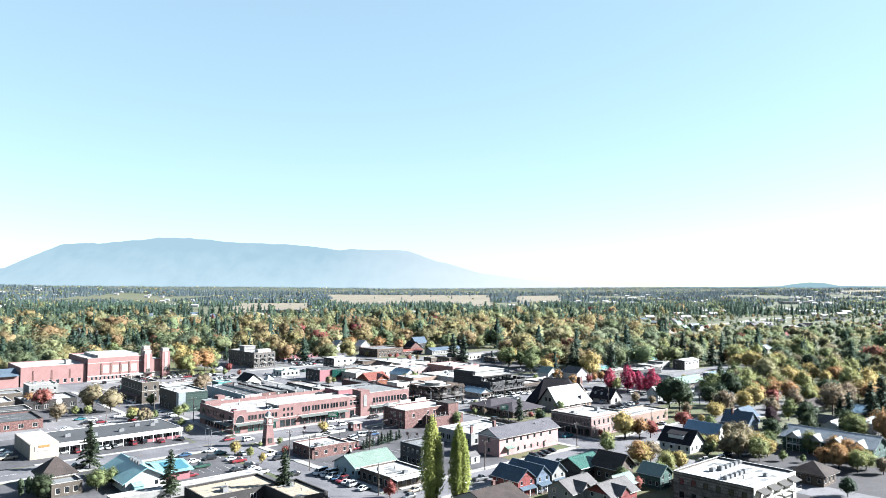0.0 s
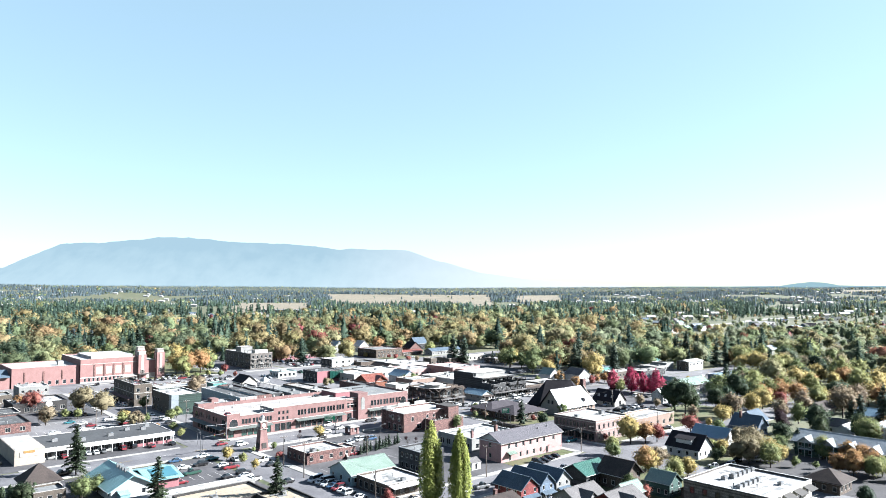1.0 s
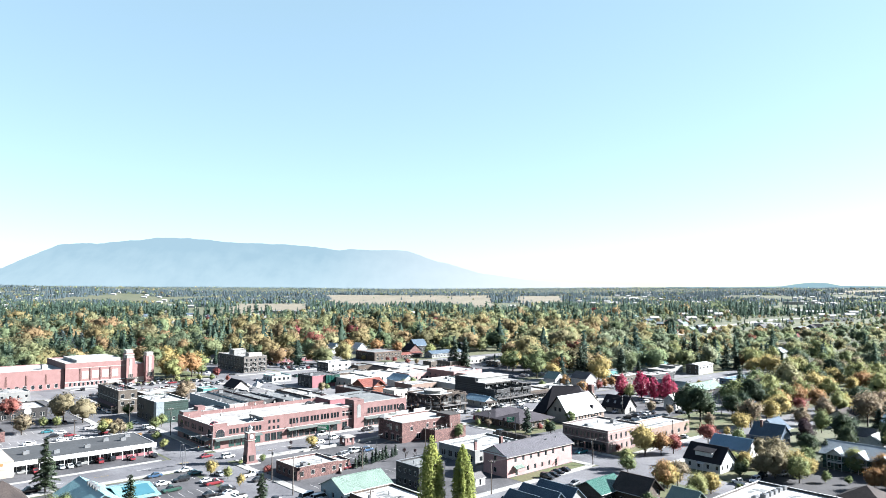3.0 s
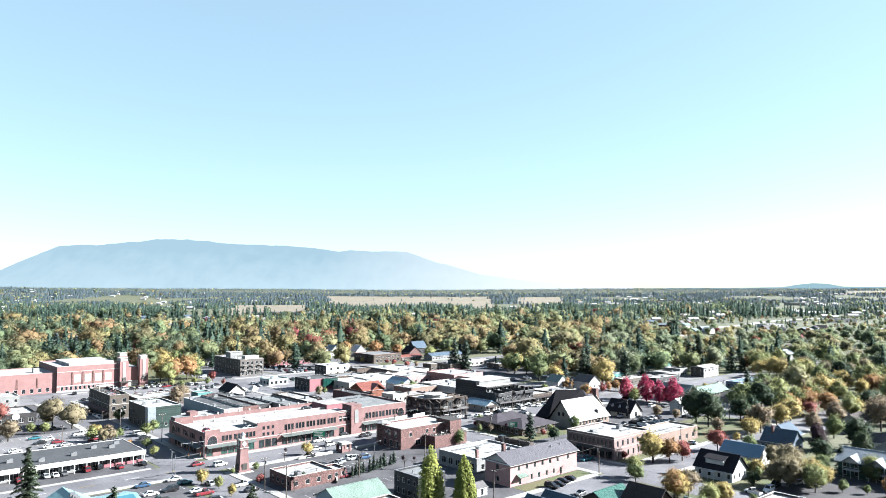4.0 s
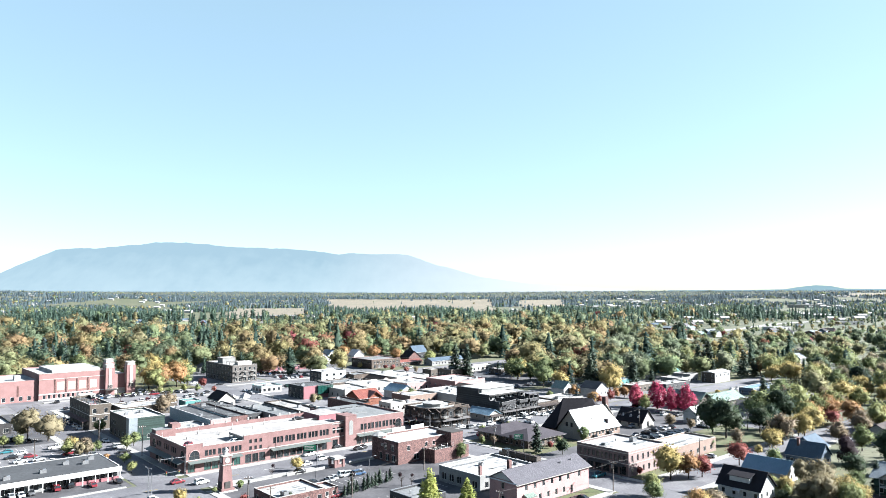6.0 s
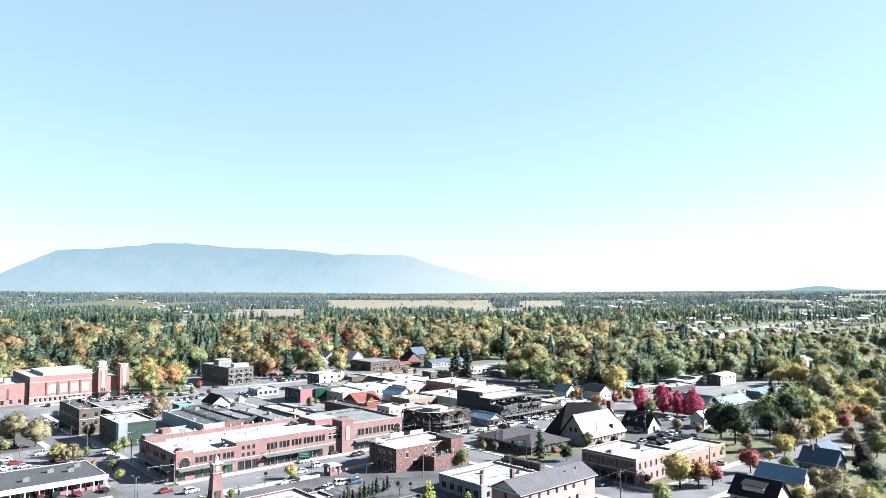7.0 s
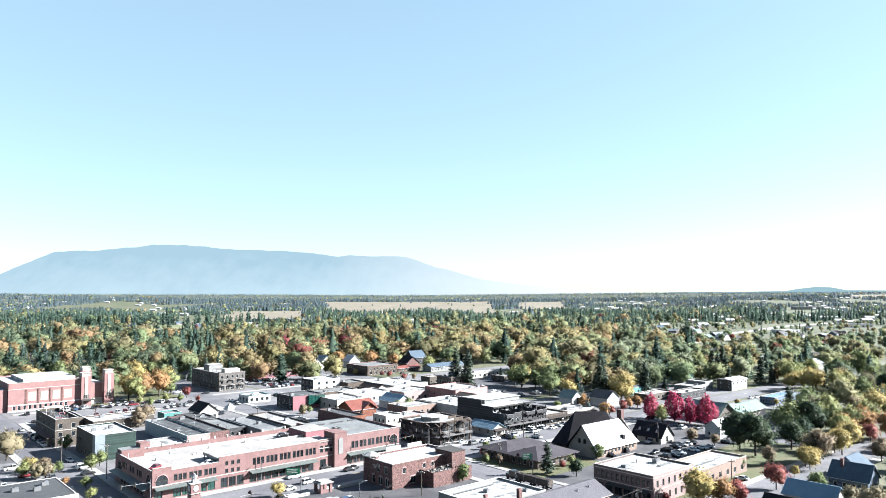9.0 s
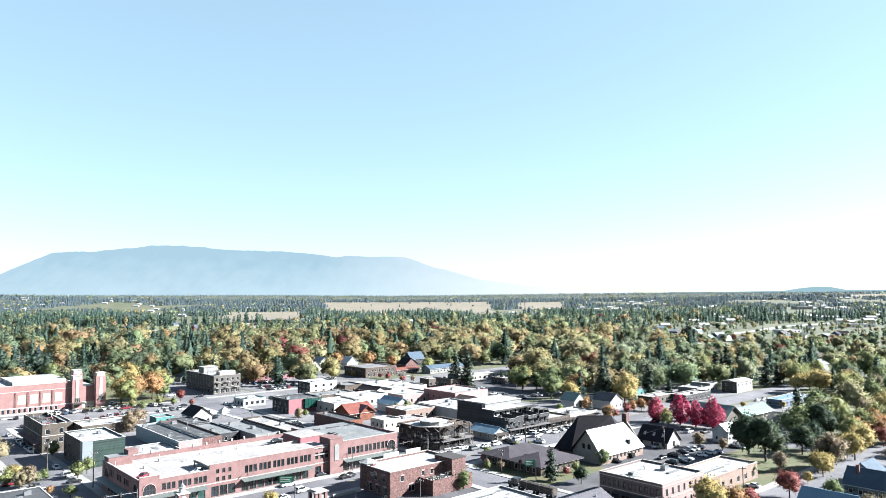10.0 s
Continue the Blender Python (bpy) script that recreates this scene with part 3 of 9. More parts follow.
def strip(name, rects, z, material, label, category):
    s = Shape()
    for a0, b0, a1, b1 in rects:
        s.box(a0, b0, 0, a1, b1, z)
    return tagged(part(name, s, material, m=grid(0, 0)), label, category, kind="structure")


# asphalt: the main street runs the whole way, cross streets butt against it
ASPH = 0.03
strip("road", [(-260, 254.5, 900, 270)], ASPH, M_ASPHALT, "grey asphalt main street with painted lanes", "road")
strip("road", [(110, 60, 123, 254.5), (110, 270, 123, 640)], ASPH, M_ASPHALT, "grey asphalt side street in building shade", "road")
strip("road", [(214.5, 20, 227.5, 254.5), (214.5, 270, 227.5, 900)], ASPH, M_ASPHALT, "grey asphalt side street between shops", "road")
strip("road", [(340, 20, 351, 254.5), (340, 270, 351, 900)], ASPH, M_ASPHALT, "grey asphalt residential cross street", "road")
strip("road", [(-100, 155, 109.9, 168), (123.1, 155, 214.4, 168), (227.6, 155, 339.9, 168), (351.1, 155, 700, 168)], ASPH, M_ASPHALT, "sunlit asphalt back street with parked cars", "road")
strip("road", [(-200, 444, 109.9, 470), (123.1, 444, 214.4, 470), (227.6, 444, 339.9, 470), (351.1, 444, 700, 470)], ASPH, M_PALELOT, "wide pale asphalt street before the arts centre", "road")
# lots, one sheet for each open block
LOTZ = 0.025
for r, lab in (((-20, 271, 109, 322), "asphalt parking court behind the strip mall"), ((-20, 322, 109, 357), "pale gravelly parking court"), ((-20, 357, 109, 443), "asphalt court between low shops"), ((126, 273, 213, 443), "paved inner block between shop buildings"),
               ((229, 273, 339, 443), "paved inner block of shops"), ((126, 169, 213, 251), "asphalt parking lot beside the brick building"),
               ((10, 169, 108, 251), "asphalt parking lot beside the turquoise-roofed restaurant"), ((229, 169, 339, 251), "asphalt church parking lot"),
               ((352, 200, 520, 251), "pale paved yard by the market"), ((352, 271, 470, 330), "pale paved yard of low workshops"), ((-20, 471, 260, 640), "paved forecourt by a town park"),
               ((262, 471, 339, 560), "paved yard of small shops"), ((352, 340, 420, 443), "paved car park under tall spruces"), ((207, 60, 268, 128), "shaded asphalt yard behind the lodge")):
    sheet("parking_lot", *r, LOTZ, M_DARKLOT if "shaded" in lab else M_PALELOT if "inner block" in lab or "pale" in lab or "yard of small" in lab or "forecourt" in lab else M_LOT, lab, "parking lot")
# pavements with kerbs along the main street and the cross streets
KERB = 0.16
def pave(*rects):
    for r in rects:
        sheet("pavement", *r, KERB, M_CONCRETE, "pale concrete pavement with a kerb", "pavement")
pave((126, 250.5, 211.5, 254.4), (126.2, 270.1, 211.5, 273.4), (229.5, 250.5, 338, 254.4), (230, 270.1, 338, 273.6), (55, 270.1, 107, 271.8), (20, 252, 107.5, 254.4),
     (123.2, 273.5, 126.1, 443), (107, 282, 109.8, 443), (211.6, 273.5, 214.3, 443), (227.7, 273.7, 230.2, 443), (123.2, 169, 126, 250), (211.6, 169, 214.3, 250), (227.7, 169, 230, 250),
     (130, 168.1, 211.4, 170.6), (230.2, 168.1, 338, 170.8), (130, 152, 213, 154.9), (229, 152, 338, 154.9), (126.3, 470.1, 213, 474), (229, 470.1, 338, 474), (126.3, 440, 213, 443.9), (229, 440, 338, 443.9))
# lawns
for r, lab in (((165, 475, 213, 640), "mown park lawn under autumn trees"), ((180.5, 170.8, 211.4, 176.5), "narrow lawn strip beside the meeting hall"), ((231, 171, 262, 176.3), "green verge lawn by the hotel"),
               ((230.5, 216, 262, 250.3), "green lawn beside the low restaurant"), ((229.2, 128.1, 300, 151.8), "front lawns of small houses"), ((263, 171, 338, 200), "tree-shaded lawn"),
               ((470, 271, 520, 300), "lawn beside the white hall"), ((485, 168.3, 700, 250), "shaded yards under willows"), ((521, 271, 660, 330), "park lawn with scattered trees"), ((123.2, 60, 206.9, 151.8), "lawns and yards of small houses")):
    sheet("lawn", *r, 0.06, M_GRASS, lab, "lawn")
# painted lines
for k in range(46):
    sheet("lane_line", -60 + k * 13, 262.15, -55.5 + k * 13, 262.4, ASPH + 0.006, M_YELLOW if k % 2 else M_PAINT, "thin painted lane line", "road marking")
for a0, b0, n, step, ln in ((130, 206, 26, 2.8, 5), (136, 229, 16, 2.8, 5), (70, 332, 12, 2.8, 5), (70, 350, 12, 2.8, 5), (268, 186, 18, 2.8, 5), (268, 204, 12, 2.8, 5), (80, 224, 10, 2.8, 5), (84, 240, 9, 2.8, 5)):
    s = Shape()
    for i in range(n):
        s.box(a0 + i * step, b0, 0, a0 + i * step + 0.12, b0 + ln, LOTZ + 0.006)
    tagged(part("bay_lines", s, M_PAINT, m=grid(0, 0)), "white painted parking bay lines", "road marking", kind="structure")
for a0, b0 in ((229, 255), (210, 255.5)):
    s = Shape()
    for i in range(7):
        s.box(a0, b0 + i * 2, 0, a0 + 3, b0 + 1 + i * 2, ASPH + 0.006)
    tagged(part("crosswalk", s, M_PAINT, m=grid(0, 0)), "white striped crosswalk", "road marking", kind="structure")
# fields far out
M_FIELD = mat("dry_field", (0.113, 0.0966, 0.0687), (0.0884, 0.0775, 0.0536), big=0.01, small=0.1, vary=0.4)
M_FIELDG = mat("green_field", (0.0752, 0.094, 0.0438), (0.1, 0.1, 0.0501), big=0.01, small=0.1, vary=0.35)
FIELDS = ((-0.30, -0.185, 1480, 2450), (-0.165, 0.07, 2080, 3450), (0.1, 0.17, 2500, 3350), (0.56, 0.72, 3250, 3600), (-0.425, -0.335, 1290, 1440))   # bearing from, to; distance from, to


M_FARROAD = mat("pale_far_road", (0.2, 0.196, 0.19), vary=0.1)
FAR_ROAD = ((120, 935), (237, 986), (320, 1034), (377, 1060), (455, 1132), (568, 1272), (740, 1401), (945, 1561), (1132, 1689))


def land(name, x0, x1, y0, y1, z, material, label, category, n=12):
    s = Shape()
    for j in range(n + 1):
        for i in range(n + 1):
            y = y0 + (y1 - y0) * j / n
            x = (x0 + (x1 - x0) * i / n) * (y - 40)
            x += 30 * noise.noise((x / 90, y / 90, 1)) if 0 < j < n else 0
            s.v.append((x, y, rise(x, y) + z))
    s.f = [(j * (n + 1) + i, j * (n + 1) + i + 1, (j + 1) * (n + 1) + i + 1, (j + 1) * (n + 1) + i) for j in range(n) for i in range(n)]
    return tagged(part(name, s, material), label, category, kind="structure")


for k, f in enumerate(FIELDS):
    land("field", *f, 0.8, M_FIELDG if k == 4 else M_FIELD, "pale dry meadow between dark woods" if k != 4 else "green sports field", "field")


s = Shape()
for (x0, y0), (x1, y1) in zip(FAR_ROAD, FAR_ROAD[1:]):
    n = Vector((y0 - y1, x1 - x0)).normalized() * 9
    s.add([(x0 + n.x, y0 + n.y, 0.5), (x0 - n.x, y0 - n.y, 0.5), (x1 - n.x, y1 - n.y, 0.5), (x1 + n.x, y1 + n.y, 0.5)], [(0, 1, 2, 3)])
tagged(part("road", s, M_FARROAD), "pale highway curving out of town", "road", kind="structure")


def far_road_gap(x, y):
    """Distance from the highway."""
    best = 1e9
    for (x0, y0), (x1, y1) in zip(FAR_ROAD, FAR_ROAD[1:]):
        k = min(max(((x - x0) * (x1 - x0) + (y - y0) * (y1 - y0)) / ((x1 - x0) ** 2 + (y1 - y0) ** 2), 0), 1)
        best = min(best, math.hypot(x - x0 - k * (x1 - x0), y - y0 - k * (y1 - y0)))
    return best


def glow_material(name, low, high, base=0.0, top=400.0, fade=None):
    """Distance: haze and slope shading put into a glowing colour."""
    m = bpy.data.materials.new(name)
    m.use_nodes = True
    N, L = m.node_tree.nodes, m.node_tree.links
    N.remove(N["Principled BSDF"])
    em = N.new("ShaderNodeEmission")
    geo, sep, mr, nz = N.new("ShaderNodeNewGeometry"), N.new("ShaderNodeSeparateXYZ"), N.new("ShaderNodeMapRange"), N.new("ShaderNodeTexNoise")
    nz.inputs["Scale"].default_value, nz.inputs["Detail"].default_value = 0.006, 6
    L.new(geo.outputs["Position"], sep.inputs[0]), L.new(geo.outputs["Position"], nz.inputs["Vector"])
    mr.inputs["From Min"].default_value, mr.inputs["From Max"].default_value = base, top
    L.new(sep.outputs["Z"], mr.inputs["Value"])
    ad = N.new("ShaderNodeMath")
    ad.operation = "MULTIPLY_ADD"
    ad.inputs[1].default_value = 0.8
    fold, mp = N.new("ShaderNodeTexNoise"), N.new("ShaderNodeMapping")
    mp.inputs["Scale"].default_value = (1.0, 0.3, 0.45)     # the painted gully shading runs down the slope
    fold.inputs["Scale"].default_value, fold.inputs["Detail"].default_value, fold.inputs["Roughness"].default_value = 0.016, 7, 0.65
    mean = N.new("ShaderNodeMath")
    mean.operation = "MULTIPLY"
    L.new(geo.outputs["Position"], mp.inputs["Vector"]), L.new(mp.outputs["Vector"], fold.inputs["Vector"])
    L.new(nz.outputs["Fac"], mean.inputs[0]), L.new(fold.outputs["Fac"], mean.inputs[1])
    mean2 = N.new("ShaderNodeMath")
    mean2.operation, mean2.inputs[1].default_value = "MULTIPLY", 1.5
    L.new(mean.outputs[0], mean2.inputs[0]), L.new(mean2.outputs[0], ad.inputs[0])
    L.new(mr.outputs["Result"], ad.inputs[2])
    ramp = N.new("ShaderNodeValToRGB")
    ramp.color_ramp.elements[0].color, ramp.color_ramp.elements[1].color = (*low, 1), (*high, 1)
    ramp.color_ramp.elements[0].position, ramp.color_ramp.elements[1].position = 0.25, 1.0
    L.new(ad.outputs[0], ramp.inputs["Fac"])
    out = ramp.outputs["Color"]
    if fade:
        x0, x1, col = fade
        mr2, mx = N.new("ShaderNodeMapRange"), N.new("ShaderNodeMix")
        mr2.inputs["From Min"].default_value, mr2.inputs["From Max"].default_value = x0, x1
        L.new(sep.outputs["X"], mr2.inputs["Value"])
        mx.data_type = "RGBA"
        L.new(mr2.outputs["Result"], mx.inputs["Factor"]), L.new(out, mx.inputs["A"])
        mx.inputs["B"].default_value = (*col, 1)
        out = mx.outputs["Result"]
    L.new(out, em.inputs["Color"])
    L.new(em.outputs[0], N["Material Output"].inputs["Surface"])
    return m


def ridge_line(name, profile, r, back, material, label):
    """A far range: profile gives (bearing as x/y, height angle as z/y) of its crest; the slope leans back."""
    s = Shape()
    n, k = 260, 10
    xs = [p[0] for p in profile]
    for i in range(n + 1):
        u = xs[0] + (xs[-1] - xs[0]) * i / n
        h = float(np.interp(u, xs, [p[1] for p in profile]))
        q = math.hypot(1, u)
        for j in range(k + 1):
            t = j / k
            rr = r + back * t
            top = 60 + h * (r + back) / q * (1 + 0.03 * noise.fractal((u * 26, 0, 0), 0.8, 2.0, 5))
            gul = (0.0 if j in (0, k) else 1.0) * 0.05 * h * r * noise.fractal((u * 14, t * 2.5, 5), 1.0, 2.0, 4)
            s.v.append((u / q * rr + gul, 45 + rr / q, -5 + (top + 5) * t ** 0.85 + gul * 0.3))
    s.f = [(i * (k + 1) + j, (i + 1) * (k + 1) + j, (i + 1) * (k + 1) + j + 1, i * (k + 1) + j + 1) for i in range(n) for j in range(k)]
    ob = tagged(part(name, s, material), label, "mountain", kind="structure")
    for p in ob.data.polygons:
        p.use_smooth = True
    return ob


def crest(*pts):
    """Crest points as pixels of the camera's first view, turned into bearings."""
    return [((x - 784) / 1262, (506 - y) / 1262) for x, y in pts]


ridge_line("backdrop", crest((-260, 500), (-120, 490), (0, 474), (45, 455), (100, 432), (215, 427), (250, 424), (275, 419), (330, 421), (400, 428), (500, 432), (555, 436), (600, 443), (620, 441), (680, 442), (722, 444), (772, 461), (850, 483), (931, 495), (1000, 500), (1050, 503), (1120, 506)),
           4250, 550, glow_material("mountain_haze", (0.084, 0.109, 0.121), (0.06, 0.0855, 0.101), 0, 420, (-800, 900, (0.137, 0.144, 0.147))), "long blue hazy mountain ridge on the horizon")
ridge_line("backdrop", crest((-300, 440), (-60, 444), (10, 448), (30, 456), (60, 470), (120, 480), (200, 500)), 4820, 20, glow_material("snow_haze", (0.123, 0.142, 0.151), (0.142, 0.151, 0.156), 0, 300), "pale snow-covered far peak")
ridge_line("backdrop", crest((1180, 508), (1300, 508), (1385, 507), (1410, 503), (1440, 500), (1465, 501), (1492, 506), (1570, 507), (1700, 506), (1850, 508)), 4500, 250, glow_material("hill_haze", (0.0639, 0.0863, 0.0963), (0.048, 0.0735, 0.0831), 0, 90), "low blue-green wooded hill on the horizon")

# ---- the brick parking-deck block on the main street ----
def row(z, h, w, n, x0, x1, name="window"):
    return (z, h, w, n, x0, x1, name)


def brick_block():
    ob = thing("brick_building", grid(126.4, 273.6), "long two-storey red brick building with a rooftop parking deck", "building", "town buildings")
    T, W, D = 0.3, 89.5, 34.0
    spans = [  # x0, x1, height, windows on the street side
        (0, 5.5, 9.4, []), (5.5, 20, 8.3, [row(5.0, 1.9, 1.1, 9, 0.8, 14, "window")]), (20, 29.5, 9.8, [row(4.6, 1.3, 1.0, 3, 2, 7), row(6.9, 1.3, 1.0, 3, 2, 7)]),
        (29.5, 55.5, 9.8, [row(5.6, 2.2, 1.15, 16, 2, 24)]), (55.5, 61, 9.8, [row(5.6, 2.2, 1.15, 3, 0.6, 5)]), (66, 89.5, 10.2, [row(5.4, 2.4, 1.4, 9, 2.4, 19)])]
    groups = {5.5: (0.7, 4.6, 3, 3, 1.1, 1.35), 29.5: (1.6, 4.75, 5, 3, 1.15, 1.4), 66: (2.4, 3.5, 5, 2, 1.3, 1.6)}   # first, step, how many, windows each, width, spacing
    for x0, x1, h, rows in spans:
        w, holes, panes = x1 - x0, [], []
        for z0, hh, ww, n, p, q, nm in rows:
            g0, gs, gn, gk, gw, gd = groups.get(x0, (p, 1.9, n, 1, ww, 0))
            for i in range(gn):
                for k in range(gk):
                    holes.append((g0 + gs * i + gd * k, z0, g0 + gs * i + gd * k + gw, z0 + hh))
        shop = [(0.6 + i * 2.6, 0.4, min(0.6 + i * 2.6 + 2.3, w - 0.3), 3.3) for i in range(int((w - 0.6) / 2.6))]
        y = 0.6 if x0 == 55.5 else 0
        part("wall", facade(w, h, holes + shop, T), M_BRICK, ob, m=pose(x0, y, 0))
        for hl in holes:
            window(ob, pose(x0 + hl[0], y, hl[1]), hl[2] - hl[0], hl[3] - hl[1], M_DKTRIM, M_GLASS)
        for hl in shop:
            window(ob, pose(x0 + hl[0], y, hl[1]), hl[2] - hl[0], hl[3] - hl[1], M_GREENTRIM, M_GREENGLASS if x0 < 20 else M_GLASS, "shop_window")
        part("coping", box(-0.05, -0.08, h, w + 0.05 if x1 < 89 else w, T + 0.05, h + 0.14), M_TRIM, ob, m=pose(x0, y, 0))
        part("ledge", box(0, -0.1, 4.15, w, -0.003, 4.4), M_TRIM, ob, m=pose(x0, y, 0))
    # tall stair bay between the two wings
    part("stair_bay", box(61, -0.8, 0, 66, 6, 11.6).box(60.9, -0.9, 11.602, 66.1, 6.1, 11.8), M_BRICK, ob)
    part("arch_window", Shape().prism([(0.9 * math.cos(t), 0.9 * math.sin(t)) for t in [math.pi * i / 8 for i in range(9)]] + [(-0.9, -4.5), (0.9, -4.5)], 0, 0.12), M_GREY, ob, m=pose(63.5, -0.8, 9, 90, 0, 0))
    # rounded corner arches
    for m, nm in ((pose(2.75, 0, 5.6, 90, 0, 0), "a"), (pose(0, 3.0, 5.6, 90, 0, -90), "b"), (pose(0, 29.5, 5.6, 90, 0, -90), "c"), (pose(86.8, 0, 6.2, 90, 0, 0), "d")):
        arc = [(1.7 * math.cos(t), 1.7 * math.sin(t)) for t in [math.pi * i / 10 for i in range(11)]]
        out = [(1.92 * math.cos(t), 1.92 * math.sin(t)) for t in [math.pi * i / 10 for i in range(11)]]
        fr = Shape()
        for i in range(10):
            fr.prism([arc[i], out[i], out[i + 1], arc[i + 1]], 0.0, 0.16)
        fr.prism([(-1.95, -1.55), (1.95, -1.55), (1.95, -1.35), (-1.95, -1.35)], 0, 0.16)
        w = part("arch_window", fr, M_PINKBRICK, ob, "round-arched corner window", m=m)
        part("pane", Shape().prism(arc + [(-1.7, -1.35), (1.7, -1.35)], 0.0, 0.06), M_GLASS, w)
        mu = Shape()
        for x in (-0.85, 0, 0.85):
            mu.box(x - 0.04, -1.35, 0.06, x + 0.04, 1.4, 0.1)
        part("muntin", mu.box(-1.7, -0.05, 0.062, 1.7, 0.05, 0.1), M_DKTRIM, w)
    # side street face
    holes = [(x, 5.2, x + 1.1, 7.1) for x0 in (7.2, 14.2, 20.8) for x in (x0, x0 + 1.5, x0 + 3.0)] + [(6 + i * 3.0, 0.5, 8.4 + i * 3.0, 3.2) for i in range(7)]
    part("wall", facade(D - 0.3, 8.6, holes, T), M_BRICK, ob, m=pose(0, D, 0, 0, 0, -90))
    for hl in holes:
        window(ob, pose(0, D, 0, 0, 0, -90) @ pose(hl[0], 0, hl[1]), hl[2] - hl[0], hl[3] - hl[1], M_DKTRIM, M_GLASS)
    part("coping", box(-0.08, 0.36, 8.6, T + 0.05, D, 8.75), M_TRIM, ob)
    part("wall", box(0.3, D - T, 0, W, D, 8.6), M_BRICK, ob)
    part("wall", box(W - T, 0.3, 0, W, D - T, 10.2), M_BRICK, ob)
    part("parking_deck", box(T, T, 6.9, 60.9, D - T, 7.2), M_ROOFTAN, ob, "pale concrete rooftop parking deck")
    part("roof", box(66, T, 9.2, W - T, D - T, 9.5).box(60.9, 6, 6.9, 66, D - T, 7.2), M_ROOFMID, ob)
    part("wall", box(65.7, 6, 7.2, 66, D - T, 10.2), M_BRICK, ob)
    # the ramp canopy on the deck, the rooftop rooms, low deck wall
    part("upper_deck", box(20, 0.32, 9.1, 60.9, 12, 9.4).box(20.0, 0.32, 8.6, 20.3, 12, 9.098), M_ROOFTAN, ob, "pale concrete upper parking deck")
    part("deck_wall", box(29, 11.8, 7.2, 60, 12.05, 9.098).box(29, 11.8, 9.402, 60.9, 12.05, 10.2).box(20, 20, 7.2, 58, 20.2, 7.9), M_CONCRETE, ob)
    for i in range(5):
        part("deck_pier", box(20.05, 1 + i * 2.6, 7.2, 20.35, 1.3 + i * 2.6, 8.598), M_CONCRETE, ob)
    for i in range(12):
        part("wall_pier", box(10 + i * 4.6, D - 0.45, 8.602, 10.5 + i * 4.6, D + 0.05, 9.5), M_TRIM, ob)
    part("deck_joints", Shape().box(1, 10, 7.2, 60, 10.12, 7.212).box(1, 17, 7.2, 60, 17.12, 7.212).box(1, 26, 7.2, 60, 26.12, 7.212).box(10, 0.6, 7.2, 10.12, 33, 7.211).box(33, 12.1, 7.2, 33.12, 33, 7.211).box(46, 12.1, 7.2, 46.12, 33, 7.211).box(33, 0.6, 9.4, 33.1, 11.7, 9.411).box(46, 0.6, 9.4, 46.1, 11.7, 9.411), M_ROOFMID, ob)
    rt = part("roof_room", box(0.4, 29.3, 7.2, 7.5, 33.6, 9.9).box(6.2, 29.3, 9.9, 9.3, 33.6, 11.4), M_BRICK, ob)
    part("roof_room_cover", box(0.3, 29.2, 9.902, 6.1, 33.7, 10.05), M_ROOFMID, rt)
    rt = part("roof_room", box(56, 10, 7.2, 65.6, 22, 11.2), M_MAROON, ob)
    part("roof_room_cover", box(55.9, 9.9, 11.202, 65.7, 22.1, 11.35), M_ROOFTAN, rt)
    part("skylight", box(72, 12, 9.5, 80, 18, 9.95).box(73, 13, 9.952, 79, 17, 10.1), M_ROOFMID, ob)
    for x in (67.5, 76, 84):
        part("roof_curb", box(x, 26, 9.5, x + 6, 26.3, 9.95), M_ROOFGREY, ob)
    # green awnings over the pavement
    for x0, x1 in ((0.5, 19), (30, 54), (66.5, 88)):
        aw = part("awning", Shape().slab([(x0, -2.2, 3.55), (x1, -2.2, 3.55), (x1, -0.11, 4.0), (x0, -0.11, 4.0)], 0.14), M_AWNING, ob)
        for i in range(int((x1 - x0) / 5) + 1):
            part("bracket", box(x0 + 0.1 + i * 4.9, -2.1, 3.2, x0 + 0.22 + i * 4.9, -0.12, 3.35), M_DKTRIM, aw)
    part("awning", Shape().slab([(-2.4, 1, 3.5), (-2.4, 33, 3.5), (-0.01, 33, 4.0), (-0.01, 1, 4.0)], 0.14), M_AWNING, ob)
    return ob


FARAWAY[0] = False
brick_block()

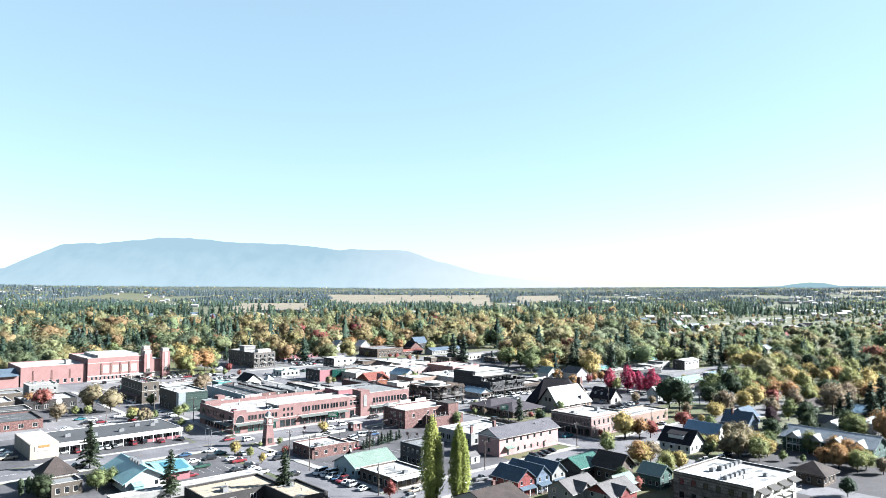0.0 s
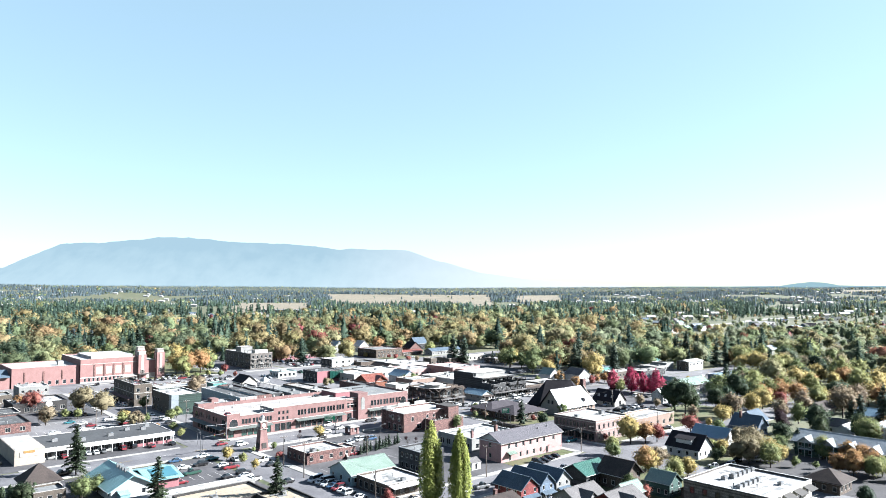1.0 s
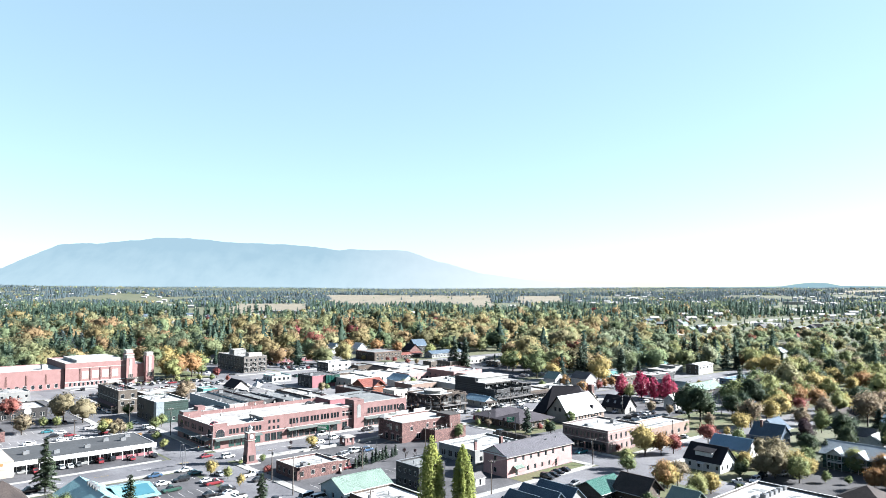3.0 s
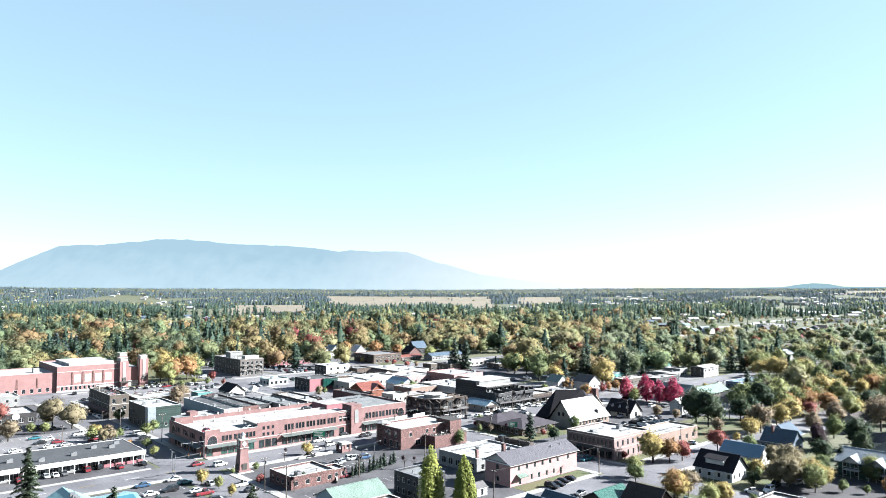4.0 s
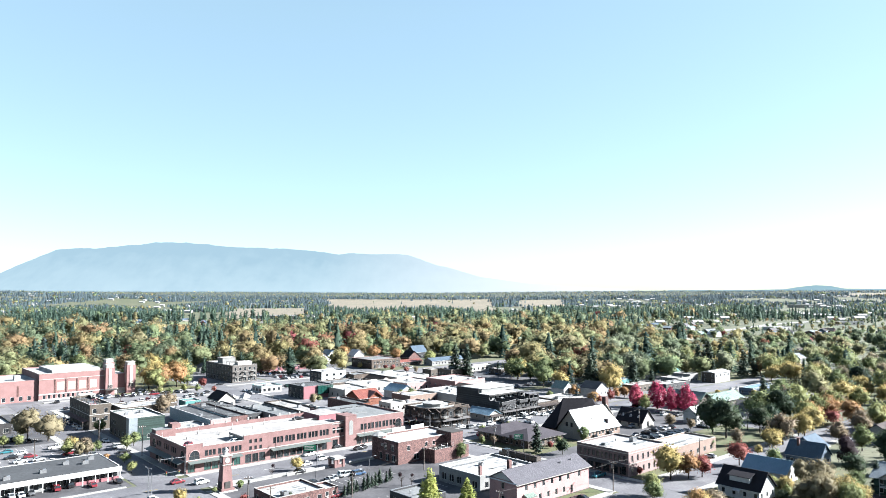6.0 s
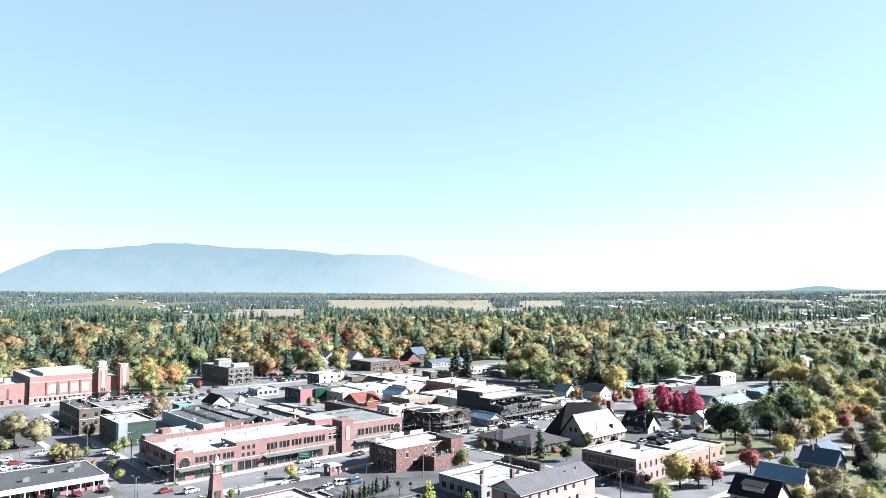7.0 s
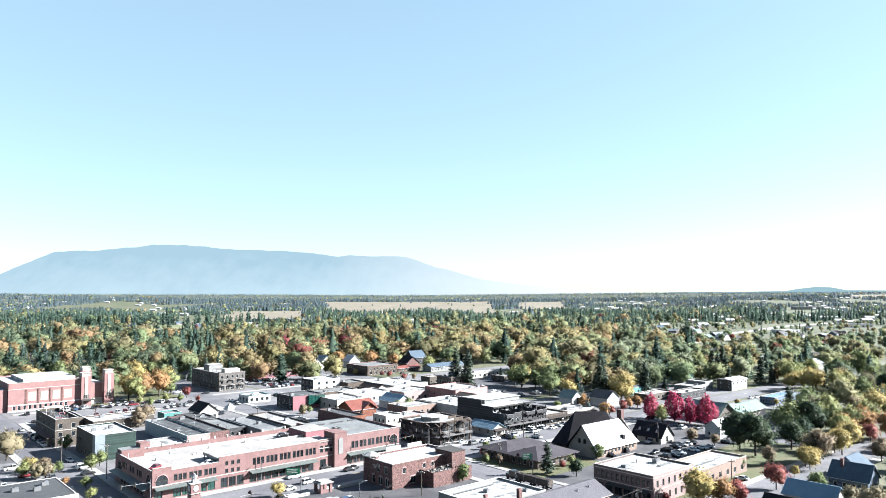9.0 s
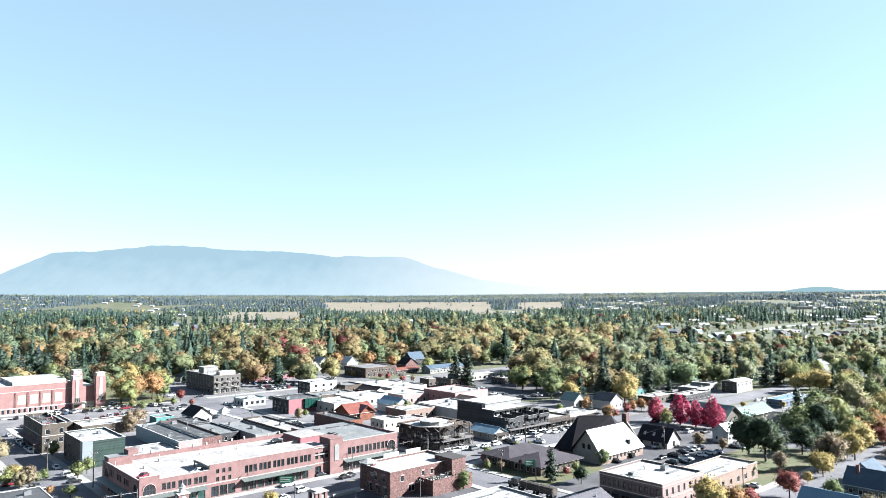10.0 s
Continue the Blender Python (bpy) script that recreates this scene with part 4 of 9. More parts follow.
# ---- mid brick restaurant with a rounded corner ----
def corner_brick():
    ob = thing("brick_building", grid(185.4, 237.4), "brown brick corner building with arched windows and white roof", "building", "town buildings")
    w, d, h = 27.0, 15.5, 7.6
    out = [(0, 0), (w, 0), (w, d), (4, d), (1.2, d - 1.2), (0, d - 4)]
    T = 0.3
    walls_ = [((0, 0), (w, 0), [(4, 4.2, 5.4, 5.9), (12, 4.6, 13.2, 6.1), (15.5, 4.6, 16.7, 6.1), (7, 0.8, 9.4, 2.9), (20, 0.8, 22, 2.9)]), ((0, d - 4), (0, 0), [(3.5, 4.2, 5.2, 6.3), (7.5, 4.2, 9.2, 6.3), (1.0, 0.5, 2.6, 2.9), (4.5, 0.5, 6.5, 2.9), (8, 0.5, 10, 2.9)]),
              ((1.2, d - 1.2), (0, d - 4), [(0.8, 4.0, 2.2, 6.2), (0.8, 0.4, 2.2, 3.0)]), ((4, d), (1.2, d - 1.2), [(0.8, 4.0, 2.2, 6.2)]), ((w, d), (4, d), [(3, 4, 5, 6), (9, 4, 11, 6), (15, 4, 17, 6)]), ((w, 0), (w, d), [])]
    for p, q, holes in walls_:
        ln, an = math.hypot(q[0] - p[0], q[1] - p[1]), math.degrees(math.atan2(q[1] - p[1], q[0] - p[0]))
        m = pose(p[0], p[1], 0, 0, 0, an)
        part("wall", facade(ln, h, [x for x in holes if x[2] < ln - 0.1], T), M_BROWNBRICK, ob, m=m)
        part("coping", box(-0.05, -0.1, h, ln + 0.05, T, h + 0.2), M_TRIM, ob, m=m)
        for x0, z0, x1, z1 in [x for x in holes if x[2] < ln - 0.1]:
            window(ob, m @ pose(x0, 0, z0), x1 - x0, z1 - z0, M_TRIM, M_GLASS)
            part("brick_arch", Shape().prism([((x1 - x0) * 0.6 * math.cos(t), 0.45 * math.sin(t)) for t in [math.pi * i / 8 for i in range(9)]], 0, 0.1), M_PINKBRICK, ob, m=m @ pose((x0 + x1) / 2, 0.0, z1, 90, 0, 0))
    part("roof", Shape().prism([(0.35, 0.35), (w - 0.35, 0.35), (w - 0.35, d - 0.35), (4.2, d - 0.35), (1.5, d - 1.5), (0.35, d - 4.2)], h - 0.9, h - 0.5), M_ROOFWHITE, ob)
    part("end_block", box(w - 5.5, -3.2, 0, w + 0.25, -0.01, h + 1.0).box(w - 5.5, -0.01, h - 0.4, w + 0.25, 5.0, h + 1.0), M_BROWNBRICK, ob, "tall brick end block")
    part("coping", box(w - 5.65, -3.35, h + 1.002, w + 0.4, 5.1, h + 1.2), M_DKTRIM, ob)
    tu = part("turret", Shape().tube(1.9, d - 1.9, 0, h + 0.3, 2.5, 2.5, 8), M_BROWNBRICK, ob, "eight-sided brick corner turret")
    part("turret_roof", Shape().tube(1.9, d - 1.9, h + 0.302, h + 0.6, 2.9, 2.9, 8).tube(1.9, d - 1.9, h + 0.6, h + 1.5, 2.7, 0.6, 8), M_ROOFWHITE, tu)
    for k in range(3):
        part("lettering_bar", box(1.0 + 0.3 * k, -0.05, 5.9 - 0.4 * k, 3.4 - 0.2 * k, -0.003, 6.1 - 0.4 * k), M_TRIM, ob, m=pose(0, d - 4.4, 0, 0, 0, -90))
    for x in (9, 18):
        part("parapet", box(x, d - 0.3, h + 0.21, x + 6, d, h + 1.5), M_WHITE, ob, "white-backed roof parapet")
    # raised terrace beside it
    part("terrace", box(11, -6.5, 0, w - 5.6, -0.02, 3.6).box(11, -6.5, 3.6, 11.3, -0.02, 4.5).box(11.3, -6.5, 3.6, w, -6.2, 4.5).box(w - 5.6, -6.5, 0, w, -3.25, 3.6), M_BROWNBRICK, ob, "brick terrace with a parapet")
    part("terrace_floor", box(11.3, -6.2, 3.602, w - 5.6, -0.02, 3.65), M_CONCRETE, ob)
    for x, y, c in ((13, -2, M_DKTRIM), (13.4, -4.6, M_DKTRIM), (15.6, -1.8, M_WOOD), (16.2, -4.4, M_DKTRIM), (18.4, -2.4, M_CREAM), (19.2, -4.9, M_DKTRIM), (22.6, -4.8, M_WOOD)):
        tb = part("table", Shape().tube(x, y, 3.65, 4.35, 0.06).tube(x, y, 4.35, 4.41, 0.55), c, ob)
        for e in (-1, 1):
            part("chair", Shape().box(x + e * 0.8 - 0.2, y - 0.2, 3.65, x + e * 0.8 + 0.2, y + 0.2, 4.1).box(x + e * 1.0 - 0.05, y - 0.2, 4.1, x + e * 1.0 + 0.05, y + 0.2, 4.55), M_DKTRIM, tb)
    for x in (14.6, 17.4, 20.0):
        part("lamp_post", Shape().tube(x, -5.9, 3.65, 5.6, 0.05, 0.05, 6).tube(x, -5.9, 5.6, 5.95, 0.16, 0.16, 8), M_WHITE, ob)
    return ob


corner_brick()

# ---- meeting hall, brick hotel, white-roofed hall, church ----
hall = gable("meeting_hall", "pale pink brick hall with a grey metal gable roof", "building", 180.1, 177, 31.5, 10.6, 6.8, 9.4, "x", M_PINKBRICK, mat("dull_violet_grey_metal", (0.0432, 0.041, 0.0475), (0.036, 0.0346, 0.0403), rough=0.75, vary=0.1, wave=1.5),
      {"S": [row(4.2, 1.7, 1.2, 6, 3.2, 22.5), row(4.2, 2.2, 1.3, 1, 26, 28), row(0.8, 1.7, 1.1, 5, 9, 24), row(0.1, 2.2, 1.2, 1, 3.5, 5, "door")], "W": [row(4.3, 1.8, 1.3, 1, 3, 7), row(0.9, 1.6, 1.3, 1, 3, 7)]}, trim=M_CREAM, over=0.7, group="town buildings")
part("pediment", Shape().slab([(-0.9, -0.7, 6.62), (-0.9, 11.3, 6.62), (-0.72, 11.3, 6.9), (-0.72, -0.7, 6.9)], 0.1).add([(-0.06, 0.5, 6.95), (-0.06, 10.1, 6.95), (-0.06, 5.3, 9.0)], [(0, 2, 1)]), M_WHITE, hall)
part("chimney", box(6, 8.5, 7, 7, 9.5, 10.6), M_BROWNBRICK, hall)
part("vent", Shape().tube(22, 3, 8, 8.9, 0.2).tube(27, 3.2, 8, 9, 0.2), M_METAL, hall)
part("porch_roof", Shape().slab([(2.6, -1.8, 2.7), (6.6, -1.8, 2.7), (6.6, -0.01, 3.4), (2.6, -0.01, 3.4)], 0.15), M_GREENROOF, hall)

# the hotel's shaded and sunlit sides, light put into the brick colours
M_HOTEL = mat("shaded_hotel_brick", (0.082, 0.06, 0.058), (0.066, 0.047, 0.046), big=0.4, small=6, vary=0.2)
M_HOTELEND = mat("sunlit_hotel_brick", (0.15, 0.108, 0.1), (0.128, 0.09, 0.084), big=0.4, small=6, vary=0.2)
flat("brick_hotel", "tan and pink two-storey brick hotel with white roof", "building", 230.6, 175.8, 21.5, 20.6, 8.0, M_HOTEL, M_ROOFWHITE,
     {"S": [row(4.6, 1.9, 1.05, 7, 1.5, 20.5), row(0.9, 1.9, 1.05, 5, 1.5, 15), row(0.1, 2.3, 1.2, 1, 16, 19, "door")], "W": [row(4.6, 1.9, 1.1, 11, 0.8, -0.8), row(0.4, 2.7, 2.6, 6, 0.7, -0.7, "shop_window")]},
     trim=M_DKTRIM, mats={"S": M_HOTELEND}, band=[(7.2, 0.25, M_CREAM), (3.9, 0.2, M_CREAM)], cope=M_CREAM, awning=[("W", 3.6, 1.8, 5, 19, M_DKTRIM)])
part("skylight_row", Shape().box(13, 6, 7.5, 19, 7, 7.8).box(4, 12, 7.5, 6, 13.5, 8.3), M_ROOFMID, bpy.data.objects["brick_hotel"])
flat("brick_annex", "single-storey tan brick annex with white roof", "building", 252.3, 176.5, 34.5, 12.5, 5.0, M_TANBRICK, M_ROOFWHITE, {"S": [row(1.0, 1.8, 1.6, 7, 2, 32)]}, cope=M_CREAM)
flat("white_roofed_shop", "single-storey shop with a broad white roof", "building", 183.3, 194.8, 23.5, 18.5, 4.8, M_GREY, M_ROOFWHITE, {"W": [row(0.8, 2.2, 2.2, 5, 1, -1), ], "S": [row(1, 1.8, 1.5, 5, 2, 20)]}, cope=M_WHITE)
part("chimney", box(1.5, 1.5, 4.3, 2.3, 2.3, 7.2), M_BRICK, bpy.data.objects["white_roofed_shop"])


M_BEIGE = mat("beige_stucco", (0.188, 0.163, 0.137), vary=0.1)


def church():
    ob = thing("church", grid(263.8, 220.2), "steep-roofed church with dark and bright roof slopes", "church", "town buildings")
    # bright wing, ridge along x; sun and shade put into its slope colours
    w, d, e, r = 25, 12.8, 3.8, 11.4
    part("wall", facade(w, e, [(2 + i * 2.2, 1.0, 3.2 + i * 2.2, 2.7) for i in range(10)], 0.3), M_TANBRICK, ob)
    for i in range(10):
        window(ob, pose(2 + i * 2.2, 0, 1.0), 1.2, 1.7, M_TRIM, M_GLASS)
    for x in (0.3, w - 0.6):
        s = Shape().add([(x, 0, 0), (x + 0.3, 0, 0), (x, d, 0), (x + 0.3, d, 0), (x, d, e), (x + 0.3, d, e), (x, d / 2, r - 0.2), (x + 0.3, d / 2, r - 0.2), (x, 0, e), (x + 0.3, 0, e)],
              [(0, 8, 6, 4, 2), (1, 3, 5, 7, 9), (0, 2, 3, 1), (8, 9, 7, 6), (6, 7, 5, 4), (2, 4, 5, 3), (0, 1, 9, 8)])
        part("gable", s, M_BEIGE, ob)
    for y in (5.0, 7.4):
        window(ob, pose(0.14, y + 1.0, 4.6, 0, 0, -90), 1.1, 1.7, M_DKTRIM, M_GLASS)
    part("roof", Shape().slab([(-0.8, -0.8, e - 0.95), (w + 0.3, -0.8, e - 0.95), (w - 3, d / 2, r), (-0.3, d / 2, r)], 0.25), M_SHINWHITE, ob, "sunlit pale roof slope")
    part("roof", Shape().slab([(w + 0.3, d + 0.8, e - 0.95), (-0.8, d + 0.8, e - 0.95), (-0.3, d / 2, r), (w - 3, d / 2, r)], 0.25), M_SHINGLE, ob)
    part("dormer", box(17, 0.6, 4.5, 18.2, 3.0, 6.2), M_SHINGLE, ob)
    # dark hipped nave set askew behind it
    nv = part("nave_wall", Shape().prism([(2.5, 12.5), (7, 9), (27, 12.5), (32, 23), (6, 24)], 0, 3.2), M_TANBRICK, ob, m=grid(263.8, 220.2).inverted() @ pose(40, 343, 0))
    A, B, C, D, P, Q = (0.5, 12, 2.6), (6, 7.5, 2.6), (28, 11.5, 2.6), (34, 24, 2.6), (10.5, 15.2, 13.9), (22.5, 15.2, 13.9)
    E = (5, 26, 2.6)
    rf = Shape()
    for q in ([A, B, P], [B, C, Q, P], [C, D, Q], [D, E, P, Q], [E, A, P]):
        rf.slab(q, 0.25)
    part("nave_roof", rf, M_SHINGLE, ob, "dark shingle hipped nave roof", m=grid(263.8, 220.2).inverted() @ pose(40, 343, 0))
    part("chimney", box(26.5, 8, 0, 28.5, 10, 13.6), M_BROWNBRICK, ob)
    return ob


FARAWAY[0] = False
church()
chapel = gable("chapel", "small chapel with dark roof, white dormers and tan front", "church", 302.5, 218.5, 9, 13, 2.8, 7.4, "y", M_CREAM, M_SHINGLE, {"S": [row(0.6, 2.0, 1.6, 1, 2, 7)], "W": [row(0.8, 1.3, 1.0, 3, 1, -1)]}, trim=M_DKTRIM, group="town buildings")
for y in (2.5, 6.5, 10.5):
    part("dormer", Shape().add([(1.0, y - 0.6, 4.1), (1.0, y + 0.6, 4.1), (1.0, y, 5.3), (2.9, y, 5.3)], [(0, 2, 1), (0, 3, 2), (1, 2, 3)]), M_WHITE, chapel, "small white triangular dormer")

# low restaurant with brown hipped roofs
hip("restaurant", "low brown restaurant with spreading grey-brown hipped roof", "building", 237.5, 239, 22, 13, 3.2, 5.6, M_WOOD, M_SHINVIOLET, {"W": [row(0.6, 1.8, 1.4, 4, 1.5, 11)], "S": [row(0.6, 1.8, 1.4, 7, 2, 20)]}, over=1.4)
hip("restaurant", "low brown dining wing with grey-brown hipped roof", "building", 237, 224.5, 20, 13.6, 3.2, 5.9, M_WOOD, M_SHINVIOLET, {"W": [row(0.6, 1.8, 1.4, 4, 1.5, 11)], "S": [row(0.6, 1.8, 1.4, 6, 2, 18)]}, over=1.2)

# ---- strip mall ----
def strip_mall():
    ob = thing("strip_mall", grid(55.3, 281), "long single-storey strip mall with white fascia and dark flat roof", "building", "town buildings")
    w, d, h = 53.3, 24.5, 4.3
    holes = [(9 + i * 3.7, 0.5, 12 + i * 3.7, 2.7) for i in range(12)]
    part("wall", facade(w, h - 1.3, holes, 0.25), M_GREY, ob, m=pose(0, 2.0, 0))
    for x0, z0, x1, z1 in holes:
        window(ob, pose(x0, 2.0, z0), x1 - x0, z1 - z0, M_WHITE, M_GLASS, "shop_window")
    part("fascia", box(9, 0, h - 1.45, w + 0.2, 0.3, h + 0.05), M_WHITE, ob, "long white shop fascia")
    part("canopy", box(9, 0.3, h - 1.4, w, 2.0, h - 1.2), M_WHITE, ob)
    for i in range(13):
        part("column", box(9.1 + i * 3.65, 0.1, 0, 9.35 + i * 3.65, 0.35, h - 1.45), M_WHITE, ob)
    part("wall", box(w - 0.25, 2.25, 0, w, d, h).box(0, d - 0.25, 0, w - 0.25, d, h), M_WHITE, ob)
    part("wall", box(38, 1.6, 0, 53, 1.98, 1.0), M_MAROON, ob, "red brick shopfront base")
    part("roof", box(9, 2.26, h - 0.4, w - 0.25, d - 0.25, h - 0.15), M_ROOFGREY, ob)
    part("corner_block", box(0, -1.5, 0, 9, d, 5.2), M_BEIGE, ob)
    part("corner_roof", box(0.3, -1.2, 5.202, 8.7, d - 0.3, 5.25), M_ROOFWHITE, ob)
    part("sign", box(1.5, -1.62, 2.8, 7.5, -1.5, 4.4), M_CREAM, ob)
    part("sign", box(2.6, -1.7, 3.9, 6.0, -1.63, 4.7), mat("amber_sign", (0.16, 0.09, 0.03)), ob, "amber sign panel")
    for i, c in ((16, M_CREAM), (29, M_CREAM), (45, M_CREAM)):
        part("sign", box(i, -0.08, h - 0.95, i + 3.2, -0.002, h - 0.4), M_DKTRIM if i == 16 else M_TRIM, ob)
    for i in range(4):
        window(ob, pose(0.8 + i * 2.1, -1.55, 0.6), 1.6, 1.8, M_DKTRIM, M_GLASS)
    return ob


FARAWAY[0] = False
strip_mall()

# ---- arts centre with square towers ----
M_STONEPANEL = mat("beige_stone_panel", (0.235, 0.209, 0.174), vary=0.15)


def arts_centre():
    ob = thing("arts_centre", grid(126, 481.5), "large salmon brick arts centre with square towers and white roof", "building", "town buildings")
    h = 14.5
    body = Shape()
    holes = [(2 + i * 2.4, 0.8, 3.4 + i * 2.4, 3.0) for i in range(11)]
    part("wall", facade(33.5, h, holes, 0.4), M_THEATRE, ob)
    for x0, z0, x1, z1 in holes:
        window(ob, pose(x0, 0, z0), x1 - x0, z1 - z0, M_WHITE, M_GLASS)
    part("plinth", box(-0.1, -0.15, 0, 33.5, -0.003, 0.7).box(-0.1, -0.15, 3.1, 33.5, -0.003, 3.6), M_WHITE, ob)
    part("wall", box(0, 0.4, 0, 0.4, 45, h).box(0.4, 44.6, 0, 34, 45, h).box(33.6, 0.4, 0, 34, 44.6, h), M_THEATRE, ob)
    part("roof", box(0.4, 0.4, h - 1.0, 33.6, 44.6, h - 0.6), M_ROOFWHITE, ob)
    part("roof", box(8, 8, h - 0.6, 33, 40, h + 1.0), M_ROOFWHITE, ob, "raised white stage roof")
    part("coping", box(-0.1, -0.1, h, 34.1, 0.5, h + 0.15).box(-0.1, 0.5, h, 0.5, 45, h + 0.15), M_CREAM, ob)
    part("ledge", box(-0.12, -0.14, h - 3.2, 33.5, -0.003, h - 2.9), M_CREAM, ob)
    for i in range(4):
        part("stone_panel", box(9 + i * 5.6, -0.12, 5, 12.6 + i * 5.6, -0.003, 9.6), M_STONEPANEL, ob)
        part("pilaster", box(7.6 + i * 5.6, -0.2, 3.6, 8.4 + i * 5.6, -0.003, 11), M_BROWNBRICK, ob)
    # towers
    for x, y, hh in ((33.6, -2.0, 17.6), (36.5, 9.0, 19.6), (45.5, -1.0, 18.4)):
        tw = part("tower", box(x, y, 0, x + 5, y + 5.6, hh - 2), M_THEATRE, ob, "square brick tower with pale cap")
        part("tower_cap", box(x + 0.5, y + 0.5, hh - 2, x + 4.5, y + 5.1, hh - 0.3).box(x + 0.2, y + 0.2, hh - 0.3, x + 4.8, y + 5.4, hh), M_CREAM, tw)
        part("stone_shaft", box(x + 1.7, y - 0.15, 6, x + 3.3, y - 0.003, hh - 2.4), M_CREAM, tw)
        part("stone_shaft", box(x - 0.15, y + 2.0, 6, x - 0.003, y + 3.6, hh - 2.4), M_CREAM, tw)
        for i in range(3):
            window(tw, pose(x + 1.2 + i * 0.95, y - 0.2, 3.8), 0.7, 2.2, M_CREAM, M_GLASS)
    part("wing", box(38.6, 2, 0, 45.4, 36, 11.5), M_THEATRE, ob)
    part("wing_roof", box(38.8, 2.2, 11.5, 45.2, 35.8, 11.6), M_ROOFWHITE, ob)
    part("wing_base", box(38.6, 1.86, 0, 45.4, 1.997, 3.4), M_CREAM, ob)
    part("canopy", box(33, -6.0, 3.2, 39.5, -2.02, 3.6).box(33.2, -5.8, 0, 33.6, -5.4, 3.2).box(39, -5.8, 0, 39.4, -5.4, 3.2), M_DKTRIM, ob)
    # lower hall on the street corner
    holes = [(3 + i * 4, 0.8, 4.8 + i * 4, 3.2) for i in range(8)]
    part("wall", facade(36, 11.5, holes, 0.4), M_THEATRE, ob, m=pose(-36.2, 1.5, 0))
    for x0, z0, x1, z1 in holes:
        window(ob, pose(-36.2 + x0, 1.5, z0), x1 - x0, z1 - z0, M_WHITE, M_GLASS)
    part("wall", box(-36.2, 1.9, 0, -35.8, 40, 11.5).box(-35.8, 39.6, 0, -0.1, 40, 11.5), M_THEATRE, ob)
    part("roof", box(-35.8, 1.9, 10.7, -0.1, 39.6, 11.1), M_ROOFWHITE, ob)
    part("roof_box", box(-10, 10, 11.1, -7, 14, 13.6), M_ROOFWHITE, ob)
    part("pilaster", Shape().box(-30, 1.3, 3.5, -29.2, 1.497, 9).box(-20, 1.3, 3.5, -19.2, 1.497, 9).box(-10, 1.3, 3.5, -9.2, 1.497, 9), M_BROWNBRICK, ob)
    part("glass_roof", Shape().slab([(-52, 0, 7.0), (-37, 0, 7.0), (-37, 12, 10.5), (-52, 12, 10.5)], 0.2), M_SHINBLUE, ob, "sloping blue-grey glass roof")
    part("wing", box(-70, 2, 0, -37, 30, 6.9), M_THEATRE, ob)
    part("wing_roof", box(-69.7, 12.2, 6.9, -37.2, 29.7, 7.0), M_ROOFWHITE, ob)
    return ob


FARAWAY[0] = True
arts_centre()

# ---- shops of the town centre ----
sw = lambda n, x0, x1: row(0.5, 2.4, 2.2, n, x0, x1, "shop_window")
flat("shop_building", "dark green sided three-storey shop building with white roof", "building", 128.4, 337.5, 14, 25, 9.3, M_DKGREEN, M_ROOFWHITE, {"W": [row(4.5, 1.8, 1.2, 3, 2, 8), row(0.6, 2.3, 1.8, 5, 1, -1)], "S": [row(1, 1.5, 1.2, 2, 7, 12)]}, cope=M_WHITE, mats={"W": M_STONE})
part("corner_panel", box(-0.15, -0.15, 0.4, 3.2, -0.003, 9.4).box(-0.15, -0.003, 0.4, -0.003, 3.0, 9.4), M_GREYROOF, bpy.data.objects["shop_building"])
flat("stone_building", "tan stone three-storey building with a rooftop terrace", "building", 123.7, 374.5, 8.5, 33, 10.8, M_STONE, M_ROOFGREY, {"S": [row(7, 2.0, 1.7, 2, 1, 7.4), row(3.6, 2.0, 1.7, 2, 1, 7.4)], "W": [row(7, 1.9, 1.2, 7, 2, -2), row(3.6, 1.9, 1.2, 7, 2, -2)]}, parapet=1.0, band=[(6.3, 0.25, M_TRIM)], awning=[("W", 4.0, 2.6, 1, -1, M_BROWNBRICK)])
sb = bpy.data.objects["stone_building"]
part("rooftop_canopy", box(1, 20, 12.6, 7.6, 26, 12.8).box(1, 20, 10.3, 1.15, 20.15, 12.6).box(7.4, 20, 10.3, 7.6, 20.2, 12.6).box(1, 25.8, 10.3, 1.2, 26, 12.6).box(7.4, 25.8, 10.3, 7.6, 26, 12.6), M_TRIM, sb, "pale canopy over a rooftop terrace")
for x, y, c in ((2, 3, M_MAROON), (4.5, 5, M_DKTRIM), (2.5, 8, M_BLUESIDE), (5.5, 10, M_WOOD), (3, 13, M_DKTRIM), (5.8, 15.5, M_MAROON), (2.2, 17.5, M_WOOD)):
    part("terrace_table", Shape().tube(x, y, 10.3, 11.05, 0.08).tube(x, y, 11.05, 11.12, 0.7).box(x - 1.2, y - 0.3, 10.3, x - 0.8, y + 0.3, 11.1).box(x + 0.8, y - 0.3, 10.3, x + 1.2, y + 0.3, 11.1), c, sb)
flat("tan_shop", "single-storey tan shop with white roof", "building", 143.3, 396.2, 26, 17, 4.8, M_STONE, M_ROOFWHITE, {"W": [sw(3, 1, -1)], "S": [row(1, 1.6, 1.4, 5, 2, 22)]}, cope=M_WHITE)
flat("tan_shop", "low tan shop with white flat roof", "building", 134, 409, 8.8, 24, 5.3, M_STONE, M_ROOFWHITE, {"S": [row(1, 1.8, 1.8, 2, 1, 7)]}, cope=M_TRIM)
flat("flat_garage", "low garage with white-coated roof", "building", 143, 327, 16.5, 19, 3.8, M_GREY, M_ROOFWHITE, {"S": [row(0.2, 2.4, 2.4, 2, 2, 12)]}, cope=M_WHITE)
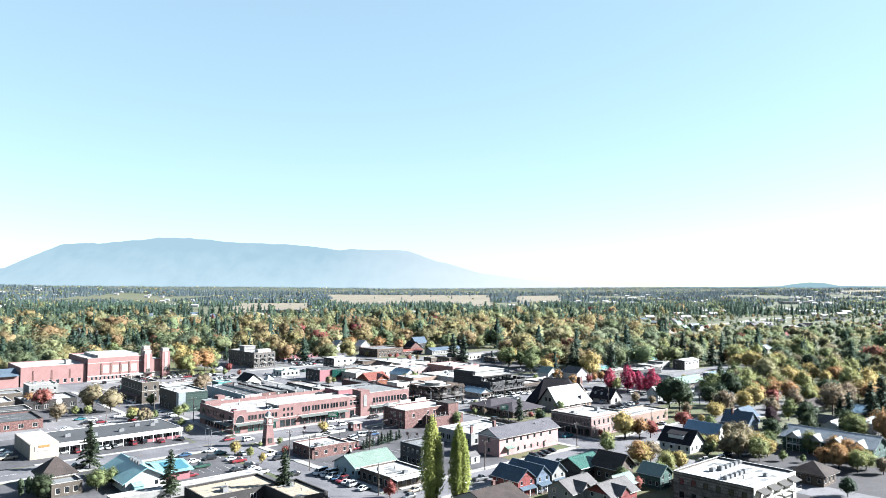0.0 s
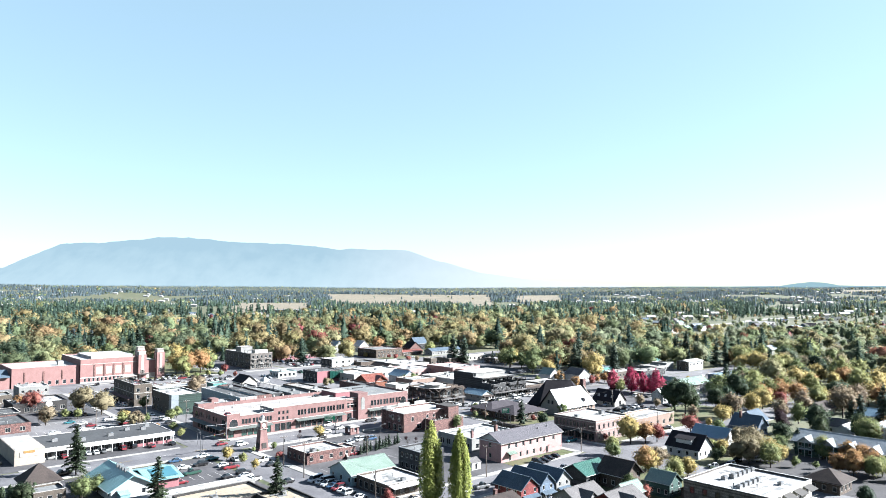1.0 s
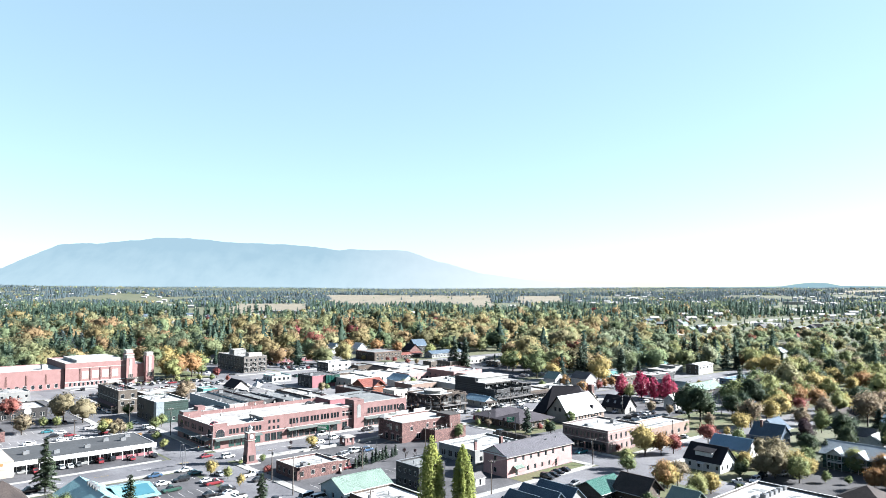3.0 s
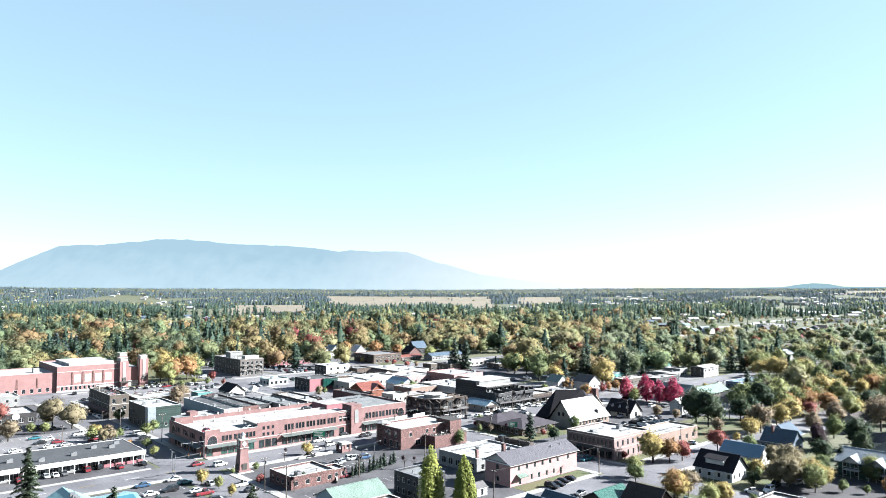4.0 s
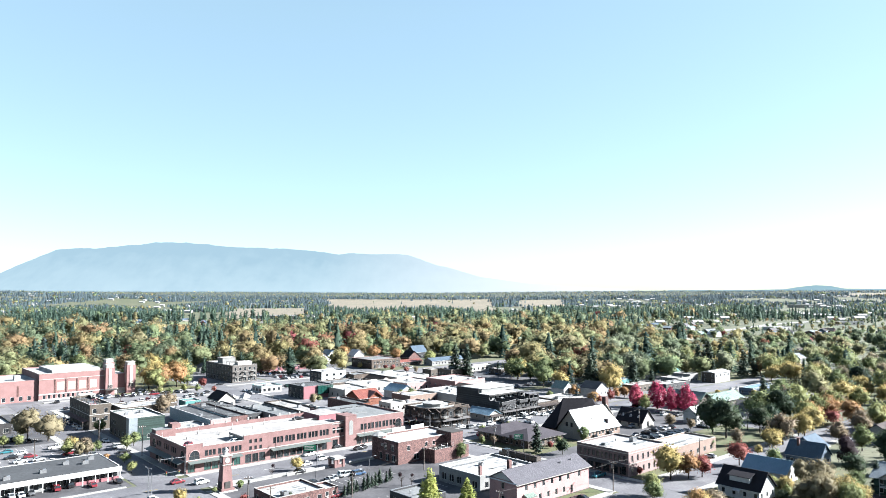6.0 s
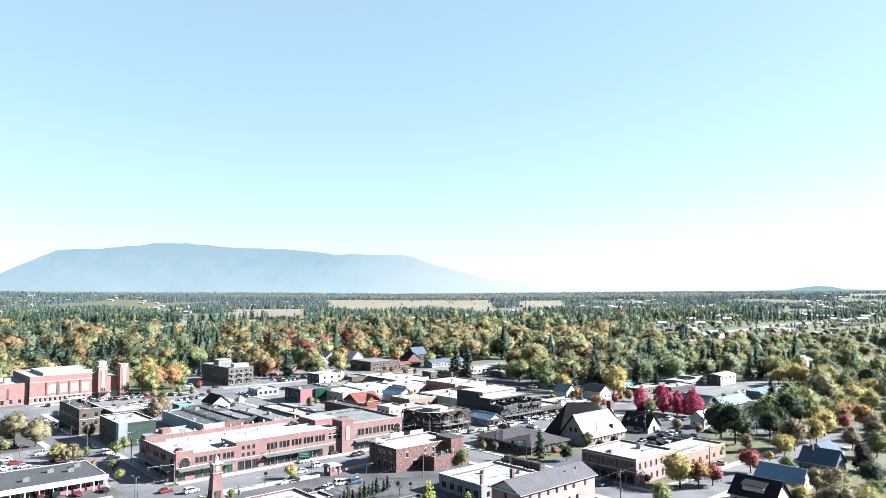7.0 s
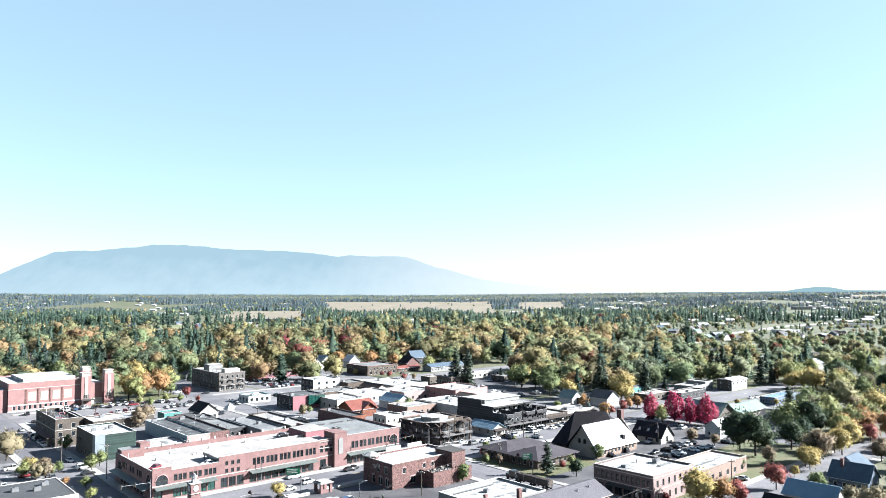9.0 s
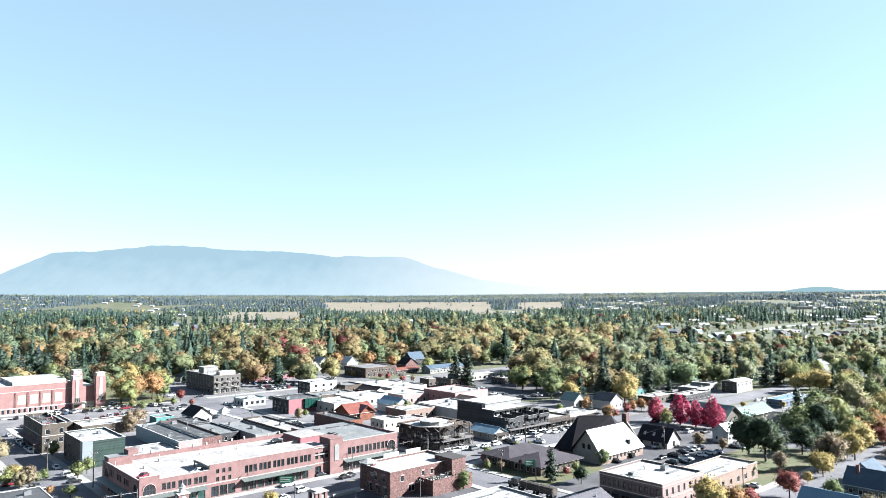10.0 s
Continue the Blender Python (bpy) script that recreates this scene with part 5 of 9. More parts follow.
flat("warehouse", "pale blue metal warehouse with a dark flat roof", "building", 160.3, 334, 9, 47, 5.4, M_PALEBLUE, M_ROOFGREY, {}, cope=M_WHITE, mats={"S": M_PINKBRICK})
flat("warehouse", "brown-fronted shop with a dark flat roof", "building", 169.4, 334.5, 8, 46.5, 5.6, M_BROWNBRICK, M_ROOFGREY, {"S": [row(1, 1.6, 1.4, 2, 1, 7)]}, cope=M_DKTRIM)
flat("grey_shop", "low grey-roofed shop beside a warehouse", "building", 177.6, 345, 12, 28, 4.0, M_DKGREY, M_ROOFMID, {"S": [row(1, 1.6, 1.4, 3, 1, 11)]}, cope=M_METAL)
flat("grey_shop", "low shop with weathered green-grey roof", "building", 190, 332, 11, 34, 4.3, M_GREY, M_ROOFMID, {"S": [row(1, 1.6, 1.4, 3, 1, 10)]}, cope=M_METAL)
flat("brown_shop", "brown flat-roofed shop with pale roof", "building", 201.3, 327, 10, 40, 5.0, M_WOOD, M_ROOFTAN, {"S": [row(1, 1.6, 1.4, 3, 1, 9)], "E": []}, cope=M_DKTRIM)
flat("long_shed", "long low dark shed behind shops", "building", 178, 377, 12, 18, 4.0, M_DKGREY, M_ROOFGREY, {}, cope=M_METAL)
gable("gabled_shop", "shop with dark gable roof and white false front", "building", 188.5, 391, 9, 13, 4.5, 8.0, "y", M_CREAM, M_SHINGLE, {"S": [row(0.6, 2.1, 1.5, 3, 0.8, 8)], "W": [row(1, 1.6, 1.2, 3, 1, 11)]}, group="town buildings")
flat("turquoise_shop", "small turquoise-fronted shop with grey roof", "building", 176, 402, 8, 9, 3.8, M_TEALWALL, M_ROOFMID, {"S": [row(0.6, 2, 1.4, 2, 1, 7)]}, cope=M_WHITE)
M_APART = mat("grey_brown_stone", (0.066, 0.059, 0.054), (0.05, 0.045, 0.041), big=0.5, small=5, vary=0.25)
flat("apartment_building", "grey-brown four-storey corner building with balconies", "building", 237.4, 481.5, 17, 42, 11.2, M_APART, M_ROOFWHITE, {"S": [row(7.8, 1.9, 1.6, 5, 1.2, 16), row(4.4, 1.9, 1.6, 5, 1.2, 16), row(0.7, 2.5, 2.2, 5, 1, 16)], "W": [row(7.8, 1.9, 1.4, 10, 1.5, -1.5), row(4.4, 1.9, 1.4, 10, 1.5, -1.5), row(0.7, 2.5, 2.2, 8, 1.5, -1.5)]}, cope=M_CREAM, band=[(3.7, 0.3, M_DKTRIM)])
ap = bpy.data.objects["apartment_building"]
part("roof_room", box(3, 22, 10.7, 12, 30, 14.4), M_GREY, ap)
part("roof_room_cover", box(2.7, 21.7, 14.402, 12.3, 30.3, 14.6), M_ROOFTAN, ap)
part("roof_room", box(5, 3, 10.7, 15, 8, 13.2), M_CREAM, ap, "cream rooftop room")
part("pergola", Shape().box(2, 9, 12.6, 15, 9.2, 12.8).box(2, 14, 12.6, 15, 14.2, 12.8).box(2, 9, 10.7, 2.2, 9.2, 12.6).box(14.8, 9, 10.7, 15, 9.2, 12.6).box(2, 14, 10.7, 2.2, 14.2, 12.6).box(14.8, 14, 10.7, 15, 14.2, 12.6), M_DKTRIM, ap)
for z in (7.0, 3.7):
    for x in (1.0, 6.8, 12.6):
        bl = part("balcony", box(x, -1.4, z, x + 3.2, -0.13, z + 0.15), M_CONCRETE, ap)
        part("railing", box(x, -1.4, z + 1.0, x + 3.2, -1.34, z + 1.06).box(x, -1.4, z + 0.15, x + 0.06, -1.34, z + 1.0).box(x + 3.14, -1.4, z + 0.15, x + 3.2, -1.34, z + 1.0).box(x, -1.4, z + 0.5, x + 3.2, -1.36, z + 0.54), M_DKTRIM, bl)
flat("pale_shop", "low white roadside shop with turquoise edge", "building", 227.8 + 2.6, 427, 13, 12, 3.8, M_WHITE, M_ROOFWHITE, {"S": [row(0.7, 1.9, 1.8, 4, 1, 12)], "W": [row(0.7, 1.9, 1.8, 3, 1, -1)]}, cope=M_TEALWALL)
flat("theatre_building", "dark grey theatre building with maroon end and green glass front", "building", 236.3, 389, 18.5, 17, 7.0, M_DKGREY, M_ROOFGREY, {"W": [row(3.6, 1.6, 1.4, 3, 2, 14), sw(4, 1, -1)]}, cope=M_METAL, mats={"S": M_MAROON})
th = bpy.data.objects["theatre_building"]
for i in range(5):
    part("glass_bay", box(8.6 + i * 2.0, -1.0, 2.2, 10.4 + i * 2.0, -0.01, 6.9), M_GREENGLASS, th, "tall green glass bay")
flat("white_building", "white three-storey building with dark corner bays", "building", 271.4, 428, 18, 14, 9.0, M_WHITE, M_ROOFWHITE, {"S": [row(6, 1.6, 1.7, 3, 3, 15), row(3, 1.6, 1.7, 3, 3, 15)], "W": [row(5.5, 2.2, 2.6, 3, 1, -1), row(2, 2.2, 2.6, 3, 1, -1)]}, cope=M_WHITE, mats={"W": M_DKGREY})
flat("dark_shop", "dark brown shop beside the white building", "building", 290, 420, 12, 14, 6.5, M_WOOD, M_ROOFMID, {"S": [row(2.5, 1.6, 1.4, 3, 1.5, 10)]}, cope=M_DKTRIM)
flat("dark_brick_building", "dark brown two-storey brick building with stepped front", "building", 340.9 + 11, 488, 27, 27, 6.8, M_WOOD, M_ROOFMID, {"S": [row(3.8, 1.5, 1.5, 8, 2, 25), row(0.6, 2.2, 2.2, 6, 2, 25)], "W": [row(3.8, 1.5, 1.5, 8, 2, -2)]}, cope=M_PINKBRICK)
gable("gabled_shop", "brown shop with long low-pitched brown roof", "building", 298, 401.5, 8, 18, 4.2, 6.4, "y", M_CREAM, M_SHINBROWN, {"S": [row(1.6, 1.6, 1.4, 2, 1.5, 6.5)], "W": [row(1.5, 1.5, 1.2, 4, 2, 16)]}, group="town buildings", mats={"W": M_BROWNBRICK})
gable("timber_lodge", "timber lodge with a rust-red cross-gabled roof", "building", 246.5, 349.5, 13.5, 12.5, 4.2, 7.6, "x", M_LOG, M_REDROOF, {"S": [row(1.2, 1.8, 1.4, 5, 1, 12.5)]}, group="town buildings", over=0.9)
ld = bpy.data.objects["timber_lodge"]
part("cross_roof", Shape().slab([(4.5, -1.6, 3.8), (9, -1.6, 7.0), (9, 6.2, 7.0), (4.5, 6.2, 3.8)], 0.2).slab([(13.5, -1.6, 3.8), (9, -1.6, 7.0), (9, 6.2, 7.0), (13.5, 6.2, 3.8)], 0.2), M_REDROOF, ld)
part("cross_gable", Shape().add([(5, -0.6, 4.2), (13, -0.6, 4.2), (9, -0.6, 6.9)], [(0, 1, 2)]).box(5, -0.6, 0, 13, -0.3, 4.2), M_LOG, ld)
flat("flat_shop", "dark-roofed shop with rust-red brick flank", "building", 226 + 4.5, 328, 8, 27, 5.4, M_BROWNBRICK, M_ROOFGREY, {"S": [row(1.2, 1.8, 1.4, 3, 1, 7)]}, cope=M_DKTRIM, mats={"S": M_LOG})
flat("white_shop", "cream two-storey corner shop with dark windows", "building", 237.8, 311.5, 9, 9.5, 6.8, M_CREAM, M_ROOFTAN, {"W": [row(3.6, 1.7, 1.2, 3, 1, -1), row(0.8, 2, 1.6, 3, 1, -1)], "S": [row(3.8, 1.3, 1.0, 3, 1, 8)]}, cope=M_CREAM)
flat("pink_shop", "low pink stucco shop with pale roof", "building", 247.2, 314, 16, 10, 5.0, M_PINKBRICK, M_ROOFTAN, {"S": [row(1, 1.8, 1.4, 5, 1, 15)]}, cope=M_TRIM)
flat("brick_shop", "low brick shop with pale roof and signboard", "building", 266.5, 333, 18, 16, 5.0, M_TANBRICK, M_ROOFWHITE, {"S": [row(1, 1.8, 1.4, 5, 1, 17)]}, cope=M_TRIM)
flat("pale_hall", "low pale shop with broad white roof", "building", 285.5, 318, 22, 30, 5.2, M_TRIM, M_ROOFWHITE, {"S": [row(1, 1.8, 1.4, 5, 1, 20)]}, cope=M_WHITE)
gable("blue_roofed_shop", "shop with a sky-blue metal gable roof", "building", 276, 354, 10, 15, 4.2, 7.2, "y", M_WHITE, M_BLUEROOF, {"S": [row(1, 1.7, 1.4, 3, 1, 9)]}, group="town buildings")
flat("brick_shop", "white-roofed row shop with cream walls", "building", 252, 372, 17, 20, 5.4, M_CREAM, M_ROOFWHITE, {"S": [row(1.2, 1.8, 1.4, 5, 1, 16)], "W": [row(1.2, 1.8, 1.4, 4, 1, -1)]}, cope=M_TRIM)
flat("brick_shop", "row shop with mid-grey roof and cream parapet", "building", 270, 384, 24, 16, 5.4, M_CREAM, M_ROOFWHITE, {"S": [row(1.2, 1.8, 1.4, 6, 1, 22)]}, cope=M_TRIM)
flat("brick_shop", "long brown row shop with grey roof", "building", 256, 404, 30, 15, 5.0, M_WOOD, M_ROOFMID, {"S": [row(1.2, 1.8, 1.4, 7, 1, 28)]}, cope=M_TRIM)
flat("brick_shop", "white-roofed shop with brick parapet", "building", 295, 372, 22, 22, 5.2, M_PINKBRICK, M_ROOFWHITE, {"S": [row(1.2, 1.8, 1.4, 5, 1, 20)]}, cope=M_TRIM)
flat("salmon_building", "windowless-looking salmon brick hall with white roof", "building", 312.5, 349.5, 24, 26, 7.0, M_PINKBRICK, M_ROOFWHITE, {"W": [row(3.2, 1.2, 0.9, 5, 3, -3)]}, cope=M_PINKBRICK, mats={"W": mat("rosy_brick", (0.187, 0.0936, 0.0828), vary=0.12)})
gable("lean_shop", "brown-roofed annex before the salmon hall", "building", 308, 338, 15, 11, 3.6, 6.2, "y", M_PINKBRICK, M_SHINBROWN, {}, group="town buildings")
flat("tan_hall", "tan brick civic building with a small dome", "building", 352 + 1.5, 399, 16, 14, 6.4, M_STONE, M_ROOFTAN, {"W": [row(1.2, 3, 1.6, 4, 1, -1)], "S": [row(1.2, 3, 1.6, 5, 1, 15)]}, cope=M_CREAM)
part("dome", Shape().tube(8, 7, 6.2, 7.2, 3.4, 3.2, 12).tube(8, 7, 7.2, 8.3, 3.2, 1.6, 12).tube(8, 7, 8.3, 8.8, 1.6, 0.3, 12), M_ROOFMID, bpy.data.objects["tan_hall"])
flat("tan_annex", "low tan annex with white roof", "building", 353, 419.5, 11, 9, 5.0, M_STONE, M_ROOFWHITE, {"S": [row(1, 1.6, 1.4, 3, 1, 10)]}, cope=M_CREAM)
def timber_building():
    ob = thing("timber_building", grid(233, 276), "black timber two-storey corner shop with pale balconies", "building", "town buildings")
    w, d, h, c = 21.0, 18.5, 8.4, 5.0
    for inv in (ob.matrix_basis.inverted(),):
        FOOT.append((inv, w, d))
    runs = (((c, 0), (w, 0), 4), ((w, 0), (w, d), 4), ((w, d), (0, d), 4), ((0, d), (0, c), 4), ((0, c), (c, 0), 2))
    for (x0, y0), (x1, y1), n in runs:
        ln, an = math.hypot(x1 - x0, y1 - y0), math.degrees(math.atan2(y1 - y0, x1 - x0))
        m = pose(x0, y0, 0, 0, 0, an)
        gap = ln / n
        up = [(gap * (i + 0.5) - 0.8, 4.9, gap * (i + 0.5) + 0.8, 6.9) for i in range(n)]
        low = [(gap * (i + 0.5) - 1.25, 0.4, gap * (i + 0.5) + 1.25, 2.9) for i in range(n)]
        part("wall", facade(ln, h, up + low, 0.25), M_BLACK, ob, m=m)
        for q in up:
            window(ob, m @ pose(q[0], 0, q[1]), q[2] - q[0], q[3] - q[1], M_GREY, M_GLASS)
        for q in low:
            window(ob, m @ pose(q[0], 0, q[1]), q[2] - q[0], q[3] - q[1], M_DKTRIM, M_GLASS, "shop_window")
        part("cornice", box(-0.2, -0.45, h, ln + 0.2, 0.3, h + 0.35).box(-0.1, -0.2, h - 0.5, ln + 0.1, -0.003, h - 0.25), M_WOOD, ob, m=m)
        part("awning", Shape().slab([(0, -2.0, 3.3), (ln, -2.0, 3.3), (ln, -0.01, 3.9), (0, -0.01, 3.9)], 0.12), M_SHINGREY, ob, m=m)
        for i in range(n + 1):
            part("pilaster", box(gap * i - 0.15, -0.18, 0, gap * i + 0.15, -0.003, h - 0.51), M_WOOD, ob, m=m)
        for i in range(n):
            if (i + n) % 2 and ln > 8:
                continue
            bl = part("balcony", box(gap * i + 0.4, -1.7, 4.3, gap * (i + 1) - 0.4, -0.02, 4.5), M_WOOD, ob, m=m)
            rl = Shape().box(gap * i + 0.4, -1.7, 5.35, gap * (i + 1) - 0.4, -1.58, 5.47)
            for k in range(int((gap - 0.8) / 0.45)):
                rl.box(gap * i + 0.45 + k * 0.45, -1.68, 4.5, gap * i + 0.7 + k * 0.45, -1.62, 5.35)
            part("railing", rl, M_GREY, bl, "pale timber balustrade")
            g0, g1 = gap * i + 0.1, gap * (i + 1) - 0.1
            part("hood", Shape().slab([(g0, -2.0, 7.2), ((g0 + g1) / 2, -2.0, 8.5), ((g0 + g1) / 2, 0, 8.5), (g0, 0, 7.2)], 0.14).slab([(g1, -2.0, 7.2), ((g0 + g1) / 2, -2.0, 8.5), ((g0 + g1) / 2, 0, 8.5), (g1, 0, 7.2)], 0.14), M_SHINBROWN, bl)
            for x in (g0 + 0.4, g1 - 0.55):
                part("post", box(x, -1.7, 0, x + 0.15, -1.55, 7.3), M_WOOD, bl)
    part("roof", Shape().prism([(c + 0.1, 0.3), (w - 0.3, 0.3), (w - 0.3, d - 0.3), (0.3, d - 0.3), (0.3, c + 0.1)], h - 0.5, h - 0.2), M_ROOFWHITE, ob)
    ln = part("roof_lantern", Shape().tube(9, 9.5, h - 0.2, h + 1.3, 4.6, 4.6, 8), M_GREY, ob, "low eight-sided roof lantern")
    part("lantern_roof", Shape().tube(9, 9.5, h + 1.3, h + 1.5, 5.2, 5.1, 8).tube(9, 9.5, h + 1.5, h + 2.1, 5.0, 1.2, 8), M_ROOFWHITE, ln)
    part("roof_screen", box(14.5, 2, h - 0.2, 19, 2.2, h + 0.9).box(14.5, 6, h - 0.2, 19, 6.2, h + 0.9), M_WOOD, ob)
    return ob


FARAWAY[0] = False
timber_building()
gable("blue_roofed_cottage", "small cottage shop with pale blue metal roof and porch", "building", 264.8, 273.8, 7.5, 14.5, 3.2, 5.2, "y", M_CREAM, M_BLUEROOF, {"S": [row(0.7, 1.7, 1.4, 3, 0.6, 7)], "W": [row(1, 1.4, 1.1, 3, 1, 12)]}, group="town buildings", porch=("S", 2.2, 0.2, 7.3, M_SHINBROWN))
ob = flat("balcony_building", "dark grey stepped three-storey building with terraces and white-framed windows", "building", 273.2, 275, 26, 30, 6.8, M_DKGREY, M_ROOFTAN, {"S": [row(4.0, 1.7, 1.5, 8, 1, 25), sw(9, 0.8, 25)], "W": []}, cope=M_DKTRIM, trim=M_WHITE, awning=[("S", 3.7, 2.8, 0.2, 25.8, M_SHINGREY)])
for y0, y1, z in ((0.32, 7, 7.9), (7, 14, 10.3), (14, 29.6, 12.3)):
    part("stepped_wall", box(0.0, y0, 6.902, 0.3, y1 - 0.01, z), M_DKGREY, ob, "dark stepped side wall")
up = part("upper_storey", box(0.32, 8, 6.3, 25.9, 29.7, 10.0), M_GREY, ob, "pale grey set-back upper storey")
part("upper_roof", box(0.32, 6.6, 10.002, 19.0, 29.7, 10.22), M_ROOFWHITE, up)
part("upper_fascia", box(0.32, 6.45, 9.7, 19.0, 6.597, 10.3), M_DKTRIM, up)
part("upper_roof", box(19.05, 5.2, 9.6, 26.3, 29.7, 9.998), M_DKGREY, up)
part("penthouse", box(3, 15, 10.222, 25.5, 29.7, 11.9), M_GREY, ob)
part("penthouse_roof", box(2.8, 14.6, 11.902, 25.8, 29.7, 12.1), M_ROOFWHITE, ob)
for i in range(8):
    window(ob, pose(1.4 + i * 3.05, 7.84, 7.5), 1.6, 1.8, M_WHITE, M_GLASS)
for x0, x1, y in ((0.4, 5.4, -0.3), (6.6, 11.6, 1.4), (12.6, 18.0, -0.3), (19.2, 25.6, -0.6)):
    tr = part("terrace", box(x0, y - 0.9, 6.35, x1, y + 0.2, 6.55).box(x0, y - 0.9, 6.55, x1, y - 0.7, 7.75), M_DKGREY, ob, "dark terrace front")
    part("handrail", box(x0 - 0.05, y - 0.98, 7.752, x1 + 0.05, y - 0.62, 7.85), M_GREY, tr)
    part("divider", box(x1 + 0.1, y - 0.6, 6.9, x1 + 0.3, 7.8, 8.6), M_DKGREY, tr)
    for i in range(3):
        x = x0 + 0.8 + i * 1.5
        part("planter", box(x, 3.0, 6.302, x + 0.9, 3.5, 6.9), M_WOOD if i % 2 else M_CREAM, tr)
for x in (19.2, 22.3, 25.5):
    part("frame_post", box(x, -0.9, 0, x + 0.3, -0.6, 9.6), M_DKTRIM, ob)
part("frame_beam", box(19.2, -1.0, 9.3, 25.9, -0.5, 9.6).box(19.2, -1.0, 6.0, 25.9, -0.5, 6.3), M_DKTRIM, ob)
for i in range(4):
    x = 1.2 + i * 4.6
    bl = part("balcony", box(x, -1.5, 3.95, x + 3.0, -0.02, 4.1), M_DKTRIM, ob)
    part("railing", box(x, -1.5, 4.9, x + 3.0, -1.42, 5.0).box(x, -1.48, 4.1, x + 3.0, -1.44, 4.6), M_DKGREY, bl)
flat("log_shops", "brown row of shops with a long shingled porch roof", "building", 299.4, 275, 15, 14, 4.6, M_WOOD, M_ROOFTAN, {"S": [sw(5, 0.8, 14)]}, cope=M_WOOD, awning=[("S", 3.6, 2.6, 0.2, 14.8, M_SHINBROWN)])
flat("pale_shops", "pale low shop with a stepped parapet and porch", "building", 315, 275, 20, 14, 4.6, M_CREAM, M_ROOFTAN, {"S": [sw(6, 0.8, 19)]}, cope=M_CREAM, awning=[("S", 3.4, 2.2, 0.2, 19.8, M_SHINBROWN)])
part("parapet_sign", Shape().tube(10, 0, 0, 0.12, 1.1, 1.1, 14), M_METAL, bpy.data.objects["pale_shops"], m=pose(0, 0.1, 5.2, 90, 0, 0))
flat("low_office", "low flat office under the spruces", "building", 356, 300, 24, 12, 4.0, M_STONE, M_ROOFTAN, {"S": [row(1, 1.6, 1.6, 5, 1, 22)]}, cope=M_TRIM)

# workshops and halls up the street
for a, b, w, d, h, wm, rm, lab in ((410, 264 + 9, 26, 9, 4, M_DKGREY, M_ROOFWHITE, "low dark workshop with white roof"), (392, 282, 24, 9, 4, M_STONE, M_ROOFWHITE, "low workshop with white metal roof"),
                                   (440, 283.5, 15, 12, 4.0, M_GREY, M_ROOFTAN, "low grey office with pale roof"), (455.2, 283.7, 9, 12, 5.4, M_GREY, M_ROOFTAN, "grey office block with pale roof"),
                                   (430, 231, 32, 8, 4.0, M_BLUESIDE, M_BLUEROOF, "low blue-walled building with blue roof"), (404, 303, 20, 12, 4.0, M_TEALWALL, M_BLUEROOF, "low building with turquoise roof")):
    flat("workshop", lab, "building", a, b, w, d, h, wm, rm, {"S": [row(1, 1.6, 1.5, max(3, int(w / 4)), 1, w - 1)], "W": [row(1, 1.5, 1.3, 2, 1, -1)]}, cope=M_TRIM)
gable("white_hall", "white hall with shallow-arched pale roof and small windows", "building", 464.7, 272, 19, 9.5, 6.4, 7.4, "x", M_WHITE, M_SHINWHITE, {"S": [row(3.6, 1.6, 2.0, 4, 1, 18)], "W": [row(1.0, 1.5, 1.2, 2, 2, 8), row(3.8, 1.5, 1.2, 2, 2, 8)]}, group="town buildings", mats={"W": M_STONE})
# green metal-roofed market
gable("market_hall", "market hall with pale green metal roof", "building", 361, 226, 15, 15, 3.8, 8.4, "y", M_STONE, M_GREENROOF, {"S": [row(0.8, 1.8, 1.4, 4, 1, 14)]}, group="town buildings", over=1.2)
gable("market_wing", "long wing with pale green metal roof", "building", 377, 224, 26, 9, 3.4, 6.2, "x", M_STONE, M_GREENROOF, {"S": [row(0.8, 1.8, 1.4, 7, 1, 25)]}, group="town buildings", over=1.0)
gable("white_cottage", "small white cottage with gable roof", "house", 329, 208, 8.5, 6.5, 4.6, 7.2, "x", M_WHITE, M_SHINWHITE, {"S": [row(1, 1.4, 1.0, 3, 1, 7.5)], "W": [row(1, 1.4, 1.0, 2, 1, 5)]})
gable("teal_cottage", "cottage with teal gable roof", "house", 352, 330 - 28, 9, 9, 4.2, 7.6, "y", M_WHITE, M_GREENROOF, {"S": [row(1, 1.4, 1.0, 3, 1, 8)]})
gable("white_cottage", "white clapboard house with grey roof", "house", 362, 300 - 13, 10, 11, 4.6, 8.0, "y", M_WHITE, M_SHINGREY, {"S": [row(1, 1.5, 1.0, 3, 1, 9), row(4.9, 1.4, 1.0, 1, 3, 7)]})

# left of the cross street
flat("black_shop", "black-fronted shop with a round white sign", "building", 74, 388.5, 23, 22, 4.6, M_BLACK, M_ROOFWHITE, {"S": [row(0.6, 2, 2, 6, 1, 22)]}, cope=M_DKTRIM)
part("sign", Shape().tube(0, 0, 0, 0.1, 1.5, 1.5, 16), M_WHITE, bpy.data.objects["black_shop"], m=pose(15, -0.12, 3.4, 90, 0, 0))
flat("grey_block", "two-storey grey block with white roof", "building", 84, 430, 14, 14, 7, M_GREY, M_ROOFWHITE, {"S": [row(4, 1.5, 1.3, 4, 1, 13), row(1, 1.5, 1.3, 4, 1, 13)], "W": [row(4, 1.5, 1.3, 3, 1, -1)]}, cope=M_TRIM)
flat("low_shop", "low dark-roofed shop with rooftop units", "building", 40, 340, 32, 24, 4, M_BROWNBRICK, M_ROOFGREY, {"S": [row(0.8, 1.8, 2, 6, 2, 30)]}, cope=M_DKTRIM)
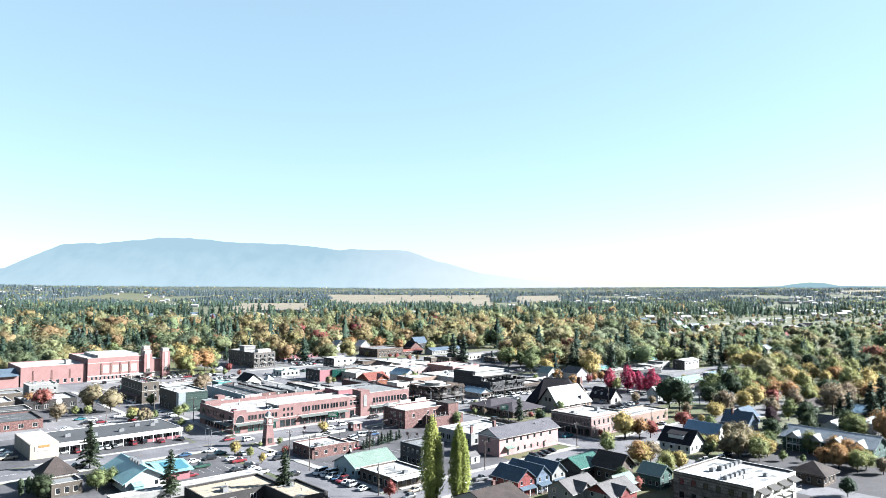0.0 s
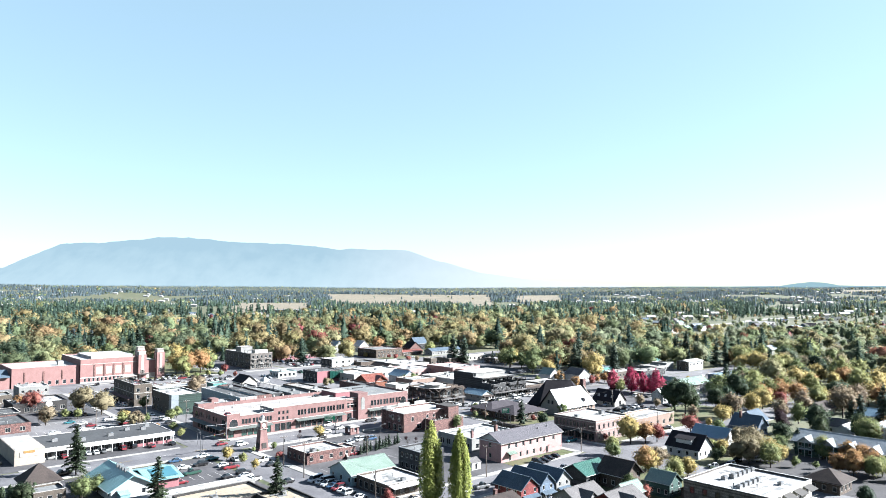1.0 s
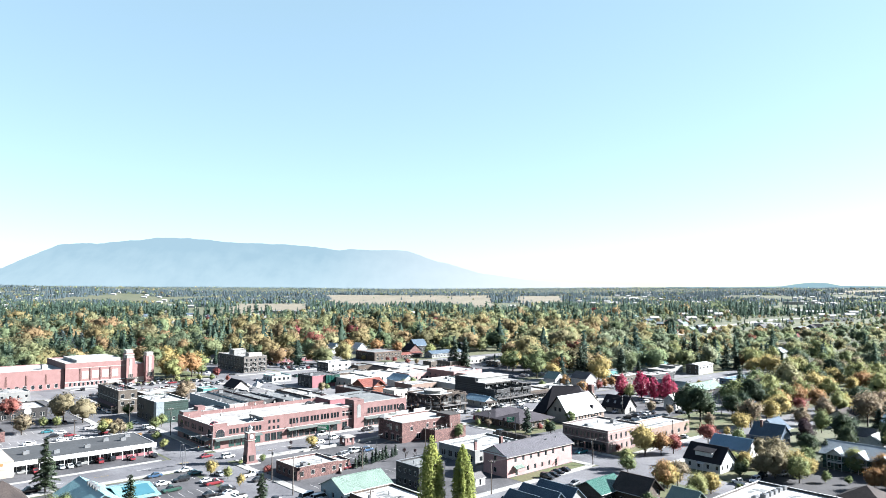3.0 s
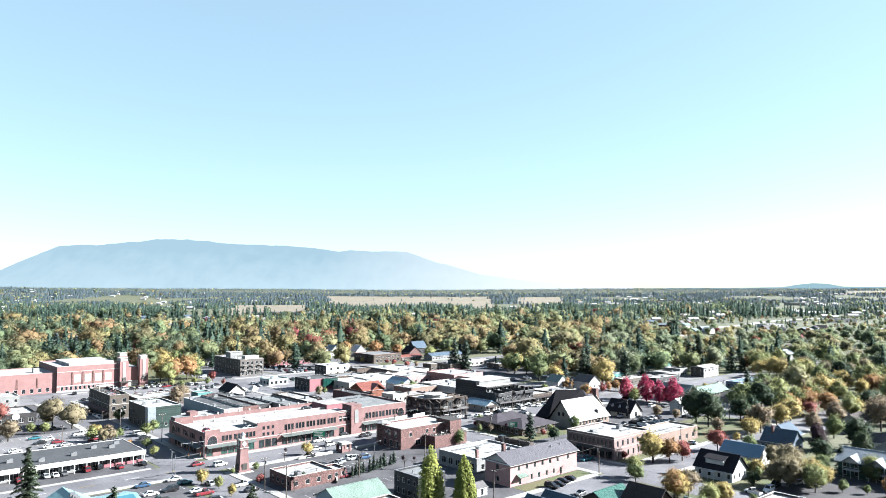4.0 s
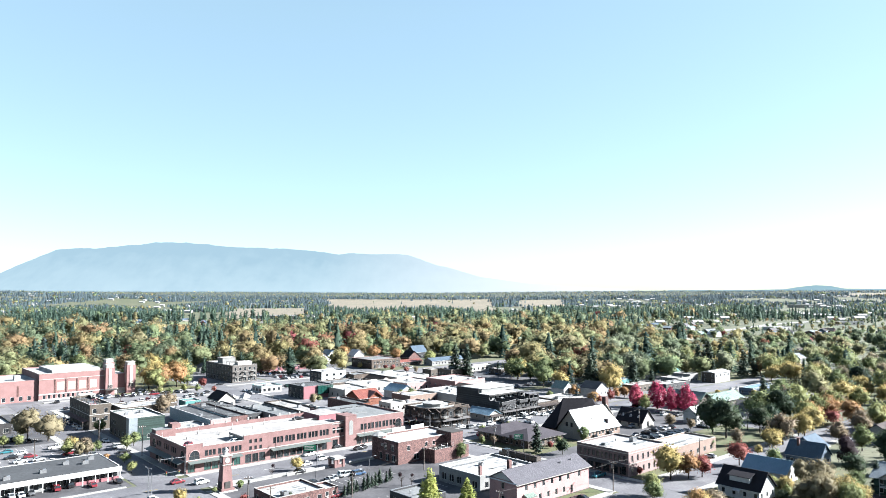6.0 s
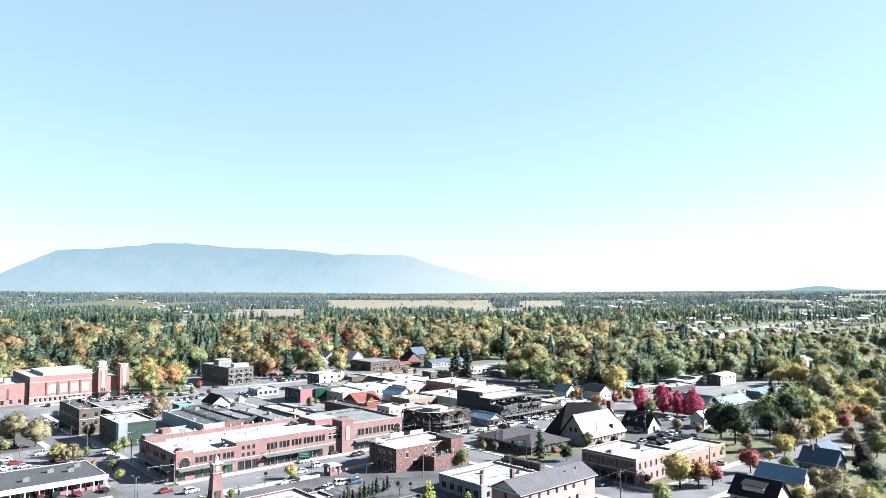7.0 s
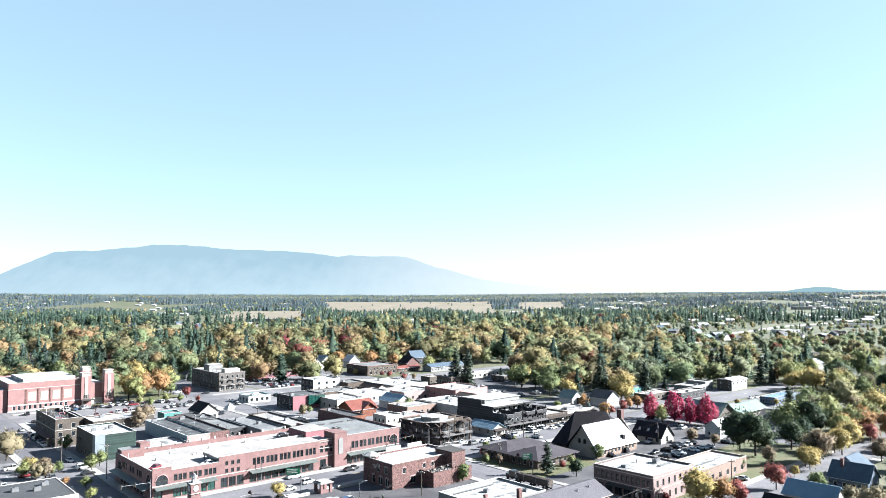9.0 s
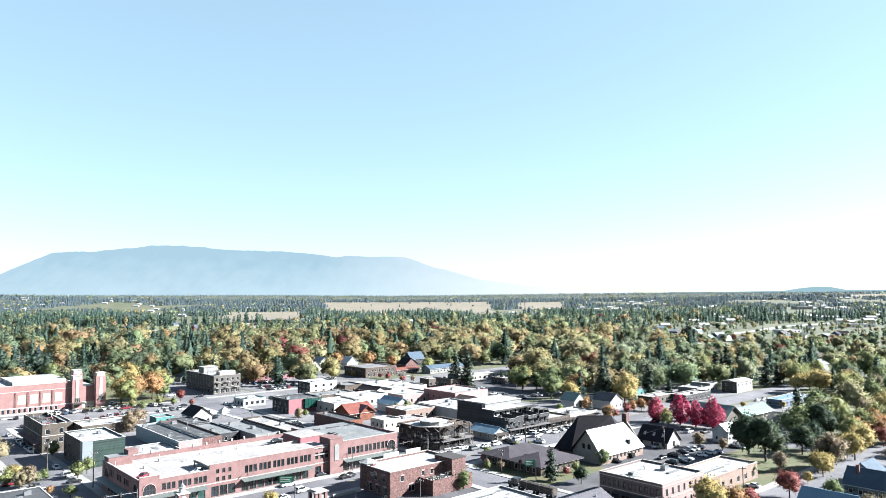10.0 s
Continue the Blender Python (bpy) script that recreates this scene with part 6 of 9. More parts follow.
flat("low_shop", "low tan shop with white roof", "building", 30, 392, 40, 20, 5, M_STONE, M_ROOFWHITE, {"S": [row(0.8, 1.8, 2, 7, 2, 38)]}, cope=M_TRIM)
flat("low_shop", "long low dark-roofed shop", "building", 48, 366, 25, 16, 4.4, M_DKGREY, M_ROOFGREY, {"S": [row(0.8, 1.8, 2, 5, 2, 23)]}, cope=M_TRIM)
flat("low_shop", "low tan shop with grey roof", "building", 40, 425, 40, 14, 4.6, M_STONE, M_ROOFMID, {"S": [row(0.8, 1.8, 2, 7, 2, 38)]}, cope=M_TRIM)

# ---- near side: clock tower, small shops, restaurant ----
def clock_tower():
    ob = thing("clock_tower", grid(128.2, 247.6) @ Matrix.Diagonal((0.82, 0.82, 0.97, 1)), "slender red brick clock tower with a white lantern", "clock tower")
    s = Shape()
    for z0, z1, r0, r1 in ((0, 1.0, 2.5, 2.5), (1.0, 8.2, 2.1, 1.45)):
        s.add([(sx * r, sy * r, z) for z, r in ((z0, r0), (z1, r1)) for sx, sy in ((-1, -1), (1, -1), (1, 1), (-1, 1))],
              [(3, 2, 1, 0), (4, 5, 6, 7)] + [(i, (i + 1) % 4, 4 + (i + 1) % 4, 4 + i) for i in range(4)])
    part("shaft", s, M_BRICK, ob)
    part("arch", box(-1.0, -2.25, 0, 1.0, -1.9, 3.0).box(-2.25, -1.0, 0, -1.9, 1.0, 3.0), M_DKTRIM, ob)
    part("clock_stage", box(-1.6, -1.6, 8.2, 1.6, 1.6, 10.6), M_BRICK, ob)
    part("cornice", box(-1.85, -1.85, 8.0, 1.85, 1.85, 8.2), M_CREAM, ob)
    part("cornice", box(-1.9, -1.9, 10.6, 1.9, 1.9, 10.85), M_CREAM, ob)
    for m in (pose(0, -1.61, 9.4, 90, 0, 0), pose(-1.61, 0, 9.4, 90, 0, -90), pose(1.61, 0, 9.4, 90, 0, 90), pose(0, 1.61, 9.4, 90, 0, 180)):
        f = part("clock_face", Shape().tube(0, 0, 0, 0.08, 0.85, 0.85, 16), M_WHITE, ob, "round white clock dial", m=m)
        part("clock_ring", Shape().tube(0, 0, 0.0, 0.05, 0.97, 0.97, 16), M_DKTRIM, f)
        part("pointer", box(-0.03, -0.05, 0.085, 0.03, 0.65, 0.1).box(-0.05, -0.03, 0.085, 0.42, 0.03, 0.1), M_DKTRIM, f)
    ln = part("lantern", Shape().tube(0, 0, 10.85, 12.2, 0.95, 0.85, 8).tube(0, 0, 12.2, 12.35, 1.15, 1.15, 8), M_WHITE, ob, "white octagonal lantern")
    part("lantern_roof", Shape().tube(0, 0, 12.352, 13.2, 1.05, 0.12, 8), M_METAL, ln)
    part("planter", box(-3.4, -3.4, 0, 3.4, 3.4, 0.35), M_CONCRETE, ob)
    return ob


FARAWAY[0] = False
clock_tower()
flat("brick_shop", "low brown brick shop with white roof", "building", 129.3, 217.5, 15, 13.4, 3.9, M_BROWNBRICK, M_ROOFWHITE, {"W": [row(1, 1.5, 1.4, 4, 1, -1)], "S": [row(1, 1.5, 1.4, 4, 1, 14)]}, cope=M_TRIM)
flat("brick_annex", "small brown brick annex with white roof", "building", 144.6, 219, 5, 7, 3.2, M_BROWNBRICK, M_ROOFWHITE, {"S": [row(1, 1.3, 1.2, 2, 0.8, 4.4)]}, cope=M_TRIM)
gable("green_roofed_house", "pale house with a light green metal roof", "house", 122 + 4.2, 186.5, 16, 12, 3.6, 6.4, "x", M_PALEBLUE, M_GREENROOF, {"W": [row(1, 1.5, 1.2, 3, 1, 11)], "S": [row(1, 1.4, 1.2, 4, 1, 15)]})
flat("motor_shop", "low shop with a white roof and deep canopy", "building", 127, 169.5, 14, 15.5, 3.8, M_WOOD, M_ROOFWHITE, {"W": [row(0.6, 2.1, 1.8, 5, 1, -1, "shop_window")], "S": [row(0.6, 2.1, 1.8, 4, 1, 13)]}, cope=M_WHITE, awning=[("S", 3.6, 3.0, 0.2, 13.8, M_WHITE)])
flat("dark_office", "dark grey two-storey office with flat roof", "building", 149.9, 183.4, 10, 11, 7, M_DKGREY, M_ROOFMID, {"W": [row(4.2, 1.5, 1.2, 4, 1, -1), row(1, 1.6, 1.2, 4, 1, -1)], "S": [row(4.2, 1.5, 1.2, 3, 1, 9)]}, cope=M_METAL)
gable("shed", "small white shed with grey roof", "shed", 166, 176.5, 4, 4, 2.4, 3.6, "x", M_WHITE, M_SHINGREY, {"S": [row(0.1, 1.9, 1.0, 1, 1, 3, "door")]}, over=0.2)


def teal_restaurant():
    ob = gable("restaurant", "white restaurant with a turquoise metal gable roof", "building", 67.5, 217.4, 11.6, 22, 3.4, 6.6, "y", M_WHITE, M_TEALROOF, {"S": [row(1, 1.5, 1.2, 2, 2, 9.5)], "W": [row(1, 1.3, 1.2, 5, 2, 20)]}, over=1.0, group="town buildings")
    part("wing", box(11.6, 4, 0, 20.5, 20, 3.2), M_MAROON, ob, "maroon-walled flat wing")
    part("wing_roof", Shape().slab([(11.0, 2.8, 3.0), (21.5, 2.8, 3.0), (21.5, 12, 4.6), (11.0, 12, 4.6)], 0.2).slab([(21.5, 21, 3.0), (11.0, 21, 3.0), (11.0, 12, 4.6), (21.5, 12, 4.6)], 0.2), M_TEALROOF, ob)
    part("roof_panel", Shape().slab([(13.6, 4.4, 3.42), (20.4, 4.4, 3.42), (20.4, 11.2, 4.6), (13.6, 11.2, 4.6)], 0.06), mat("turquoise_panels", (0.03, 0.09, 0.11), (0.026, 0.08, 0.1), rough=0.35, vary=0.06, bump=0), ob, "bright turquoise roof panel")
    part("lean_to", Shape().slab([(1.5, -3.2, 2.2), (4.5, -3.2, 2.2), (4.5, -0.02, 2.9), (1.5, -0.02, 2.9)], 0.15).box(1.7, -3.0, 0, 4.3, -0.02, 2.1), M_TEALROOF, ob)
    for i in range(4):
        part("vent", box(5.2, 5 + i * 2.4, 5.9, 6.4, 6 + i * 2.4, 7.4), M_METAL, ob)
    return ob


teal_restaurant()
hip("gazebo_office", "small stone office with a steep brown hipped roof", "building", 50.5, 238.5, 9, 9, 3.4, 8, M_STONE, M_SHINBROWN, {"S": [row(1, 1.6, 1.2, 3, 1, 8)]}, over=1.0)
flat("stone_office", "small tan stone office with a red door", "building", 50.3, 226, 8, 8, 3.8, M_STONE, M_ROOFMID, {"S": [row(0.8, 1.8, 1.3, 3, 1, 7)]}, cope=M_TRIM)
flat("carport", "long low white-roofed carport", "building", 60, 204, 44, 4.5, 2.8, M_GREY, M_ROOFWHITE, {}, cope=M_WHITE, parapet=0.15)
M_GRAVEL = mat("gravel_roof", (0.202, 0.169, 0.126), (0.158, 0.133, 0.0972), vary=0.2)
flat("low_shop", "low flat-roofed shop with tan gravel roof", "building", 78, 186, 22, 14, 3.6, M_BLACK, M_GRAVEL, {"S": [row(0.8, 1.6, 2, 4, 1, 21)], "E": []}, cope=M_DKTRIM)
flat("low_shop", "dark timber shop wing with tan gravel roof and raised parapet", "building", 95.2, 168.6, 10, 17.2, 4.0, M_BLACK, M_GRAVEL, {"E": [row(0.4, 2.1, 2.0, 4, 1, 16, "shop_window")], "S": [row(0.8, 1.8, 1.6, 3, 1, 9)]}, cope=M_DKTRIM)

# ---- houses on the near right ----
for a, b, w, d, wm, lab in ((149.5, 139.6, 7, 10, M_REDSIDE, "maroon townhouse with a blue-grey roof"), (156.8, 139.2, 6, 12, M_BLUESIDE, "slate-blue townhouse with a blue-grey roof"), (163.2, 138.8, 6, 12, M_GREY, "grey townhouse with a blue-grey roof")):
    gable("townhouse", lab, "house", a, b, w, d, 5.0, 7.6, "y", wm, M_SHINBLUE, {"S": [row(3.2, 1.3, 0.9, 2, 1, w - 1), row(0.7, 1.4, 0.9, 2, 1, w - 1)], "W": [row(3.2, 1.3, 0.9, 3, 1, d - 2)]}, group="townhouses", porch=("S", 1.6, 0.5, w - 0.5, M_SHINBLUE))
for a, b, wm, lab in ((153.5, 123.5, M_GREY, "grey house with a pale grey shingle roof and cross gable"), (158.5, 114.5, M_REDSIDE, "grey and red house with a pale grey shingle roof")):
    hs = gable("house", lab, "house", a, b, 11.5, 8.6, 4.4, 6.9, "x", wm, M_SHINGREY, {"W": [row(3.0, 1.3, 1.1, 2, 1.4, -1.4), row(0.7, 1.5, 1.2, 2, 1.4, -1.4)], "S": [row(0.9, 1.4, 1.1, 3, 1, 10.5)]}, mats={"W": M_GREY}, over=0.7)
    part("cross_gable", Shape().slab([(2.0, -1.6, 4.3), (2.0, 4.3, 4.3), (4.6, 4.3, 6.5), (4.6, -1.6, 6.5)], 0.16).slab([(7.2, -1.6, 4.3), (7.2, 4.3, 4.3), (4.6, 4.3, 6.5), (4.6, -1.6, 6.5)], 0.16), M_SHINGREY, hs)
    part("cross_gable_wall", box(2.5, -1.2, 0, 6.7, -0.02, 4.2).add([(2.5, -1.2, 4.2), (6.7, -1.2, 4.2), (4.6, -1.2, 6.1)], [(0, 1, 2)]), wm, hs)
    window(hs, pose(3.9, -1.26, 2.8), 1.3, 1.2, M_WHITE, M_GLASS)
gable("house", "low house with a grey-brown shingle roof", "house", 130, 131, 14, 14, 3.4, 6.0, "x", M_CREAM, M_SHINBROWN, {"S": [row(1, 1.3, 1.1, 4, 1, 13)]}, chimney=(9, 8))
gable("house", "dark house with a teal metal roof", "house", 177.0, 139.2, 11.0, 8.5, 4.4, 6.6, "x", M_DKGREY, M_PINEROOF, {"S": [row(1, 1.5, 1.2, 4, 1, 10)]}, over=0.9)
gable("chalet", "brown timber chalet with steep roof", "house", 183.4, 130.0, 7.6, 9, 5.0, 8.2, "y", M_WOOD, M_SHINBROWN, {"S": [row(1, 1.5, 1.2, 3, 1, 8), row(3.4, 1.3, 1.0, 2, 2, 7)], "W": [row(1, 1.5, 1.2, 3, 1, 8)]}, over=1.0)
gable("cottage", "small cottage with pale green metal roof", "house", 172.5, 121.5, 8, 5.5, 3.2, 5.4, "x", M_WHITE, M_GREENROOF, {"S": [row(1, 1.3, 1.0, 2, 1, 7)]})
gable("house", "green house with a green shingle roof", "house", 186.5, 117.5, 6.4, 7.5, 4.4, 6.8, "y", M_GREENSIDE, M_GREENROOF, {"S": [row(1, 1.4, 0.9, 2, 1, 5.4), row(3.0, 1.1, 0.9, 2, 1, 5.4)], "W": [row(1, 1.4, 1.0, 3, 1, 6.5)]})
gable("shed", "dark timber shed with a dull red metal roof", "shed", 189.5, 110.8, 5.5, 5, 3.0, 4.6, "x", M_WOOD, M_REDROOF, {"S": [row(0.2, 2.0, 1.0, 1, 1, 4, "door")]})


def lodge():
    ob = flat("lodge_building", "timber-sided block with a broad white roof and rooftop units", "building", 181.8, 87.4, 25, 23, 8, M_PLANK, M_ROOFWHITE, {"W": [row(4.6, 1.8, 1.5, 6, 1.5, -1.5), row(1, 1.8, 1.5, 6, 1.5, -1.5)], "S": [row(4.6, 1.8, 1.8, 5, 2, 23), row(0.6, 2.4, 1.8, 5, 2, 23)]}, cope=M_WHITE, trim=M_DKTRIM, mats={"S": M_CREAM})
    for x in (1.5, 7.5, 13.5, 19.5):
        bl = part("balcony", box(x, -2, 3.7, x + 4.4, -0.01, 3.9), M_TRIM, ob)
        part("canopy", Shape().slab([(x, -2.2, 6.3), (x + 4.4, -2.2, 6.3), (x + 4.4, -0.01, 7.2), (x, -0.01, 7.2)], 0.12), M_DKTRIM, bl)
        part("railing", box(x, -2, 4.8, x + 4.4, -1.94, 4.9).box(x, -2, 3.9, x + 0.08, -1.92, 4.8).box(x + 4.32, -2, 3.9, x + 4.4, -1.92, 4.8), M_DKTRIM, bl)
    return ob


lodge()
mt = gable("motel", "long green-sided motel with a grey metal roof and front gables", "building", 269, 88, 12.5, 30, 5.2, 8.2, "y", M_GREENSIDE, M_GREYROOF, {"W": [row(3.0, 1.5, 1.2, 9, 1, 29), row(0.5, 1.6, 1.2, 9, 1, 29)], "S": [row(3, 1.4, 1.2, 3, 1, 11)]}, over=1.0, group="town buildings")
for i in range(4):
    y = 1.5 + i * 7.2
    g = part("front_gable", Shape().slab([(-2.4, y, 5.0), (-2.4, y + 2.6, 7.0), (5.0, y + 2.6, 7.0), (5.0, y, 5.0)], 0.15).slab([(-2.4, y + 5.2, 5.0), (-2.4, y + 2.6, 7.0), (5.0, y + 2.6, 7.0), (5.0, y + 5.2, 5.0)], 0.15), M_GREYROOF, mt)
    part("gable_face", Shape().add([(-1.8, y + 0.5, 4.9), (-1.8, y + 4.7, 4.9), (-1.8, y + 2.6, 6.6)], [(0, 1, 2)]), M_WHITE, g)
    part("balcony", box(-2.2, y + 0.3, 2.4, -0.02, y + 4.9, 2.6).box(-2.2, y + 0.3, 3.4, -2.1, y + 4.9, 3.5), M_WHITE, g)
    for yy in (y + 0.3, y + 2.6, y + 4.75):
        part("post", box(-2.2, yy, 0, -2.05, yy + 0.15, 4.9), M_WHITE, g)
hip("cabin", "brown cabin with a spreading brown roof", "house", 226, 87.5, 9, 9, 3.4, 6.4, M_WOOD, M_SHINBROWN, {"S": [row(0.8, 1.5, 1.2, 3, 1, 8)], "W": [row(0.8, 1.5, 1.2, 3, 1, 8)]}, over=1.2, group="houses")
gable("white_house", "white house with dark gambrel-like roof and dormer", "house", 234.3, 135.6, 9.5, 12.2, 3.6, 7.8, "y", M_WHITE, M_SHINGLE, {"W": [row(0.9, 1.5, 1.1, 4, 0.8, 11.4)], "S": [row(0.9, 1.5, 1.0, 3, 1, 8.5), row(3.9, 1.3, 1.0, 2, 2.5, 7)]}, over=0.6)
wh = bpy.data.objects["white_house"]
part("dormer", box(0.8, 3.2, 4.6, 4.0, 9.0, 6.2), M_WHITE, wh)
part("dormer_roof", Shape().slab([(0.3, 9.5, 6.2), (0.3, 2.7, 6.2), (4.6, 2.7, 7.4), (4.6, 9.5, 7.4)], 0.15), M_SHINGLE, wh)
for i in range(4):
    window(wh, pose(0.79, 4.6 + i * 1.3, 5.0, 0, 0, -90), 0.9, 0.9, M_WHITE, M_GLASS)
part("porch", box(-1.8, 5, 2.5, -0.02, 7.4, 2.7).box(-1.7, 5.1, 0, -1.55, 5.25, 2.5).box(-1.7, 7.1, 0, -1.55, 7.25, 2.5), M_WHITE, wh)
gable("cottage", "white cottage with a blue metal roof", "house", 259.6, 139.2, 8, 13.5, 3.2, 6.4, "y", M_WHITE, M_BLUEROOF, {"S": [row(0.9, 1.4, 1.0, 3, 0.8, 7)], "W": [row(0.9, 1.3, 1.0, 4, 1, 12.5)]})
gable("house", "slate-blue house with a blue-grey shingle roof", "house", 286, 139.6, 9, 11, 3.8, 7.8, "y", M_BLUESIDE, M_SHINBLUE, {"W": [row(1, 1.4, 1.2, 4, 1, 10)], "S": [row(1, 1.4, 1.1, 3, 1, 8), row(4.1, 1.3, 1.1, 2, 2.5, 6.5)]}, chimney=(3, 8))
gable("house", "dark blue-roofed house behind", "house", 300, 146, 10, 9, 3.6, 7.2, "x", M_BLUESIDE, M_SHINBLUE, {"S": [row(1, 1.4, 1.1, 3, 1, 9)]})
for a, b, w, d, ax, wm, rm, lab in ((306, 112, 8, 7, "x", M_WHITE, M_SHINWHITE, "white garage"), (316, 118, 7, 7, "y", M_WHITE, M_SHINGREY, "white outbuilding"), (320, 104, 12, 8, "x", M_CREAM, M_GREYROOF, "low cream house"), (338 + 14, 118, 11, 9, "y", M_WHITE, M_BLUEROOF, "house with a blue roof"),
                                    (309, 100, 6, 6, "y", M_WHITE, M_SHINWHITE, "small white shed with gable roof"), (345 + 8, 140, 12, 8, "x", M_CREAM, M_SHINBROWN, "cream cottage"), (376, 205, 12, 9, "y", M_GREY, M_SHINGREY, "grey cottage"), (395, 196, 14, 9, "x", M_BLUESIDE, M_BLUEROOF, "blue-roofed house"), (404, 178, 12, 9, "y", M_REDSIDE, M_SHINGLE, "dark-roofed maroon barn")):
    gable("house", lab + " among the trees", "house", a, b, w, d, 3.2, 5.8, ax, wm, rm, {"S": [row(0.9, 1.3, 1.0, 3, 0.8, w - 0.8)], "W": [row(0.9, 1.3, 1.0, 3, 0.8, d - 1.2)]})

# houses and offices at the edge of the leafy streets
for nm, lab, a, b, w, d, e, rg_, ax, wm, rm in (
        ("house", "white clapboard house with a grey gable roof", 344, 551, 9, 10, 4.6, 8.4, "y", M_WHITE, M_SHINGREY), ("house", "white house with a pale blue metal roof", 358, 560, 9, 12, 5.0, 9.4, "y", M_WHITE, M_BLUEROOF),
        ("house", "white gabled house behind a dark office", 373, 543, 10, 10, 5.4, 9.8, "y", M_WHITE, M_SHINWHITE), ("library", "dark gabled hall with a steep teal metal roof", 428, 531, 14, 11, 5.5, 10.8, "x", M_DKGREY, M_SHINBLUE),
        ("house", "brown brick house with a dark steep gable", 402, 506, 12, 11, 4.6, 9.2, "y", M_BROWNBRICK, M_SHINGLE), ("shelter", "long low shelter with a dull red roof", 381, 490, 22, 8, 3.0, 4.4, "x", M_WOOD, M_REDROOF),
        ("office", "long low office with a blue-grey metal roof", 400, 474, 34, 10, 3.8, 6.0, "x", M_GREY, M_SHINBLUE), ("house", "white gabled house among spruces", 483, 364, 9, 10, 4.6, 9.0, "y", M_WHITE, M_SHINGREY),
        ("house", "grey house with white gable under tall trees", 486, 394, 11, 10, 4.8, 9.0, "y", M_WHITE, M_SHINBLUE), ("house", "small pale house with a blue-grey roof", 300, 552, 10, 9, 3.6, 6.6, "x", M_BLUESIDE, M_SHINBLUE),
        ("shed", "turquoise-walled shed with a pale metal roof", 488, 322, 20, 12, 3.6, 5.4, "x", M_TEALWALL, M_GREYROOF), ("house", "brown house with a plum-red roof beside willows", 540, 205, 12, 10, 3.8, 7.4, "x", M_LOG, M_SHINGLE),
        ("house", "pale house with a light metal roof", 520, 196, 12, 9, 3.4, 6.0, "x", M_PALEBLUE, M_SHINWHITE), ("house", "white house half hidden by dark trees", 395, 178, 10, 9, 4.2, 7.6, "y", M_WHITE, M_SHINWHITE),
        ("house", "blue-walled house between broad trees", 374, 193, 14, 10, 4.6, 7.8, "x", M_BLUESIDE, M_SHINBLUE)):
    gable(nm, lab, "house" if nm == "house" else "building", a, b, w, d, e, rg_, ax, wm, rm, {"S": [row(0.9, 1.5, 1.2, max(2, int(w / 3)), 1, w - 1)], "W": [row(0.9, 1.5, 1.2, max(2, int(d / 3)), 1, d - 1)]}, group="edge of town")
for lab, a, b, w, d, h, wm, rm in (("long brick wall-like red shop with a white roof", 262, 524, 54, 8, 3.0, M_MAROON, M_ROOFWHITE), ("pale row shop with a white roof", 309, 400, 26, 16, 5.0, M_CREAM, M_ROOFWHITE),
                                   ("brown low shop with dark roof", 368, 414, 18, 12, 4.4, M_WOOD, M_ROOFGREY), ("long low pale motel with a white roof", 388, 424, 34, 9, 3.6, M_CREAM, M_ROOFWHITE), ("low pale clinic with a flat white roof", 396, 394, 24, 12, 4.0, M_STONE, M_ROOFWHITE), ("white low store with a broad roof", 306, 423, 28, 14, 4.8, M_WHITE, M_ROOFWHITE)):
    flat("row_shop", lab, "building", a, b, w, d, h, wm, rm, {"S": [row(0.8, 1.8, 1.5, int(w / 4), 1, w - 1)], "W": [row(0.8, 1.8, 1.5, int(d / 4), 1, -1)]}, cope=M_TRIM)

# ---- trees ----
rg = np.random.RandomState(11)


def quads_at(p, n, size, jitter, rng, out=None):
    """Leaf clumps: little bent four-sided leaves at p, facing roughly along n, shaded as the crown's surface (out). Last axis: place, normal."""
    k = len(p)
    out = n if out is None else out
    out = out + 0.14 * rng.normal(size=(k, 3))
    n = n + jitter * rng.normal(size=(k, 3))
    n /= np.linalg.norm(n, axis=1)[:, None] + 1e-9
    t = np.cross(n, rng.normal(size=(k, 3)))
    t /= np.linalg.norm(t, axis=1)[:, None] + 1e-9
    b = np.cross(n, t)
    s = size * (0.6 + 0.8 * rng.rand(k))[:, None]
    e = 0.55 + 0.45 * rng.rand(k)[:, None]
    q = np.stack([p - t * s, p - b * s * e - n * s * 0.25, p + t * s, p + b * s * e - n * s * 0.25], 1)
    out = out / (np.linalg.norm(out, axis=1)[:, None] + 1e-9)
    return np.concatenate([q, np.repeat(out[:, None], 4, 1)], -1)


def column(rng, n, size, wide=0.145, base=0.03):
    """A slim upright crown one metre high, of many steep tufts."""
    z = base + (1 - base) * rng.rand(n)
    az = rng.rand(n) * 2 * np.pi
    lump = 0.8 + 0.2 * np.sin(5 * az + 23 * z) * np.sin(41 * z + 2 * az) + 0.12 * rng.normal(size=n)
    r = wide * (0.55 + 0.45 * np.sin(np.clip(z * 1.5, 0, 1) * 1.57)) * (1 - z ** 5) ** 0.6 * lump
    r = r * np.where(rng.rand(n) < 0.3, 0.6, 1.0)      # some deep inside, so that no light shines through
    p = np.stack([np.cos(az) * r, np.sin(az) * r, z], 1)
    return quads_at(p, np.stack([np.cos(az), np.sin(az), 0.5 + 0 * az], 1), size, 0.55, rng)


